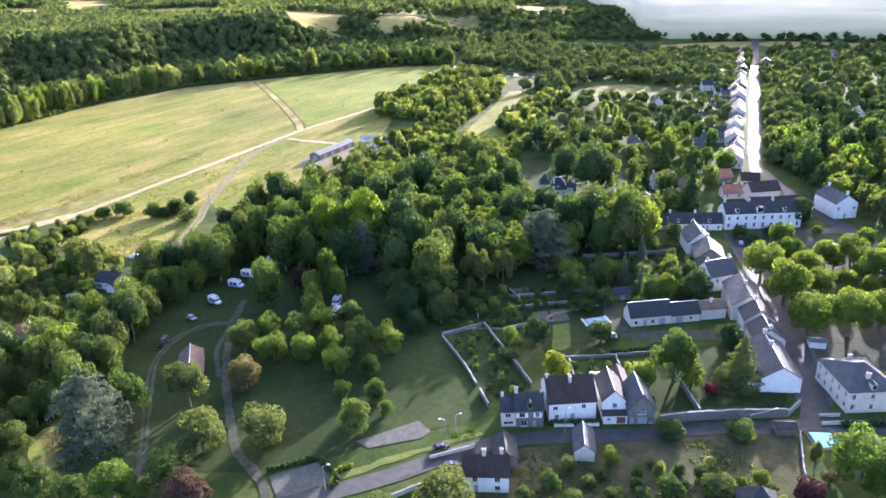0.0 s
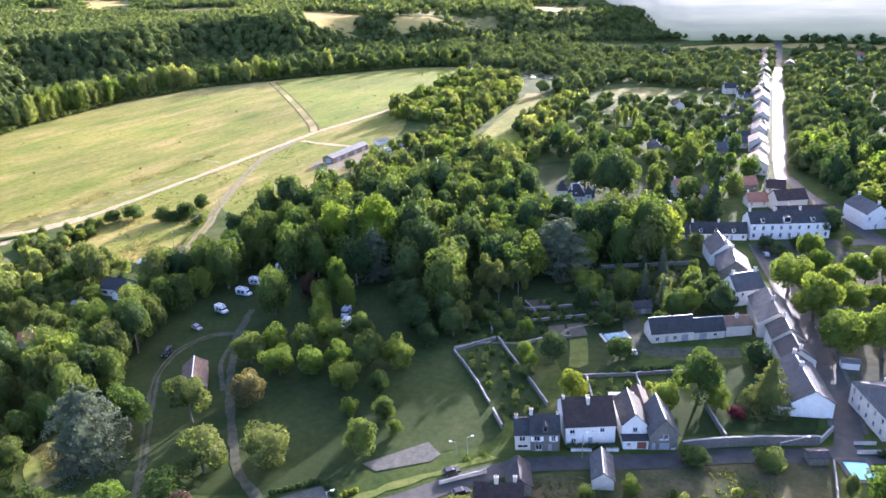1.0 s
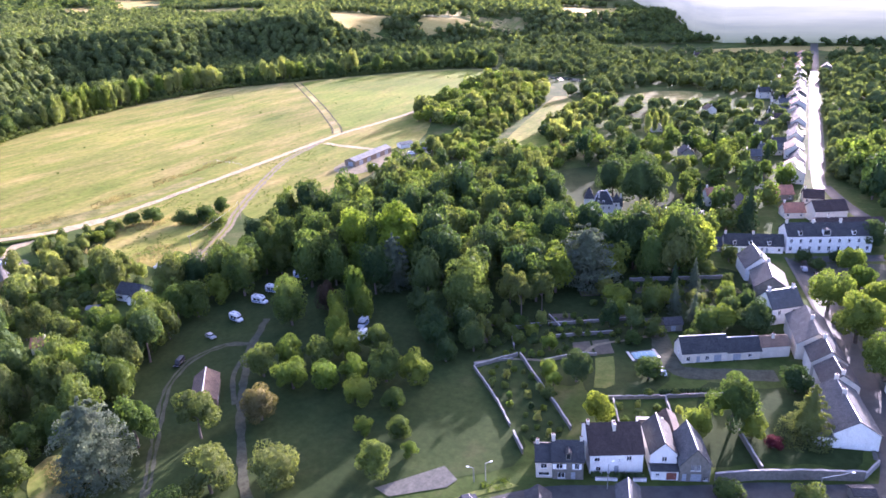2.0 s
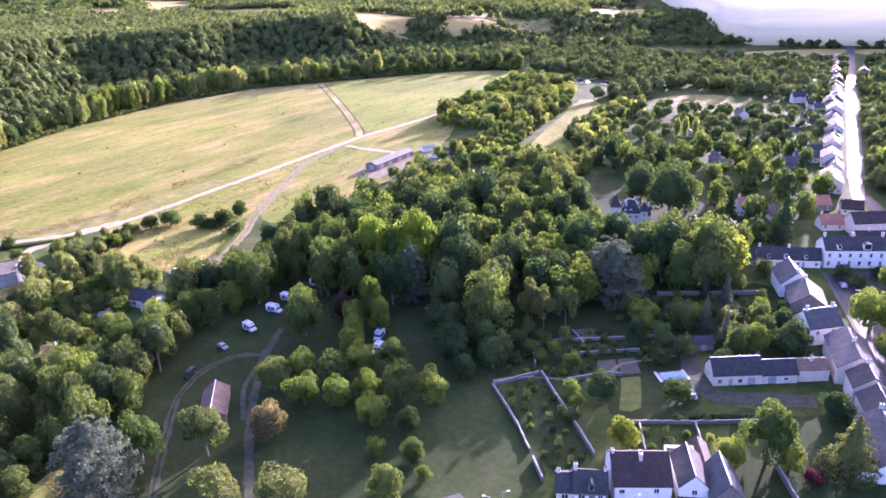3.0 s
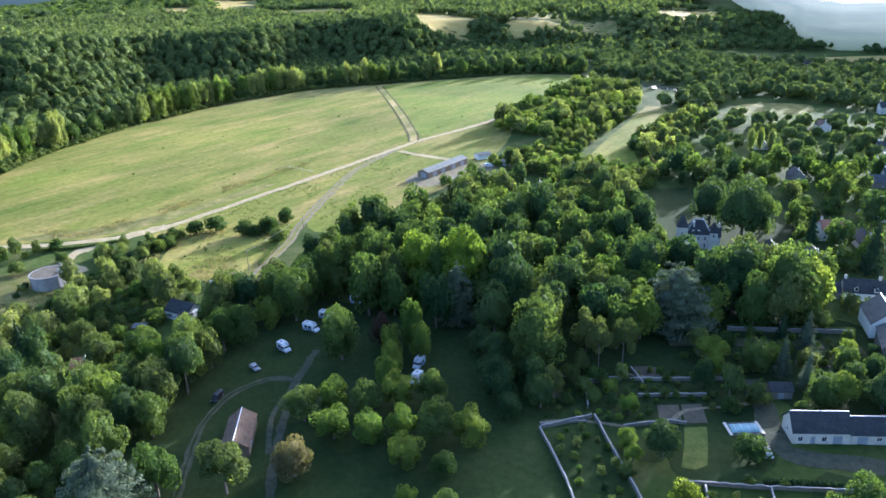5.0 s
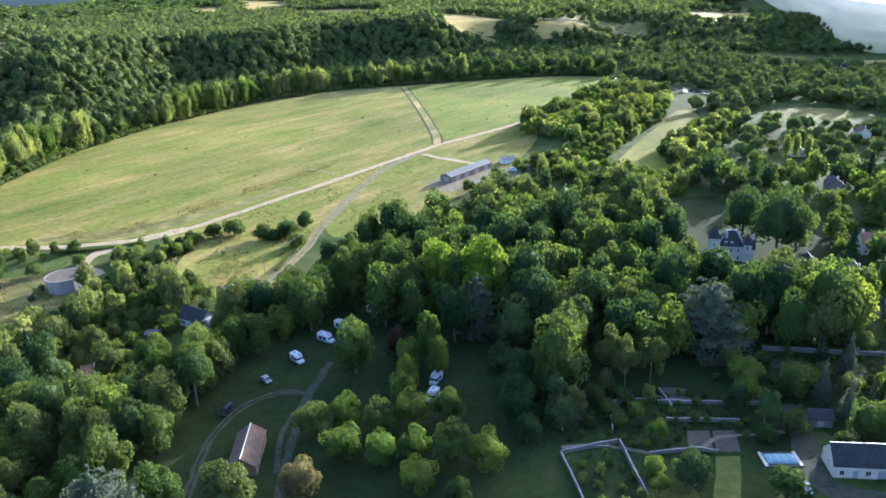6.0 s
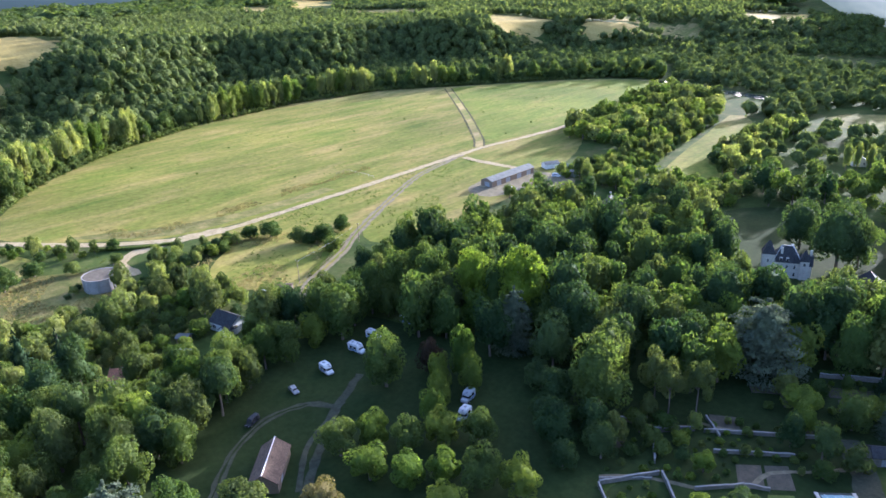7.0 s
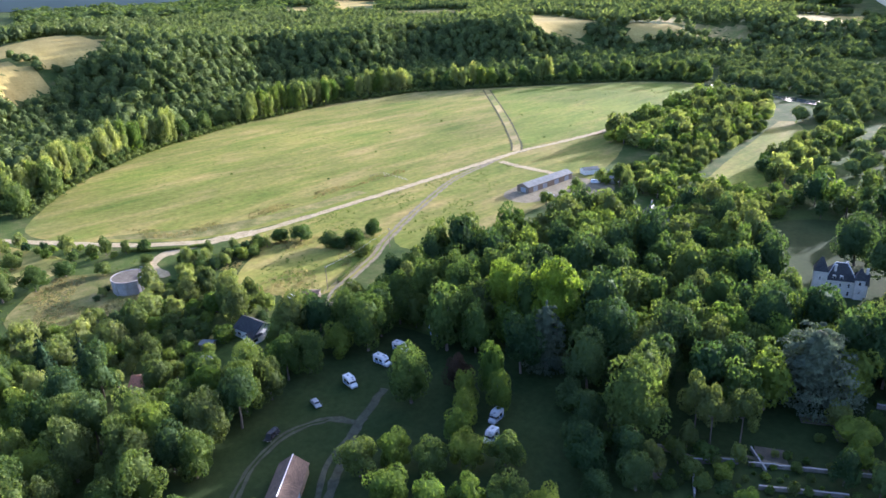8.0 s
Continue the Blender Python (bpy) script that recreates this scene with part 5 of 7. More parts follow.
# the corner house
house(25.6, 178.6, 25, 12.5, 16.2, 6.4, 3.6, CREAM, SLATE_PALE, "large cream corner house with a hipped slate roof and dormers", front=openings(3, 12.5, 0.9, 1.0, 1.7) + openings(3, 12.5, 3.9, 1.0, 1.6), left=openings(5, 16.2, 0.9, 1.0, 1.7) + openings(5, 16.2, 3.9, 1.0, 1.6), hip=5.0, dormers=[(5.6, 0.6, 1.2, 1.5)], chimneys=[(6.2, 3.5, 1.0, 0.7, 1.6), (6.2, 12.5, 1.0, 0.7, 1.6)])
house(40.0, 192.0, 25, 12.0, 9.0, 4.0, 3.0, CREAM, TILE_RED, "low house with a red tiled roof beside the square")
house(17.5, 210.5, 12, 4.6, 2.6, 2.3, 0.25, WHITE, SHEET, "small white kiosk under plane trees", name="kiosk", category="kiosk")


def manor():
    """The old manor in the wood: a corner tower, a steep main roof and a gabled wing."""
    top = empty("manor", pose(-100.4, 316.5, 0, 0, 0, 22) @ Matrix.Scale(0.75, 4), "pale stone manor with a corner tower and steep slate roofs", "manor")
    FOOTPRINTS.extend([(-93, 320, 12), (-86, 318, 10), (-90, 304, 7), (-98, 303, 6), (-80, 306, 5), (-138, 207, 8), (-134, 200, 6), (-291, 149, 8), (-284, 146, 6)])
    bm = bmesh.new()
    ops = [(2.0, 1.0, 1.1, 1.9, "w"), (6.0, 1.0, 1.1, 1.9, "w"), (9.5, 1.0, 1.1, 1.9, "w"), (2.0, 5.0, 1.1, 1.7, "w"), (6.0, 5.0, 1.1, 1.7, "w"), (9.5, 5.0, 1.1, 1.7, "w")]
    for a, b, o in (((5, 0), (18, 0), ops), ((18, 0), (18, 11), ()), ((18, 11), (5, 11), ()), ((5, 11), (5, 0), ())):
        facade(bm, a, b, 8.4, o)
    part("wall", (bm, STONE_PALE), top)
    part("roof", roof_mesh(13, 11, 8.4, 6.5, SLATE, 4.0), top, m=pose(5, 0, 0))
    rb = bmesh.new()
    tube(rb, (5, -0.2, 8.5), (9, 5.5, 15.0), 0.22, 0.22, 6)
    tube(rb, (9, 5.5, 15.05), (14, 5.5, 15.05), 0.22, 0.22, 6)
    tube(rb, (14, 5.5, 15.0), (18, -0.2, 8.5), 0.22, 0.22, 6)
    part("ridge", (rb, STEEL), top, "bright metal ridge")
    tb = bmesh.new()
    tower_ops = [(2.2, 3.0, 0.9, 1.5, "w"), (2.2, 8.2, 0.9, 1.5, "w")]
    for a, b in (((0, -1.5), (5.6, -1.5)), ((5.6, -1.5), (5.6, 4.1)), ((5.6, 4.1), (0, 4.1)), ((0, 4.1), (0, -1.5))):
        facade(tb, a, b, 13.0, tower_ops if a == (0, -1.5) else ())
    tw = part("tower", (tb, STONE_PALE), top)
    part("tower_roof", roof_mesh(5.6, 5.6, 13.0, 5.6, SLATE, 2.3), tw, m=pose(0, -1.5, 0))
    eb = bmesh.new()
    for a, b in (((17.2, -1.2), (21.2, -1.2)), ((21.2, -1.2), (21.2, 2.6)), ((21.2, 2.6), (17.2, 2.6)), ((17.2, 2.6), (17.2, -1.2))):
        facade(eb, a, b, 10.4, [(1.5, 3.0, 0.9, 1.5, "w"), (1.5, 7.2, 0.9, 1.5, "w")] if a == (17.2, -1.2) else ())
    et = part("turret", (eb, STONE_PALE), top, "narrow pale stone corner turret")
    part("turret_roof", roof_mesh(4.0, 3.8, 10.4, 4.6, SLATE, 1.7), et, m=pose(17.2, -1.2, 0))
    for u, y0, o in [(5.0, 0.0, q) for q in ops] + [(0.0, -1.5, q) for q in tower_ops]:
        w = part("window", (boxes((0, 0.1, 0, 0.09, 0.2, o[3]), (o[2] - 0.09, 0.1, 0, o[2], 0.2, o[3]), (0.09, 0.1, o[3] / 2, o[2] - 0.09, 0.2, o[3] / 2 + 0.09)), WHITE_PAINT), top, m=pose(u + o[0], y0, o[1]))
        part("pane", (boxes((0.05, 0.14, 0.03, o[2] - 0.05, 0.17, o[3] - 0.03)), GLASS), w)
    wb = bmesh.new()
    facade(wb, (18, 2), (23, 2), 6.5, [(1.8, 1.0, 1.2, 1.7, "w"), (1.8, 4.0, 1.2, 1.5, "w")])
    facade(wb, (23, 2), (23, 9), 6.5, ())
    facade(wb, (23, 9), (18, 9), 6.5, ())
    wb.faces.new([wb.verts.new(q) for q in ((23, 2, 6.5), (23, 9, 6.5), (23, 5.5, 11))])
    wg = part("wing", (wb, STONE_PALE), top, "gabled stone wing")
    part("wing_roof", roof_mesh(5.4, 7, 6.5, 4.5, SLATE), wg, m=pose(17.8, 2, 0))
    for u, v, z in ((9.0, 3.0, 12.4), (14, 8, 12.4), (22.4, 5.5, 10.8)):
        part("chimney", (boxes((u - 0.5, v - 0.4, z - 1, u + 0.5, v + 0.4, z + 2.4), (u - 0.58, v - 0.48, z + 2.4, u + 0.58, v + 0.48, z + 2.55)), STONE_PALE), top)
    for u in (8.0, 11.0):
        d = part("dormer", (boxes((u, 0.3, 8.4, u + 1.3, 2.4, 10.3)), STONE_PALE), top)
        part("pane", (boxes((u + 0.2, 0.26, 8.8, u + 1.1, 0.29, 10.0)), GLASS), d)


manor()
end_on(-183.0, 345.0, 28, 6.5, 9.0, 4.4, 3.4, WHITE, SLATE, "white gabled house with a dark slate roof inside the wood", front=[(1.0, 2.6, 1.0, 1.3, "w"), (4.2, 2.6, 1.0, 1.3, "w"), (2.6, 0.0, 1.1, 2.1, "d")], chimneys=[(8.0, 3.2, 0.7, 0.7, 1.3)])
house(-176.4, 350.0, 28, 6.0, 5.0, 3.2, 2.6, WHITE, SLATE, "low white wing of a house inside the wood", name="outbuilding", category="outbuilding", front=openings(2, 6, 0.9, 0.9, 1.3))
FOOTPRINTS.extend([(-238, 206, 5), (-232, 202, 4), (-241, 192, 4), (-236, 195, 4), (-229, 191, 3), (-172, 334, 8), (-167, 325, 4), (-217, 158, 8), (-210, 154, 7), (-203, 151, 5), (-215, 119, 5), (-224, 142, 4), (-209, 120, 5), (-202, 117, 3), (-230, 201, 4), (-222, 196, 5), (-214, 190, 4), (-233, 188, 5), (-225, 183, 5)])
house(-231.5, 164.0, 8, 10.5, 8.0, 3.2, 2.8, WHITE, SLATE, "small white bungalow with a dark slate roof among trees", name="bungalow", front=[(1.2, 0.8, 1.8, 1.3, "w"), (5.8, 0.0, 1.0, 2.1, "d")], right=[(1.5, 0.8, 1.4, 1.3, "w"), (5.0, 0.8, 1.2, 1.3, "w")])
house(-220.4, 163.6, 98, 4.5, 4.0, 2.6, 1.4, WHITE, SLATE, "small gabled porch wing of slate and render", name="outbuilding", category="outbuilding", front=[(1, 0.6, 2, 1.4, "w")])
house(-222, 124.5, 45, 8.5, 6.5, 2.8, 1.8, CREAM, TILE_RED, "small house with a red tiled roof deep among trees", name="bungalow", chimneys=[(4, 2.5, 0.6, 0.6, 1.2)])
house(-237.5, 195.5, 40, 6, 3.2, 2.6, 0.5, WOOD, TILE_TAN, "open wooden garden shelter with a tan roof", name="shed", category="shed")
house(-231, 151, 35, 4, 3.2, 2.3, 0.5, WOOD, SHEET, "small garden shed with a metal roof", name="shed", category="shed")
house(-222, 146, 25, 3.6, 3, 2.2, 0.5, WHITE, SHEET, "small white garden hut among trees", name="shed", category="shed")
# barn of the camping ground: broad low roof
house(-158.6, 134.8, -48, 14.0, 6.8, 2.9, 2.4, WOOD, TILE_TAN, "wooden barn with a broad tan tiled roof and white verge", name="barn", category="barn", ridge_mat=WHITE_PAINT, front=[(2, 0, 2.6, 2.2, "d"), (8, 0, 2.6, 2.2, "d")], back=[(3, 0, 2.6, 2.2, "d")])
# long farm shed and its clutter
house(-255.0, 352.0, 88, 38, 8.0, 3.4, 1.6, WOOD, SHEET, "long grey farm shed with a sheet metal roof", name="farm_shed", category="shed", front=[(4, 0, 4, 2.8, "d"), (12, 0, 4, 2.8, "d"), (22, 0, 4, 2.8, "d"), (31, 0, 4, 2.8, "d")], left=[(2.5, 0, 3.5, 2.8, "d")])
house(-252.0, 400.0, 60, 9, 6, 2.8, 1.0, WHITE, SHEET, "small white farm hut", name="shed", category="shed")
house(-240.0, 404.0, 20, 8, 5, 2.8, 0.8, WOOD, SHEET, "low wooden lean-to beside a farm shed", name="shed", category="shed")
house(-232.0, 394.0, 20, 5, 5, 3.0, 0.6, STEEL, SHEET, "small metal farm store", name="shed", category="shed")

# scattered houses of the far part of the village
hr, row = random.Random(11), random.Random(12)
ROOFS, WALLS = [SLATE, SLATE, SLATE_PALE, TILE_BROWN, TILE_RED], [CREAM, STONE_PALE, CREAM, STONE]
FAR = "houses of the far village"


def far_house(x, y, yaw, L, D, eave, rise):
    house(x, y, yaw, L, D, eave, rise, hr.choice(WALLS), hr.choice(ROOFS), "far village house with pale walls and a pitched roof", front=openings(max(2, int(L / 4)), L, 0.9, 1.0, 1.4) + (openings(max(2, int(L / 4)), L, 3.5, 1.0, 1.3) if eave > 5 else []), left=openings(2, D, 0.9, 1, 1.3), chimneys=[(0.5, D / 2, 0.7, 0.6, 1.2)], group=FAR)


y = 404.0
while y < 900:
    L = hr.uniform(10, 17)
    sx = float(np.interp(y, [q[1] for q in MAIN_STREET], [q[0] for q in MAIN_STREET]))
    if hr.random() < 0.93:
        far_house(sx - row.uniform(6.2, 9.5), y, row.uniform(89, 97), L, hr.uniform(8, 11), hr.choice([3.4, 5.6, 6.0]), hr.uniform(2.8, 4.0))
    if y > 500 and hr.random() < 0.16:
        far_house(sx + 15, y, 92, L, 9, hr.choice([3.2, 5.4]), hr.uniform(2.6, 3.6))
    if hr.random() < 0.75:
        far_house(sx - 24 - hr.uniform(0, 14), y + 3, hr.choice([2, 92, 20]), hr.uniform(8, 12), 8, 3.2, 3.0)
    y += L + hr.uniform(0, 4)
for x, yy in [(-45, 318), (-18, 347), (-12, 372), (-31, 352), (-52, 352), (-24, 372), (-40, 385), (-72, 430), (-60, 322), (-34, 395), (60, 420), (95, 480), (55, 560), (120, 600), (80, 690), (150, 740), (-80, 560), (-95, 690), (-70, 760), (-130, 780), (100, 820), (40, 860), (190, 650), (60, 370), (75, 345), (130, 520), (-60, 640), (20, 640), (35, 740), (-105, 500), (180, 860), (-150, 860)]:
    far_house(x, yy, hr.choice([10, 25, 95, 115]), hr.uniform(8, 12), hr.uniform(7, 8.5), hr.choice([2.9, 3.2, 5.2]), hr.uniform(2.6, 3.4))


# the round water tank in the paddock
def water_tank():
    top = empty("water_tank", pose(-299, 157, 0), "round concrete water tank with a flat gravel roof", "water tank")
    FOOTPRINTS.append((-299, 157, 8))
    bm = bmesh.new()
    n, r = 40, 6.8
    prof = [(r, -0.05), (r, 5.2), (r + 0.35, 5.25), (r + 0.35, 5.75), (r - 0.1, 5.75), (r - 0.1, 5.5)]
    rings = [[bm.verts.new((math.cos(k * math.tau / n) * q, math.sin(k * math.tau / n) * q, z)) for k in range(n)] for q, z in prof]
    for a, b in zip(rings[:-1], rings[1:]):
        for k in range(n):
            bm.faces.new((a[k], a[(k + 1) % n], b[(k + 1) % n], b[k]))
    part("tank_wall", (bm, CONCRETE), top)
    db = bmesh.new()
    db.faces.new([db.verts.new((math.cos(k * math.tau / n) * 6.72, math.sin(k * math.tau / n) * 6.72, 5.62)) for k in range(n)])
    part("tank_roof", (db, BITUMEN), top, "brown gravel roof")
    part("hatch", (boxes((2.6, 2.2, 5.6, 4.8, 4.2, 6.2), bevel=0.05), STEEL), top)
    part("vent", (boxes((1.2, 3.4, 5.6, 1.8, 4.0, 6.4), bevel=0.05), WHITE_PAINT), top)
    for k in range(14):
        a = 0.1 + k * 0.16
        rb = bmesh.new()
        tube(rb, (math.cos(a) * 6.95, math.sin(a) * 6.95, 5.7), (math.cos(a) * 6.95, math.sin(a) * 6.95, 6.75), 0.04, 0.04, 5)
        if k < 13:
            tube(rb, (math.cos(a) * 6.95, math.sin(a) * 6.95, 6.72), (math.cos(a + 0.16) * 6.95, math.sin(a + 0.16) * 6.95, 6.72), 0.04, 0.04, 5)
        part("rail", (rb, STEEL), top)
    for k in range(10):
        a = k * math.tau / 10
        part("buttress", (boxes((6.7, -0.25, 0, 7.05, 0.25, 5.2)), CONCRETE), top, m=pose(0, 0, 0, 0, 0, math.degrees(a)))


water_tank()


# ---- walls, pools, hedges ----
def garden_wall(pts, h, t, label, material=STONE, rough=0.14):
    """An old wall in short uneven lengths, with coping stones."""
    rng = random.Random(int(abs(pts[0][0]) * 100 + abs(pts[0][1]) * 10))
    top = empty("garden_wall", pose(0, 0, 0), label, "wall")
    bm, cb = bmesh.new(), bmesh.new()
    t *= 0.75
    for p, q in zip(pts[:-1], pts[1:]):
        a, b = Vector((*p, 0)), Vector((*q, 0))
        u = (b - a).normalized()
        n = Vector((-u.y, u.x, 0))
        m = max(1, int((b - a).length / 1.3))
        zs = [h + rng.uniform(-rough, rough) for _ in range(m + 1)]
        js = [n * rng.uniform(-0.05, 0.05) * (rough > 0) for _ in range(m + 1)]
        for k in range(m):
            c, d = a.lerp(b, k / m) + js[k], a.lerp(b, (k + 1) / m) + js[k + 1]
            for m_, w, lo, hi in ((bm, t / 2, (-0.1, -0.1), (zs[k], zs[k + 1])), (cb, t / 2 + 0.05, (zs[k] + 0.002, zs[k + 1] + 0.002), (zs[k] + 0.1, zs[k + 1] + 0.1))):
                vs = [m_.verts.new(v + Vector((0, 0, z))) for lv in (lo, hi) for v, z in ((c - n * w, lv[0]), (d - n * w, lv[1]), (d + n * w, lv[1]), (c + n * w, lv[0]))]
                for f in ((3, 2, 1, 0), (4, 5, 6, 7), (0, 1, 5, 4), (1, 2, 6, 5), (2, 3, 7, 6), (3, 0, 4, 7)):
                    m_.faces.new([vs[i] for i in f])
    part("masonry", (bm, material), top)
    part("coping", (cb, CONCRETE), top)


garden_wall([(-88.5, 177), (-81, 170), (-74, 163), (-67.5, 155.5)], 1.1, 0.4, "old stone wall between park grass and gardens")
garden_wall([(-65.5, 153), (-60.5, 147)], 1.5, 0.5, "old stone wall beside a cottage")
garden_wall([(-88.5, 177.5), (-79.5, 189)], 1.2, 0.45, "old stone wall across a garden")
garden_wall([(-79, 189.5), (-70, 179.5), (-60, 169), (-53, 161)], 1.3, 0.45, "old stone wall along a garden")
garden_wall([(-78, 211), (-55, 225.5)], 1.0, 0.45, "low stone terrace wall in a garden")
garden_wall([(-73, 204.5), (-57.5, 214.5)], 1.1, 0.45, "low stone terrace wall in a garden")
garden_wall([(-63, 255), (-30, 272)], 1.4, 0.45, "long stone garden wall")
garden_wall([(-17.5, 156.5), (-8, 162.2), (2, 167), (12, 171.3)], 2.6, 0.6, "grey stone retaining wall along the road", STONE)
garden_wall([(-15, 177), (-8.4, 164.5)], 1.7, 0.45, "stone wall dividing two gardens")
garden_wall([(12, 171.6), (15, 178.5)], 1.6, 0.45, "stone wall beside the street", CONCRETE)
garden_wall([(-52, 176.5), (-36, 184.5), (-18, 194.5)], 1.0, 0.4, "low stone wall behind the terrace")
garden_wall([(-47, 178), (-42.5, 168)], 1.1, 0.4, "low stone wall in a back garden")
garden_wall([(-34.5, 184.5), (-30, 174)], 1.1, 0.4, "low stone wall in a back garden")
garden_wall([(-100, 193), (-93, 198)], 1.5, 0.45, "ruined stone wall at the edge of a wood")
garden_wall([(-82, 192), (-88, 203), (-80, 210)], 1.4, 0.45, "old stone wall among shrubs")
garden_wall([(-80, 217), (-74, 211)], 0.9, 0.4, "short stone wall between garden plots")
garden_wall([(-71, 189), (-63, 197), (-58, 199)], 1.0, 0.4, "old stone wall round a garden plot")
garden_wall([(-104, 198), (-95, 204.5)], 0.9, 0.4, "low ruined wall in a shaded garden")
garden_wall([(-89.5, 179), (-80, 186.5)], 0.7, 0.35, "low broken wall in a shaded garden")
garden_wall([along(13.5, -0.5), along(18.5, -0.5)], 0.8, 0.3, "low wall in front of a white house", WHITE)
garden_wall([along(22, -0.5), along(25, -0.5)], 0.9, 0.3, "low white gate wall in front of a house", WHITE)
garden_wall([(19.5, 174.5), (24.2, 176.6)], 0.9, 0.35, "low pale wall at a street corner", STONE_PALE)
garden_wall([(20, 171.0), (50, 184)], 1.1, 0.35, "low wall along the village road", STONE_PALE)
garden_wall([(15, 165), (15.8, 150), (17, 143)], 1.2, 0.3, "concrete garden wall on a slope", CONCRETE)
garden_wall([(-66, 122), (-57.5, 130)], 1.1, 0.35, "low stone parapet beside the road", STONE_PALE)
garden_wall([(-60, 117), (-70, 104)], 1.2, 0.35, "low stone wall beside a lane", STONE_PALE)


def hedge(pts, h, t, label, material=LEAF_DARK):
    """A clipped hedge: a leafy mass along a line."""
    rng = np.random.RandomState(int(abs(pts[0][0]) * 10))
    c = spline(pts, 1.2)
    verts, loops, sizes = [], [], []
    base = 0
    v, f = ICO[1]
    for x, y in c:
        k = v * np.array([t * 0.55, t * 0.55, h * 0.52]) * rng.uniform(0.85, 1.15) + np.array([x, y, h * 0.48])
        verts.append(k)
        loops.append((f + base).ravel())
        sizes.append(np.full(len(f), 3))
        base += len(k)
        d = unit(rng.normal(size=(60, 3)))
        q = leaf_faces(np.array([x, y, h * 0.5]) + d * np.array([t * 0.62, t * 0.62, h * 0.55]), d, 0.2, rng)
        verts.append(q)
        loops.append(base + np.arange(len(q)))
        sizes.append(np.full(len(q) // 3, 3))
        base += len(q)
    tagged(new("hedge", big_mesh("hedge", np.concatenate(verts), np.concatenate(loops), np.concatenate(sizes), material)), label, "hedge")


hedge([(-100, 103.5), (-92, 111.5), (-89.5, 110.8)], 1.4, 1.2, "clipped dark hedge round a small car park")
hedge([(-89, 110.8), (-83, 107.2), (-82.6, 104.5)], 1.4, 1.2, "clipped dark hedge round a small car park")
hedge([(-82.5, 112), (-84.5, 109), (-83, 105)], 1.2, 1.2, "straw-green hedge on a road verge", LEAF_YELLOW)
hedge([(25, 172.0), (31, 174.8), (37, 177.5)], 2.0, 1.4, "tall clipped hedge in front of a house", LEAF_NEEDLE)
hedge([along(13.2, 0.6), along(19, 0.6), along(24, 0.6)], 1.3, 1.5, "clipped hedge in front of a white house", LEAF_DARK)
hedge([(-36, 186.5), (-26, 192), (-18, 196)], 1.5, 1.3, "garden hedge behind the terrace", LEAF_DARK)
hedge([(-63, 256.5), (-30, 273.5)], 1.6, 1.6, "garden hedge along a stone wall", LEAF)
hedge([(-240, 214), (-252, 238), (-258, 247)], 1.6, 1.5, "wild hedge beside a track", LEAF)
hedge([(-345, 172), (-330, 186), (-322, 199)], 1.3, 2.0, "low wild hedge beside a road", LEAF)


def pool(x, y, yaw, L, W, label):
    top = empty("swimming_pool", pose(x, y, 0, 0, 0, yaw), label, "swimming pool")
    part("deck", (boxes((-1.2, -1.2, 0, L + 1.2, 0, 0.18), (-1.2, W, 0, L + 1.2, W + 1.2, 0.18), (-1.2, 0, 0, 0, W, 0.18), (L, 0, 0, L + 1.2, W, 0.18), bevel=0.02), PAVING), top)
    part("water", (boxes((0, 0, 0, L, W, 0.1)), POOL), top)
    lb = bmesh.new()
    for q in (0, 0.5):
        tube(lb, (L - 0.4, 0.4 + q, 0.1), (L + 0.2, 0.4 + q, 0.9), 0.03, 0.03, 5)
    part("ladder", (lb, STEEL), top)


pool(19.3, 161.0, 23, 5.2, 6.5, "turquoise swimming pool with a pale stone deck")


def covered_pool(x, y, yaw):
    top = empty("covered_pool", pose(x, y, 0, 0, 0, yaw), "garden pool under a pale blue rounded cover", "swimming pool")
    bm = bmesh.new()
    rows = []
    for i in range(9):
        u = i / 8
        rows.append([bm.verts.new((u * 7.0, 1.7 - math.cos(k / 8 * math.pi) * 1.7, 0.25 + math.sin(k / 8 * math.pi) * 0.8 * (1 - (2 * u - 1) ** 4 * 0.5))) for k in range(9)])
    for a, b in zip(rows[:-1], rows[1:]):
        for k in range(8):
            bm.faces.new((a[k], b[k], b[k + 1], a[k + 1]))
    part("cover", (bm, TARP), top)
    part("deck", (boxes((-1, -1, 0, 8, 4.4, 0.22), bevel=0.03), PAVING), top)
    for x0 in (-0.95, 7.05):
        part("side_panel", (boxes((x0, -0.9, 0.24, x0 + 0.8, 4.3, 0.4), bevel=0.03), CREAM), top, "white sliding deck panel")
    for k in range(1, 8, 2):
        rb = bmesh.new()
        for j in range(8):
            p, q = ((k / 8 * 7.0, 1.7 - math.cos(j_ / 8 * math.pi) * 1.72, 0.27 + math.sin(j_ / 8 * math.pi) * 0.82) for j_ in (j, j + 1))
            tube(rb, p, q, 0.04, 0.04, 5)
        part("rib", (rb, WHITE_PAINT), top)


covered_pool(-47.2, 201.4, 36)


# ---- vehicles ----
def wheels(top, xs, w, r=0.34):
    for x in xs:
        for yy in (0.02, w - 0.24):
            bm = bmesh.new()
            tube(bm, (x, yy, r), (x, yy + 0.22, r), r, r, 14)
            wh = part("wheel", (bm, RUBBER), top)
            rm = bmesh.new()
            tube(rm, (x, yy - 0.015, r), (x, yy + 0.235, r), r * 0.55, r * 0.55, 10)
            part("rim", (rm, STEEL), wh)


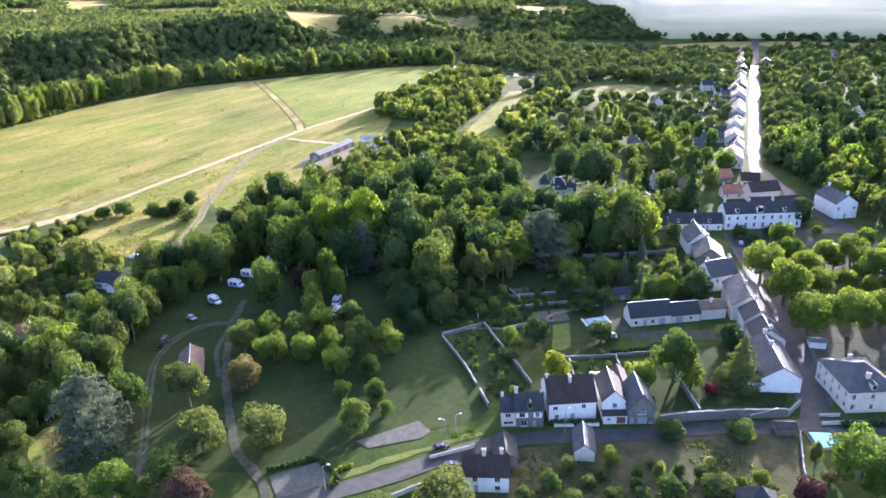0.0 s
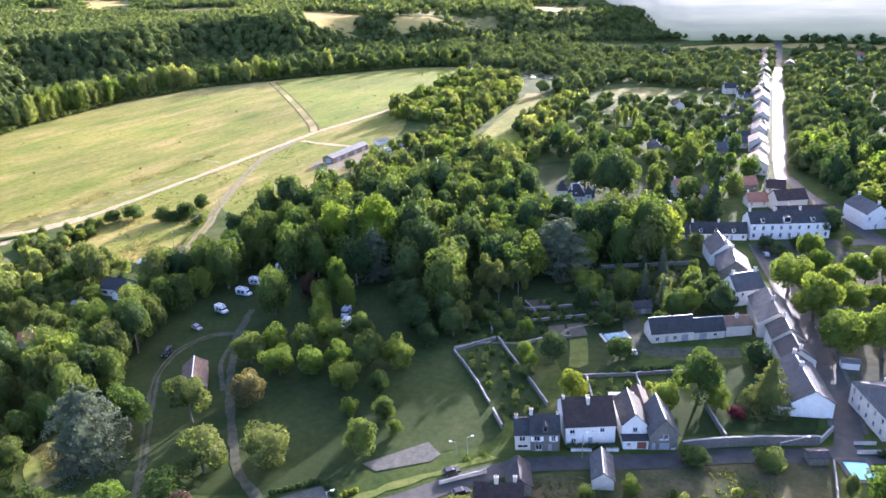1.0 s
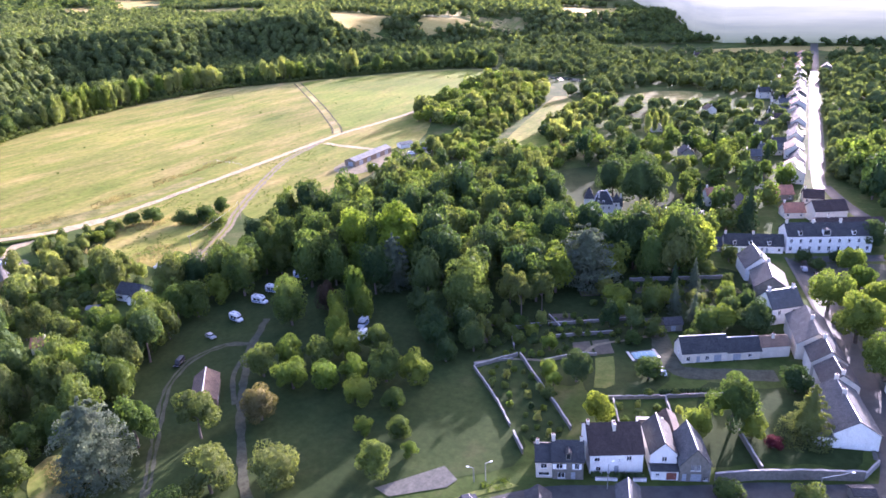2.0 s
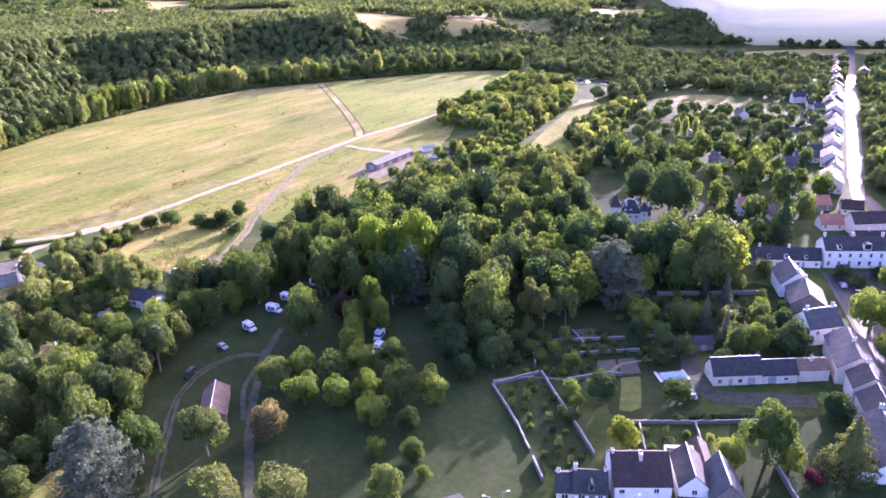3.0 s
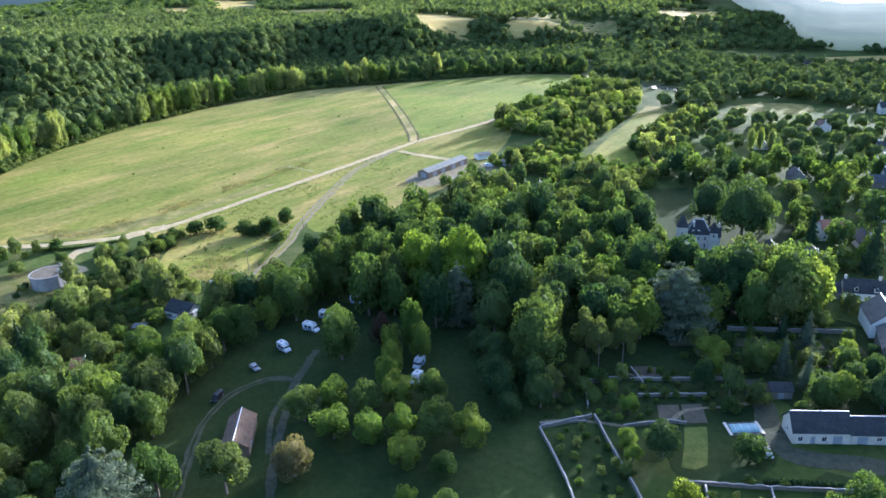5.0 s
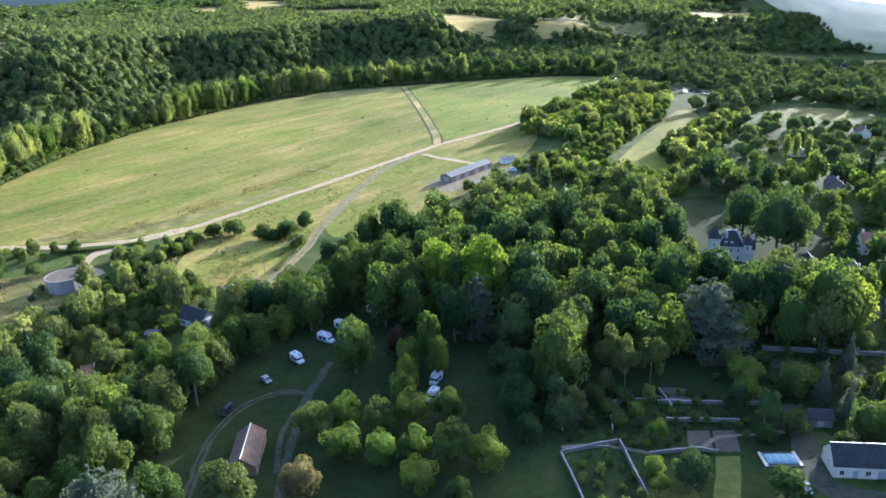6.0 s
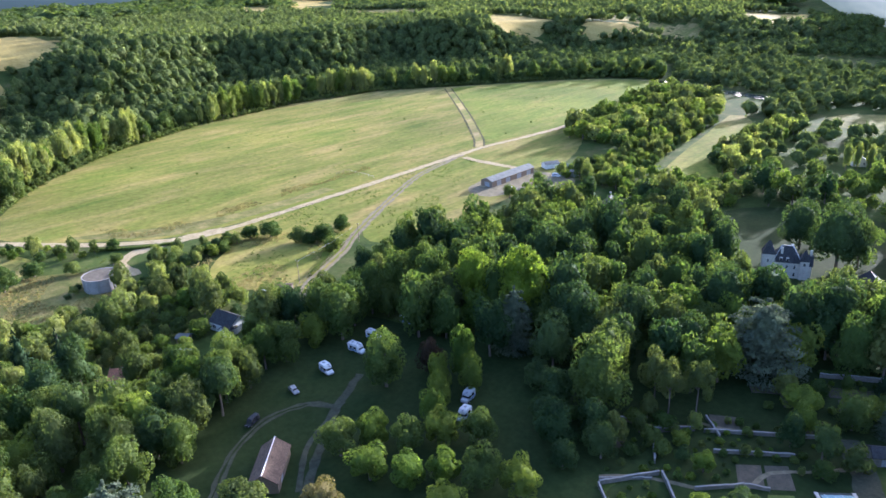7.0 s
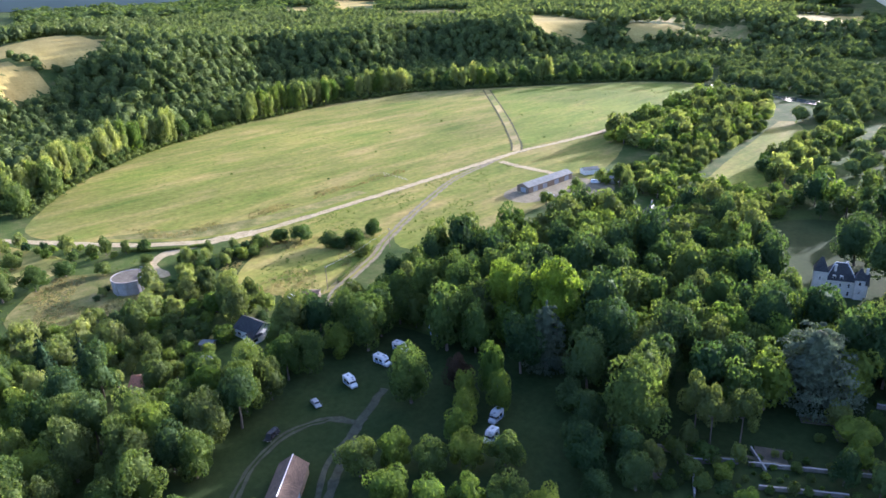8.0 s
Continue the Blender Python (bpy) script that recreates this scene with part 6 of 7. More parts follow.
def profile(bm, pts, y0, y1):
    a, b = [bm.verts.new((x, y0, z)) for x, z in pts], [bm.verts.new((x, y1, z)) for x, z in pts]
    n = len(pts)
    bm.faces.new(a)
    bm.faces.new(b[::-1])
    for k in range(n):
        bm.faces.new((a[k], b[k], b[(k + 1) % n], a[(k + 1) % n]))
    bmesh.ops.recalc_face_normals(bm, faces=bm.faces[:])
    bmesh.ops.bevel(bm, geom=bm.edges[:], offset=0.06, segments=2, affect="EDGES")
    return bm


def motorhome(x, y, yaw, label, L=6.6, paint=VAN_WHITE):
    top = empty("motorhome", pose(x, y, 0.1, 0, 0, yaw), label, "motorhome", "vehicles on the camping ground")
    FOOTPRINTS.append((x, y, 4))
    w = 2.3
    part("body", (profile(bmesh.new(), [(0, 0.45), (0, 2.85), (L - 1.6, 2.95), (L - 1.0, 2.5), (L - 0.75, 2.0), (L - 0.9, 0.45)], 0, w), paint), top)
    cab = part("cab", (profile(bmesh.new(), [(L - 1.7, 0.4), (L - 1.7, 1.95), (L - 0.85, 1.95), (L - 0.35, 1.25), (L + 0.35, 1.05), (L + 0.45, 0.45)], 0.12, w - 0.12), paint), top)
    part("windscreen", (boxes((L - 0.75, 0.25, 1.3, L - 0.45, w - 0.25, 1.85)), GLASS), cab)
    part("bumper", (boxes((L + 0.3, 0.15, 0.35, L + 0.55, w - 0.15, 0.65), bevel=0.04), GREY_PAINT), cab)
    for u in (0.9, 2.6):
        for yy in (-0.02, w - 0.02):
            part("window", (boxes((u, yy, 1.35, u + 1.3, yy + 0.04, 2.2)), GLASS), top)
    part("rear_window", (boxes((-0.02, 0.5, 1.5, 0.03, w - 0.5, 2.1)), GLASS), top)
    for u, v in ((1.0, 0.8), (3.0, 1.1), (4.1, 0.8)):
        part("roof_hatch", (boxes((u, v, 2.9, u + 0.7, v + 0.6, 3.05), bevel=0.03), GREY_PAINT), top)
    for y0 in (-0.015, w + 0.004):
        part("stripe", (boxes((0.2, y0, 0.7, L - 1.2, y0 + 0.011, 1.2)), BLUE_PAINT), top, "blue side stripe")
    wheels(top, (1.3, L - 0.6), w)


def car(x, y, yaw, label, paint, L=4.2, group="", category="car", van=False):
    top = empty(category.replace(" ", "_"), pose(x, y, 0.14, 0, 0, yaw), label, category, group)
    w = 1.75
    h = 1.95 if van else 1.45
    part("body", (profile(bmesh.new(), [(0, 0.3), (0, 0.9), (L, 0.8), (L, 0.3)], 0, w), paint), top)
    pts = [(0.1, 0.85), (0.2, h), (L * 0.72, h), (L * 0.86, 0.85)] if van else [(0.25, 0.85), (0.75, h), (L * 0.6, h), (L * 0.78, 0.85)]
    cab = part("cabin", (profile(bmesh.new(), pts, 0.1, w - 0.1), paint), top)
    for yy in (0.07, w - 0.11):
        part("side_window", (boxes((L * 0.22, yy, h - 0.5, L * 0.6, yy + 0.04, h - 0.12)), GLASS), cab)
    part("windscreen", (boxes((L * 0.66, 0.2, 0.98, L * 0.74, w - 0.2, h - 0.12)), GLASS), cab)
    for yy in (0.12, w - 0.42):
        part("headlight", (boxes((L - 0.05, yy, 0.55, L + 0.02, yy + 0.3, 0.72)), WHITE_PAINT), top)
    wheels(top, (0.8, L - 0.8), w, 0.31)


motorhome(-182.0, 183.2, 4, "white motorhome with roof hatches parked in camping grass", 5.4)
motorhome(-183.5, 192.3, 6, "small white camper van parked behind a tree", 5.2)
motorhome(-182.3, 207.0, 4, "white motorhome parked under trees", 6.0)
motorhome(-179.6, 169.6, -8, "pale green-white camper van parked beside a lane", 4.5)
car(-178.5, 157.2, -12, "grey estate car parked beside a lane", CAR_GREY)
car(-174.2, 143.0, -70, "dark van parked under trees", CAR_DARK, 4.8, category="van", van=True)
motorhome(-135.6, 187.4, -80, "white caravan among small trees", 4.2, VAN_OFF)
motorhome(-131, 180.2, -80, "white caravan among small trees", 4.2, VAN_OFF)
for x, y, a, p in [(-1, 284, 104, CAR_DARK), (-5.5, 288, 104, CAR_GREY), (30, 300, 15, CAR_GREY), (33, 301, 15, CAR_DARK), (25, 297, 15, VAN_WHITE), (44, 216, 25, CAR_DARK), (47, 217.5, 25, CAR_RED), (50, 219, 25, CAR_GREY), (-66, 124.5, 45, CAR_DARK), (-61, 119, 45, CAR_DARK), (31, 143, 30, CAR_DARK)]:
    car(x, y, a, "parked car beside the village street", p, group="parked cars")
car(-36.5, 196.0, 120, "small white car in a farmyard", VAN_WHITE)
car(-243, 352, 70, "white pickup beside a farm shed", VAN_WHITE, 4.8, category="van", van=True)
car(-240, 388, 20, "white van beside a farm shed", VAN_WHITE, 4.8, category="van", van=True)


def dome_tent(x, y, r):
    """A small white dome shelter with an entrance hood."""
    top = empty("dome_tent", pose(x, y, 0.05, 0, 0, -30), "small white dome shelter in rough grass", "tent")
    bm = bmesh.new()
    bmesh.ops.create_uvsphere(bm, u_segments=12, v_segments=8, radius=r)
    bmesh.ops.delete(bm, geom=[v for v in bm.verts if v.co.z < -0.05], context="VERTS")
    part("canopy", (bm, VAN_WHITE), top)
    hb = bmesh.new()
    tube(hb, (0, -r * 0.6, 0.45), (0, -r * 1.25, 0.45), 0.62, 0.62, 10)
    part("entrance", (hb, WHITE_PAINT), top)


dome_tent(-242, 193, 1.9)


# ---- poles and lamps ----
def street_lamp(x, y, h, yaw, label="tall grey street lamp with one arm", arm=(1.2, 0.2)):
    top = empty("street_lamp", pose(x, y, 0, 0, 0, yaw), label, "street lamp")
    bm = bmesh.new()
    tube(bm, (0, 0, 0), (0, 0, h), 0.11, 0.07, 8)
    part("pole", (bm, CONCRETE), top)
    ab = bmesh.new()
    tube(ab, (0, 0, h - 0.1), (arm[0], 0, h + arm[1]), 0.06, 0.05, 6)
    part("arm", (ab, STEEL), top)
    part("lamp_head", (boxes((arm[0] - 0.2, -0.17, h + arm[1] - 0.12, arm[0] + 0.5, 0.17, h + arm[1] + 0.1), bevel=0.04), WHITE_PAINT), top)


street_lamp(-38.5, 143.8, 7, 60)
street_lamp(3.5, 162.8, 4.2, 14, "short grey street lamp with a long slanting arm", (5.6, 2.4))
street_lamp(-83.5, 103.0, 7, 40)
street_lamp(-64.5, 134.5, 5, 40)
street_lamp(-66.8, 133.0, 4, 200)


def wire_pole(x, y, h):
    top = empty("utility_pole", pose(x, y, 0), "pale wooden utility pole beside a track", "utility pole")
    bm = bmesh.new()
    tube(bm, (0, 0, 0), (0, 0, h), 0.16, 0.1, 8)
    part("pole", (bm, WOOD), top)
    part("crossarm", (boxes((-0.8, -0.06, h - 0.5, 0.8, 0.06, h - 0.36)), WOOD), top)
    for k in (-0.7, 0, 0.7):
        ib = bmesh.new()
        tube(ib, (k, 0, h - 0.36), (k, 0, h - 0.1), 0.06, 0.04, 6)
        part("insulator", (ib, WHITE_PAINT), top)


wire_pole(-238.2, 207.3, 9.6)
wire_pole(-253, 252, 9)
cb = bmesh.new()
wa, wb_ = Vector((-238.2, 207.3, 9.2)), Vector((-253, 252, 8.6))
for k in range(12):
    p, q = (wa.lerp(wb_, t) - Vector((0, 0, 4.0 * t * (1 - t) * 0.8)) for t in (k / 12, (k + 1) / 12))
    tube(cb, p, q, 0.03, 0.03, 5)
wire = bpy.data.meshes.new("overhead_wire")
cb.to_mesh(wire)
cb.free()
wire.materials.append(STEEL)
tagged(new("overhead_wire", wire), "thin overhead wire between two poles", "cable")


def post_fence(pts, gap, h, rails, label, timber, r=0.07):
    """Posts at even steps along a line, with rails between them."""
    top = empty("fence", pose(0, 0, 0), label, "fence")
    c = spline(pts, gap)
    pb = bmesh.new()
    tube(pb, (0, 0, -0.1), (0, 0, h), r, r * 0.85, 6)
    post = bpy.data.meshes.new("post")
    pb.to_mesh(post)
    pb.free()
    post.materials.append(timber)
    for x, y in c:
        part("post", post, top, m=pose(x, y, 0, rnd.uniform(-3, 3), rnd.uniform(-3, 3), 0))
    for z in rails:
        rb = bmesh.new()
        for (xa, ya), (xb, yb) in zip(c[:-1], c[1:]):
            tube(rb, (xa, ya, z), (xb, yb, z - 0.02), 0.05, 0.05, 4)
        part("rail", (rb, timber), top)


post_fence([(-229.9, 193.1), (-235.2, 203.5), (-240.5, 216.3), (-246.7, 229.5), (-252.8, 240), (-261, 256)], 2.6, 1.5, (0.6, 1.3), "pale wooden fence along a farm track", WOOD, 0.09)
post_fence([(-320, 244), (-315, 271), (-312.8, 308), (-311.5, 349)], 4.0, 1.2, (1.05,), "thin post fence along a gravel road", WOOD, 0.09)
post_fence([(-351, 322), (-350.2, 332.2)], 2.5, 1.4, (0.7, 1.3), "short weathered rail fence in a hay meadow", WOOD, 0.12)
post_fence([(-349, 331), (-338, 331), (-327, 330)], 2.7, 1.2, (1.1,), "low pale rail across a hay meadow", STONE_PALE, 0.12)


# vegetable beds behind the terrace walls
def garden_bed(x, y, yaw, L, W, seed):
    rng = np.random.RandomState(seed)
    top = empty("garden_bed", pose(x, y, 0.06, 0, 0, yaw), "dug vegetable bed with rows of green plants", "garden bed", "vegetable beds")
    part("soil", (boxes((0, 0, 0, L, W, 0.14), bevel=0.05), EARTH), top)
    pts = []
    for r in np.arange(0.5, W - 0.2, 0.9):
        n = int(L * 9)
        pts.append(np.stack([rng.uniform(0.3, L - 0.3, n), r + rng.normal(0, 0.12, n), 0.15 + rng.uniform(0, 0.35, n)], -1))
    p = np.concatenate(pts)
    v = leaf_faces(p, np.tile([0, 0, 1.0], (len(p), 1)), 0.16, rng)
    part("plants", big_mesh("plants", v, np.arange(len(v)), np.full(len(v) // 3, 3), TUFT_GREEN), top, "rows of leafy green plants")


for i, (x, y, a, l, w) in enumerate([(-58, 246, 28, 12, 5), (-44, 253, 28, 10, 5), (-61, 222, 30, 6, 4), (-40, 243, 28, 9, 4), (-75, 236, 30, 8, 4), (-30, 258, 28, 6, 4)]):
    garden_bed(x, y, a, l, w, 50 + i)


# ---- woods, scrub and gardens: many single trees, and far woods as one mass ----
WAYS = [(ROAD_A, 5), (ROAD_B, 6), (TRACK_A, 4.5), (TRACK_B, 6), (LANE_A, 5), (LANE_B, 5), (LANE_C, 4), (VILLAGE_ROAD, 6), (STREET, 7), (MAIN_STREET, 2.5), (CROSS_STREET, 9), ([(-345, 742), (-289, 719), (-215, 692)], 9), ([(-330, 712), (-285, 700), (-220, 672)], 12)]


FOOTPRINTS.extend([(-84, 299, 9), (-62, 202, 4.5), (-58, 205, 4.5), (-55, 194, 4), (-53, 187, 3)])


def scatter(zone, spacing, sizes, choose, seed, fine=1, limit=400, category="tree"):
    """Trees strewn over a zone of the plan, no closer than spacing; choose(rng) gives name, kind, leaf and label."""
    rng, nr = random.Random(seed), np.random.RandomState(seed)
    p = np.array(zone, float)
    lo, hi = p.min(0), p.max(0)
    m = int((hi - lo).prod() / spacing ** 2 * 6)
    x, y, w = nr.uniform(lo[0], hi[0], m), nr.uniform(lo[1], hi[1], m), nr.uniform(*sizes, m)
    ok = inside(x, y, zone)
    for line, d in WAYS:
        ok &= near_line(x, y, line) > d + w * 0.18
    for a, b, d in FOOTPRINTS:
        ok &= (x - a) ** 2 + (y - b) ** 2 > (d + w * 0.35) ** 2
    x, y, w = x[ok], y[ok], w[ok]
    near = [q for q in PLACED if lo[0] - 20 < q[0] < hi[0] + 20 and lo[1] - 20 < q[1] < hi[1] + 20]
    px_, py_, pr = (np.array([q[k] for q in near] + [1e6]) for k in range(3))
    n = 0
    for i in range(len(x)):
        if n >= limit or ((x[i] - px_) ** 2 + (y[i] - py_) ** 2 < (spacing * 0.5 + np.minimum(pr, 6) * 0.55) ** 2).any():
            continue
        name, kind, leaf, ratio, label = choose(rng)
        tree(name, kind, leaf, round(float(x[i]), 1), round(float(y[i]), 1), w[i] * ratio * rng.uniform(0.88, 1.15), w[i], label, "bush" if kind == "bush" else category, fine=fine)
        px_, py_, pr = np.append(px_, x[i]), np.append(py_, y[i]), np.append(pr, w[i] / 2)
        n += 1


def wood_mix(rng):
    k = rng.random()
    if k < 0.45:
        return "oak_tree", "round", LEAF, 1.5, "full green broadleaf tree in a dense wood"
    if k < 0.7:
        return "hornbeam_tree", "tall", LEAF_DARK, 1.65, "dark green broadleaf tree in a dense wood"
    if k < 0.85:
        return "ash_tree", "tall", LEAF_OLIVE, 1.55, "olive-green ash in a dense wood"
    return "maple_tree", "round", LEAF_LIGHT, 1.25, "bright green maple in a dense wood"


def scrub_mix(rng):
    k = rng.random()
    if k < 0.3:
        return "shrub", "bush", LEAF, 0.85, "rounded green shrub in rough grass"
    if k < 0.55:
        return "shrub", "bush", LEAF_LIGHT, 0.9, "bright green shrub in rough grass"
    if k < 0.8:
        return "willow_tree", "round", LEAF_POPLAR, 1.3, "pale green willow in rough grass"
    if k < 0.9:
        return "birch_tree", "tall", LEAF_OLIVE, 1.6, "slim olive-green birch in rough grass"
    return "thorn_bush", "bush", LEAF_DARK, 0.9, "dark green thorn bush in rough grass"


def copse_mix(rng):
    k = rng.random()
    if k < 0.35:
        return "maple_tree", "round", LEAF_LIGHT, 1.0, "bright green rounded tree in a copse"
    if k < 0.6:
        return "willow_tree", "round", LEAF_POPLAR, 0.95, "pale green rounded willow in a copse"
    if k < 0.8:
        return "oak_tree", "round", LEAF, 1.0, "green rounded tree in a copse"
    return "ash_tree", "tall", LEAF_OLIVE, 1.1, "olive-green tree in a copse"


def garden_mix(rng):
    k = rng.random()
    if k < 0.3:
        return "garden_tree", "round", LEAF, 1.2, "green garden tree among houses"
    if k < 0.5:
        return "garden_tree", "round", LEAF_LIGHT, 1.1, "bright green garden tree among houses"
    if k < 0.7:
        return "garden_tree", "tall", LEAF_DARK, 1.5, "dark green garden tree among houses"
    if k < 0.8:
        return "garden_conifer", "spruce", LEAF_NEEDLE, 1.9, "dark pointed garden conifer among houses"
    if k < 0.9:
        return "garden_tree", "round", LEAF_OLIVE, 1.1, "olive-green garden tree among houses"
    return "garden_shrub", "bush", LEAF, 0.8, "rounded green garden shrub among houses"


WOOD_WEST = [(-255, 60), (-165, 66), (-163, 80), (-170, 96), (-165, 112), (-178, 128), (-184, 142), (-188, 160), (-194, 186), (-198, 212), (-222, 200), (-214, 176), (-206, 150), (-216, 128), (-240, 112), (-262, 90)]
SCRUB_WEST = [(-284, 104), (-250, 98), (-216, 128), (-208, 150), (-214, 172), (-232, 194), (-246, 184), (-268, 184), (-290, 178), (-291, 166), (-286, 150), (-279, 132)]
WOOD_MAIN = [(-190, 203), (-212, 206), (-219, 230), (-220, 258), (-210, 282), (-203, 315), (-196, 344), (-178, 356), (-160, 362), (-146, 358), (-140, 338), (-112, 326), (-106, 300), (-84, 296), (-60, 290), (-44, 282), (-48, 262), (-64, 262), (-86, 224), (-108, 222), (-130, 224), (-152, 214), (-164, 202), (-176, 198)]
COPSE_NORTH = [(-306, 505), (-312, 560), (-312, 610), (-322, 680), (-300, 690), (-262, 672), (-226, 612), (-228, 552), (-218, 500), (-218, 464), (-247, 470), (-285, 476)]
HEDGE_NORTH = [(-240, 395), (-232, 440), (-220, 500), (-226, 575), (-219, 575), (-211, 500), (-204, 440), (-200, 400), (-212, 380)]
GARDENS = [(-62, 200), (-70, 240), (-60, 285), (-48, 292), (-22, 296), (-20, 262), (-12, 240), (-24, 222), (-44, 214)]
VILLAGE_WEST = [(-140, 392), (-142, 440), (-120, 470), (-24, 470), (-20, 420), (-30, 310), (-60, 296), (-70, 395), (-110, 400)]
VILLAGE_EAST = [(48, 320), (24, 360), (4, 430), (2, 470), (190, 470), (200, 420), (120, 300), (70, 260), (62, 300)]
SLOPE = [(-48, 112), (-30, 128), (-10, 145), (0, 148), (14, 140), (14, 110), (-20, 95), (-44, 100)]
scatter(WOOD_WEST, 7.0, (7, 11.5), wood_mix, 1, fine=2)
scatter(WOOD_MAIN, 8.2, (9, 14), wood_mix, 2)
scatter(SCRUB_WEST, 6.8, (4, 9.5), scrub_mix, 3, fine=1)
scatter([(-300, 176), (-312, 186), (-306, 200), (-300, 220), (-292, 214), (-290, 190), (-292, 180)], 5.5, (3.5, 6.5), scrub_mix, 33, fine=1)
scatter([(-415, 128), (-372, 152), (-345, 172), (-335, 186), (-340, 166), (-345, 156), (-380, 134), (-410, 115)], 7.0, (3, 6.5), scrub_mix, 34, fine=0)
scatter(GARDENS, 9.5, (3.5, 7), garden_mix, 4)
scatter(SLOPE, 5.5, (1.2, 4.2), scrub_mix, 5)
scatter([(-182, 473), (-182, 600), (-165, 600), (-158, 490), (-148, 445), (-165, 440)], 7.5, (5, 10), scrub_mix, 35, fine=0)
scatter([(-206, 398), (-190, 372), (-160, 366), (-138, 392), (-140, 430), (-168, 420), (-192, 414)], 7.0, (5, 9.5), copse_mix, 36, fine=0)
scatter(HEDGE_NORTH, 6.5, (5, 8), scrub_mix, 6)
scatter(COPSE_NORTH, 11, (6.5, 14.5), copse_mix, 7, fine=0)
scatter(VILLAGE_WEST, 13.0, (6, 12), garden_mix, 8, fine=0)
scatter(VILLAGE_EAST, 12.0, (8, 14), garden_mix, 9, fine=0)


def woods(name, zone, spacing, sizes, ratio, material, label, seed, leaves, size, holes=(), lift=0.0, sub=1, kind="lumpy"):
    """Far woodland in one mesh: every tree still has its own uneven crown."""
    rng = np.random.RandomState(seed)
    p = np.array(zone, float)
    xs, ys = np.arange(p[:, 0].min(), p[:, 0].max(), spacing), np.arange(p[:, 1].min(), p[:, 1].max(), spacing * 0.87)
    gx_, gy_ = np.meshgrid(xs, ys)
    gx_[1::2] += spacing / 2
    x = gx_.ravel() + rng.uniform(-0.4, 0.4, gx_.size) * spacing
    y = gy_.ravel() + rng.uniform(-0.4, 0.4, gx_.size) * spacing
    ok = inside(x, y, zone)
    for h in holes:
        ok &= ~inside(x, y, h)
    for w, d in WAYS:
        ok &= near_line(x, y, w) > d + 4
    x, y = x[ok], y[ok]
    z = height(x, y)
    base = [crown_arrays(kind, 900 + s, leaves, size, sub, 0.4) for s in range(6)]
    base = [((c_ - (0, 0, 0.51)) / 0.9 + (0, 0, 0.51), f, lv) for c_, f, lv in base]
    V, Lp, S, off = [], [], [], 0
    for i in range(len(x)):
        core, f, lv = base[rng.randint(6)]
        w = rng.uniform(*sizes)
        h = w * ratio * rng.uniform(0.85, 1.2)
        a = rng.uniform(0, 6.28)
        c_, s_ = math.cos(a), math.sin(a)
        v = np.concatenate([core, lv])
        V.append(np.stack([(v[:, 0] * c_ - v[:, 1] * s_) * w + x[i], (v[:, 0] * s_ + v[:, 1] * c_) * w + y[i], v[:, 2] * h + z[i] - h * 0.12], -1))
        Lp.append(np.concatenate([f.ravel() + off, off + len(core) + np.arange(len(lv))]))
        S.append(np.concatenate([np.full(len(f), 3), np.full(len(lv) // 3, 3)]))
        off += len(v)
    me = big_mesh(name, np.concatenate(V), np.concatenate(Lp), np.concatenate(S), material)
    me.polygons.foreach_set("use_smooth", [True] * len(me.polygons))
    ob = new(name, me)
    return tagged(ob, label, "woods", kind="stuff")


FIELD_A = [(-690, 195), (-698, 242), (-720, 268), (-742, 300), (-768, 336), (-826, 362), (-905, 335), (-872, 245), (-765, 185)]
FAR_HOLES = [f[0] for f in FAR_FIELDS]
SLOPE_WEST = [(-480, 60), (-480, 130), (-520, 195), (-552, 240), (-592, 300), (-612, 350), (-634, 420), (-642, 500), (-622, 572), (-556, 652), (-470, 745), (-400, 790), (-360, 800), (-420, 850), (-520, 900), (-700, 760), (-800, 560), (-790, 400), (-700, 240), (-620, 60)]
PLATEAU = [(-620, 60), (-700, 240), (-790, 400), (-800, 560), (-700, 760), (-520, 900), (-430, 850), (-300, 1010), (-290, 1120), (-430, 1420), (-800, 1400), (-1500, 1250), (-1500, 300), (-1000, 60)]
woods("woods", SLOPE_WEST, 10.5, (11, 18), 1.12, LEAF_SLOPE, "dense green oak woods on a hillside", 21, 90, 0.058, holes=(FIELD_A,), sub=2)
BELT = [(-445, 155), (-500, 205), (-545, 270), (-580, 350), (-598, 470), (-580, 565), (-530, 625), (-470, 697), (-410, 745), (-350, 752), (-352, 775), (-420, 765), (-490, 705), (-550, 640), (-600, 575), (-622, 470), (-602, 340), (-566, 262), (-520, 195), (-460, 140)]
woods("hedgerow", BELT, 7.5, (6.5, 11), 1.15, LEAF_BELT, "continuous belt of green trees along the edge of a meadow", 31, 240, 0.05, sub=2)
woods("hedgerow", [(-436, 160), (-492, 206), (-538, 274), (-572, 355), (-587, 470), (-569, 563), (-520, 622), (-460, 695), (-407, 741), (-410, 746), (-470, 700), (-530, 630), (-580, 568), (-596, 470), (-580, 348), (-545, 268), (-500, 200), (-442, 152)], 4.0, (3, 7), 0.75, LEAF_BELT, "low shrubs along the edge of a meadow", 32, 70, 0.09)
woods("street_trees", [(-1, 400), (18, 400), (12, 560), (2, 760), (-22, 760), (-12, 560)], 9.0, (8, 13), 1.0, LEAF_FAR, "green trees close beside the main street", 33, 260, 0.045, sub=2)
woods("woods", [(-800, 262), (-752, 287), (-745, 282), (-742, 276), (-792, 253)], 11, (8, 12), 0.9, LEAF_SLOPE, "dark trees of a hedge between two fields", 34, 200, 0.05, sub=2)
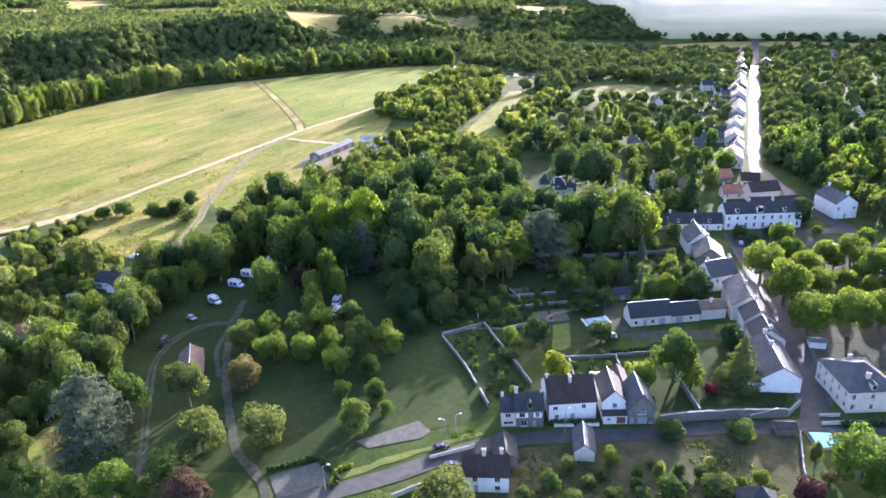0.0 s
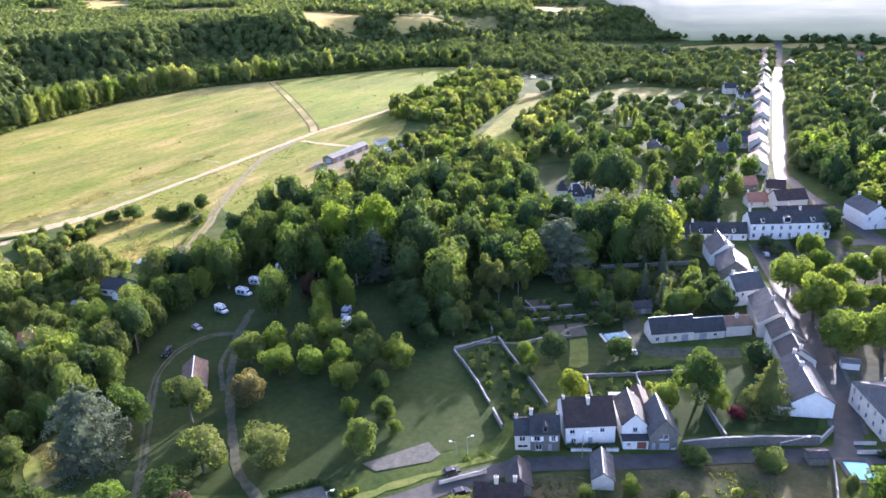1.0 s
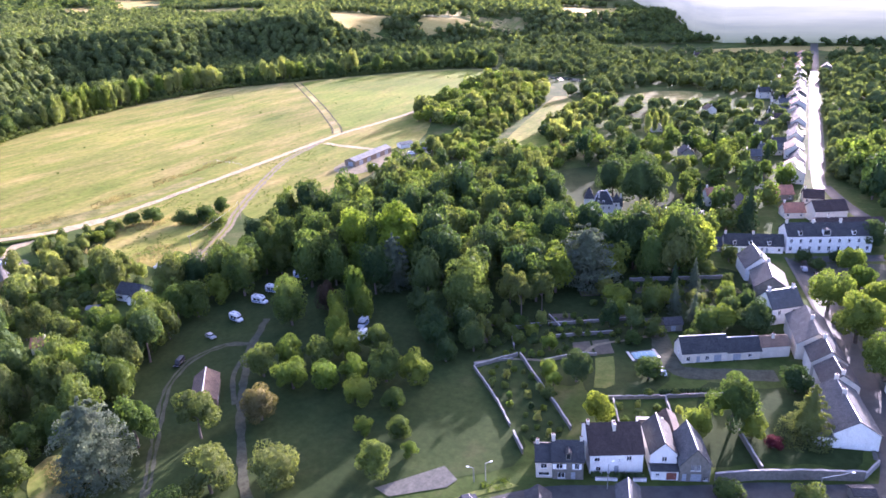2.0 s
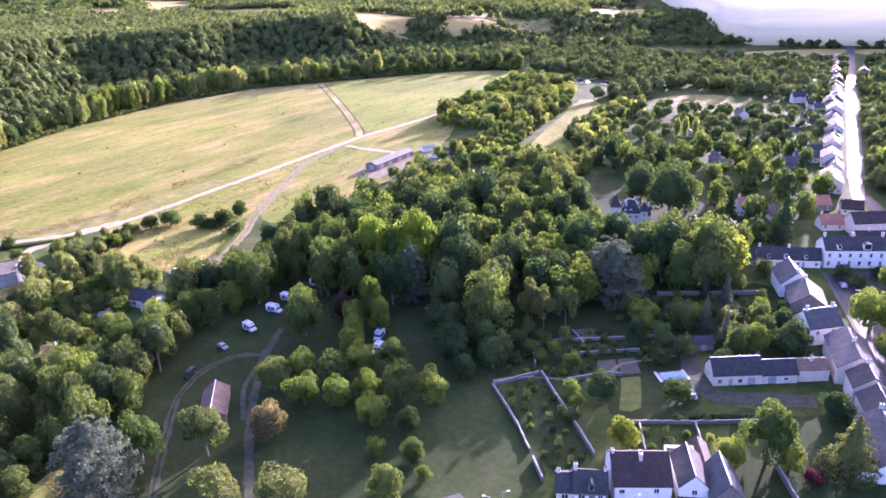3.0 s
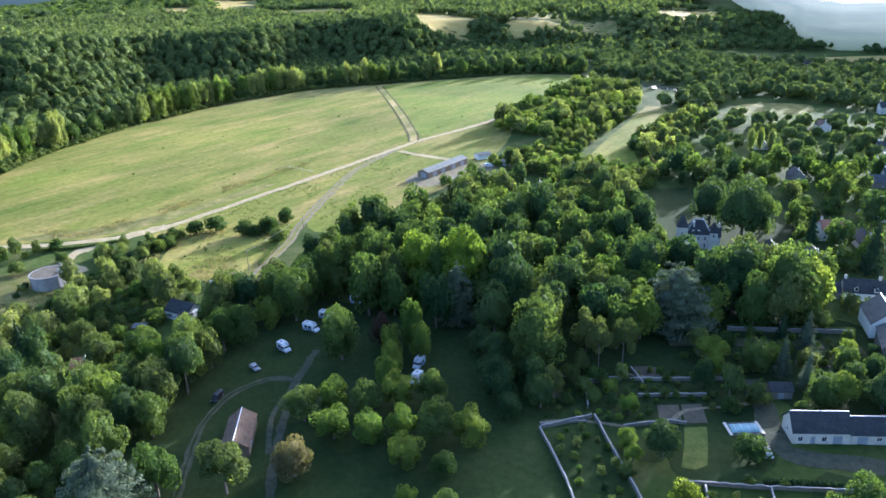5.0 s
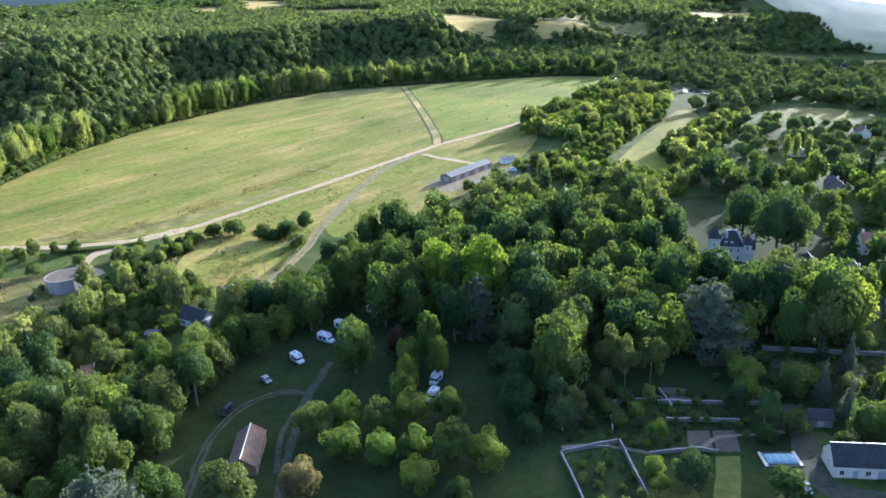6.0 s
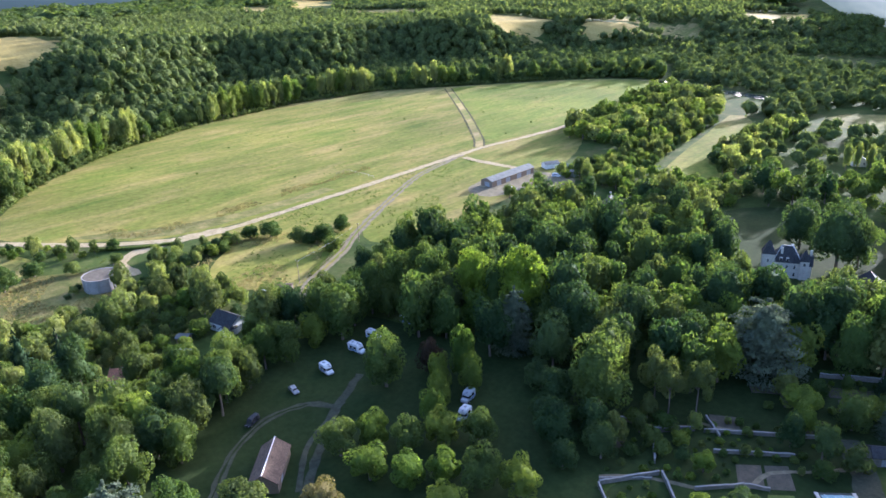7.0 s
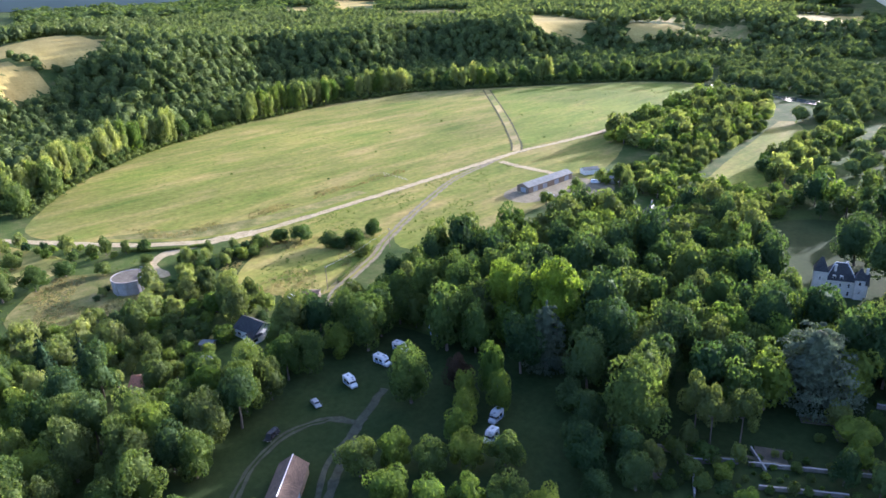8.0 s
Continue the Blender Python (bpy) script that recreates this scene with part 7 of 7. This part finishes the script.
woods("woods", PLATEAU, 14.0, (13, 20), 0.95, LEAF_FAR, "far dense green woods on a plateau", 22, 36, 0.08, holes=(FIELD_A, *FAR_HOLES))
woods("woods", [(-330, 770), (-345, 745), (-290, 735), (-230, 712), (-195, 690), (-215, 600), (-170, 600), (-160, 670), (-80, 660), (-30, 600), (-34, 880), (-120, 885), (-260, 900), (-300, 1000), (-400, 880)], 14, (10, 16), 0.95, LEAF_FAR, "mixed trees of the valley beyond the village", 23, 130, 0.055, sub=2)
woods("woods", [(-155, 470), (-130, 480), (-22, 478), (-26, 590), (-60, 600), (-110, 600), (-178, 590), (-170, 520)], 15.0, (7, 13), 0.95, LEAF_FAR, "trees and hedges between the gardens beyond the manor", 27, 260, 0.045, sub=2)
woods("woods", [(2, 478), (190, 478), (240, 420), (330, 500), (180, 600), (-2, 600)], 15.5, (8, 14), 1.0, LEAF_FAR, "trees among the houses east of the main street", 28, 260, 0.045, sub=2)
woods("woods", [(0, 610), (240, 420), (480, 500), (600, 900), (300, 890), (100, 920), (-18, 940)], 17, (9, 16), 1.0, LEAF_FAR, "mixed trees among the far houses of the village", 24, 80, 0.07, sub=2)
woods("woods", [(-310, 1000), (-200, 1005), (-140, 1035), (-185, 1080), (-285, 1330), (-420, 1420), (-420, 1100)], 15, (12, 19), 0.85, LEAF_FAR, "far hazy woods below the hills", 25, 60, 0.07, holes=FAR_HOLES)
woods("woods", [(-1500, 1300), (-800, 1430), (-420, 1500), (-700, 2200), (-2600, 2600), (-2400, 700), (-1550, 500)], 42, (36, 60), 0.4, LEAF_FAR, "most distant woods towards the horizon", 26, 30, 0.14, holes=FAR_HOLES)

woods("woods", [(-125, 1005), (0, 1008), (200, 980), (420, 918), (620, 800), (640, 815), (430, 945), (205, 1012), (0, 1034), (-130, 1030)], 13, (8, 15), 0.8, LEAF_FAR, "broken line of far trees at the edge of the plain", 35, 80, 0.07, sub=2)


def garden_low(rng):
    k = rng.random()
    if k < 0.4:
        return "garden_shrub", "bush", LEAF_LIGHT, 0.8, "bright green shrub in a garden plot"
    if k < 0.75:
        return "garden_shrub", "bush", LEAF, 0.85, "green shrub in a garden plot"
    return "fruit_tree", "round", LEAF_OLIVE, 1.25, "small olive-green fruit tree in a garden plot"


# shrubs in the walled gardens and along the field
WALLED = [(-86, 176), (-79, 187), (-70, 178), (-58, 166), (-54, 160), (-58, 150), (-66, 156), (-75, 165)]
scatter(WALLED, 5.0, (1.2, 2.6), scrub_mix, 12, fine=0, category="bush")
scatter([(-100, 186), (-110, 198), (-95, 208), (-80, 212), (-74, 200), (-84, 190)], 5.5, (3, 6), scrub_mix, 13)
scatter([(-104, 196), (-96, 206), (-80, 218), (-56, 228), (-46, 220), (-60, 198), (-76, 190), (-90, 182)], 4.2, (0.9, 2.6), garden_low, 37, fine=0, category="bush", limit=150)
scatter([(-72, 228), (-64, 252), (-32, 268), (-30, 250), (-50, 238)], 4.6, (1.0, 3.0), garden_low, 38, fine=0, category="bush", limit=120)
scatter([(-52, 170), (-44, 184), (-20, 192), (-14, 178), (-26, 164), (-40, 162)], 7.0, (1.5, 3.2), scrub_mix, 14, fine=0)
scatter([(-300, 142), (-306, 150), (-296, 148), (-284, 152), (-282, 142)], 3.6, (2.5, 5), scrub_mix, 15)
scatter([(-540, 300), (-560, 480), (-480, 640), (-360, 700), (-325, 560), (-330, 300), (-420, 190)], 85, (1.0, 2.0), lambda r: ("shrub", "bush", LEAF, 0.7, "small lone shrub in a hay meadow"), 16, fine=0)


def tufts(zone, n, size, material, label, seed, z=0.08):
    """Tall grass in clumps, as one mass."""
    rng = np.random.RandomState(seed)
    p = np.array(zone, float)
    x, y = rng.uniform(p[:, 0].min(), p[:, 0].max(), n * 3), rng.uniform(p[:, 1].min(), p[:, 1].max(), n * 3)
    patch = np.sin(x / 6.3 + seed) + np.sin(y / 7.7 - seed) + np.sin((x + 2 * y) / 11.0)
    ok = inside(x, y, zone) & (patch > 0.1)
    for line, d in WAYS[:11]:
        ok &= near_line(x, y, line) > d * 0.7
    x, y = x[ok][:n], y[ok][:n]
    q = np.repeat(np.stack([x, y, np.full(len(x), z)], -1), 5, axis=0) + rng.normal(0, 0.35, (len(x) * 5, 3)) * np.array([1, 1, 0])
    s_ = size * rng.uniform(0.6, 1.4, (len(q), 1))
    a = rng.normal(size=q.shape) * np.array([1, 1, 0])
    a = unit(a)
    up = np.array([0, 0, 1.0])
    v = np.stack([q - a * s_ * 0.5, q + a * s_ * 0.5, q + up * s_ + rng.normal(0, 0.3, q.shape) * s_], 1).reshape(-1, 3)
    tagged(new("tall_grass", big_mesh("tall_grass", v, np.arange(len(v)), np.full(len(v) // 3, 3), material)), label, "grass", kind="stuff")


tufts([(-318, 120), (-335, 140), (-322, 158), (-300, 168), (-280, 150), (-282, 128), (-300, 112)], 900, 0.38, TUFT, "clumps of tall straw-coloured grass in a paddock", 41)
tufts([(-300, 225), (-285, 250), (-262, 242), (-240, 214), (-232, 196), (-262, 186), (-290, 190)], 1000, 0.38, TUFT, "clumps of tall dry grass in a small paddock", 42)
tufts([(-372, 172), (-342, 196), (-338, 240), (-342, 285), (-343, 345), (-351, 345), (-352, 285), (-349, 240), (-353, 205), (-380, 180)], 1500, 0.42, TUFT, "uncut dry grass along a farm road", 43)
tufts([(-300, 170), (-240, 200), (-236, 262), (-300, 400), (-318, 380), (-318, 230)], 700, 0.4, TUFT_GREEN, "clumps of rough green grass beside a track", 44)
tufts([(-400, 95), (-420, 125), (-345, 170), (-290, 175), (-285, 110), (-340, 90)], 500, 0.35, TUFT_GREEN, "clumps of rough green grass round a water tank", 45)
tufts([(-50, 130), (-18, 149), (14, 162), (14, 120), (-30, 104)], 900, 0.35, TUFT_GREEN, "low weeds on a rough slope below the road", 46)
tufts([(-540, 290), (-560, 480), (-480, 640), (-360, 700), (-325, 560), (-330, 300), (-430, 190)], 500, 0.35, TUFT_GREEN, "tussocks of darker grass in a hay meadow", 47)
tufts([(-84, 107), (-70, 122), (-58, 136), (-61, 137), (-74, 124), (-86, 109)], 500, 0.3, TUFT_GREEN, "long sunlit grass of a road verge", 48)
tufts([(-168, 92), (-150, 84), (-148, 92), (-158, 99)], 300, 0.3, TUFT, "dry golden grass of a clearing", 49)
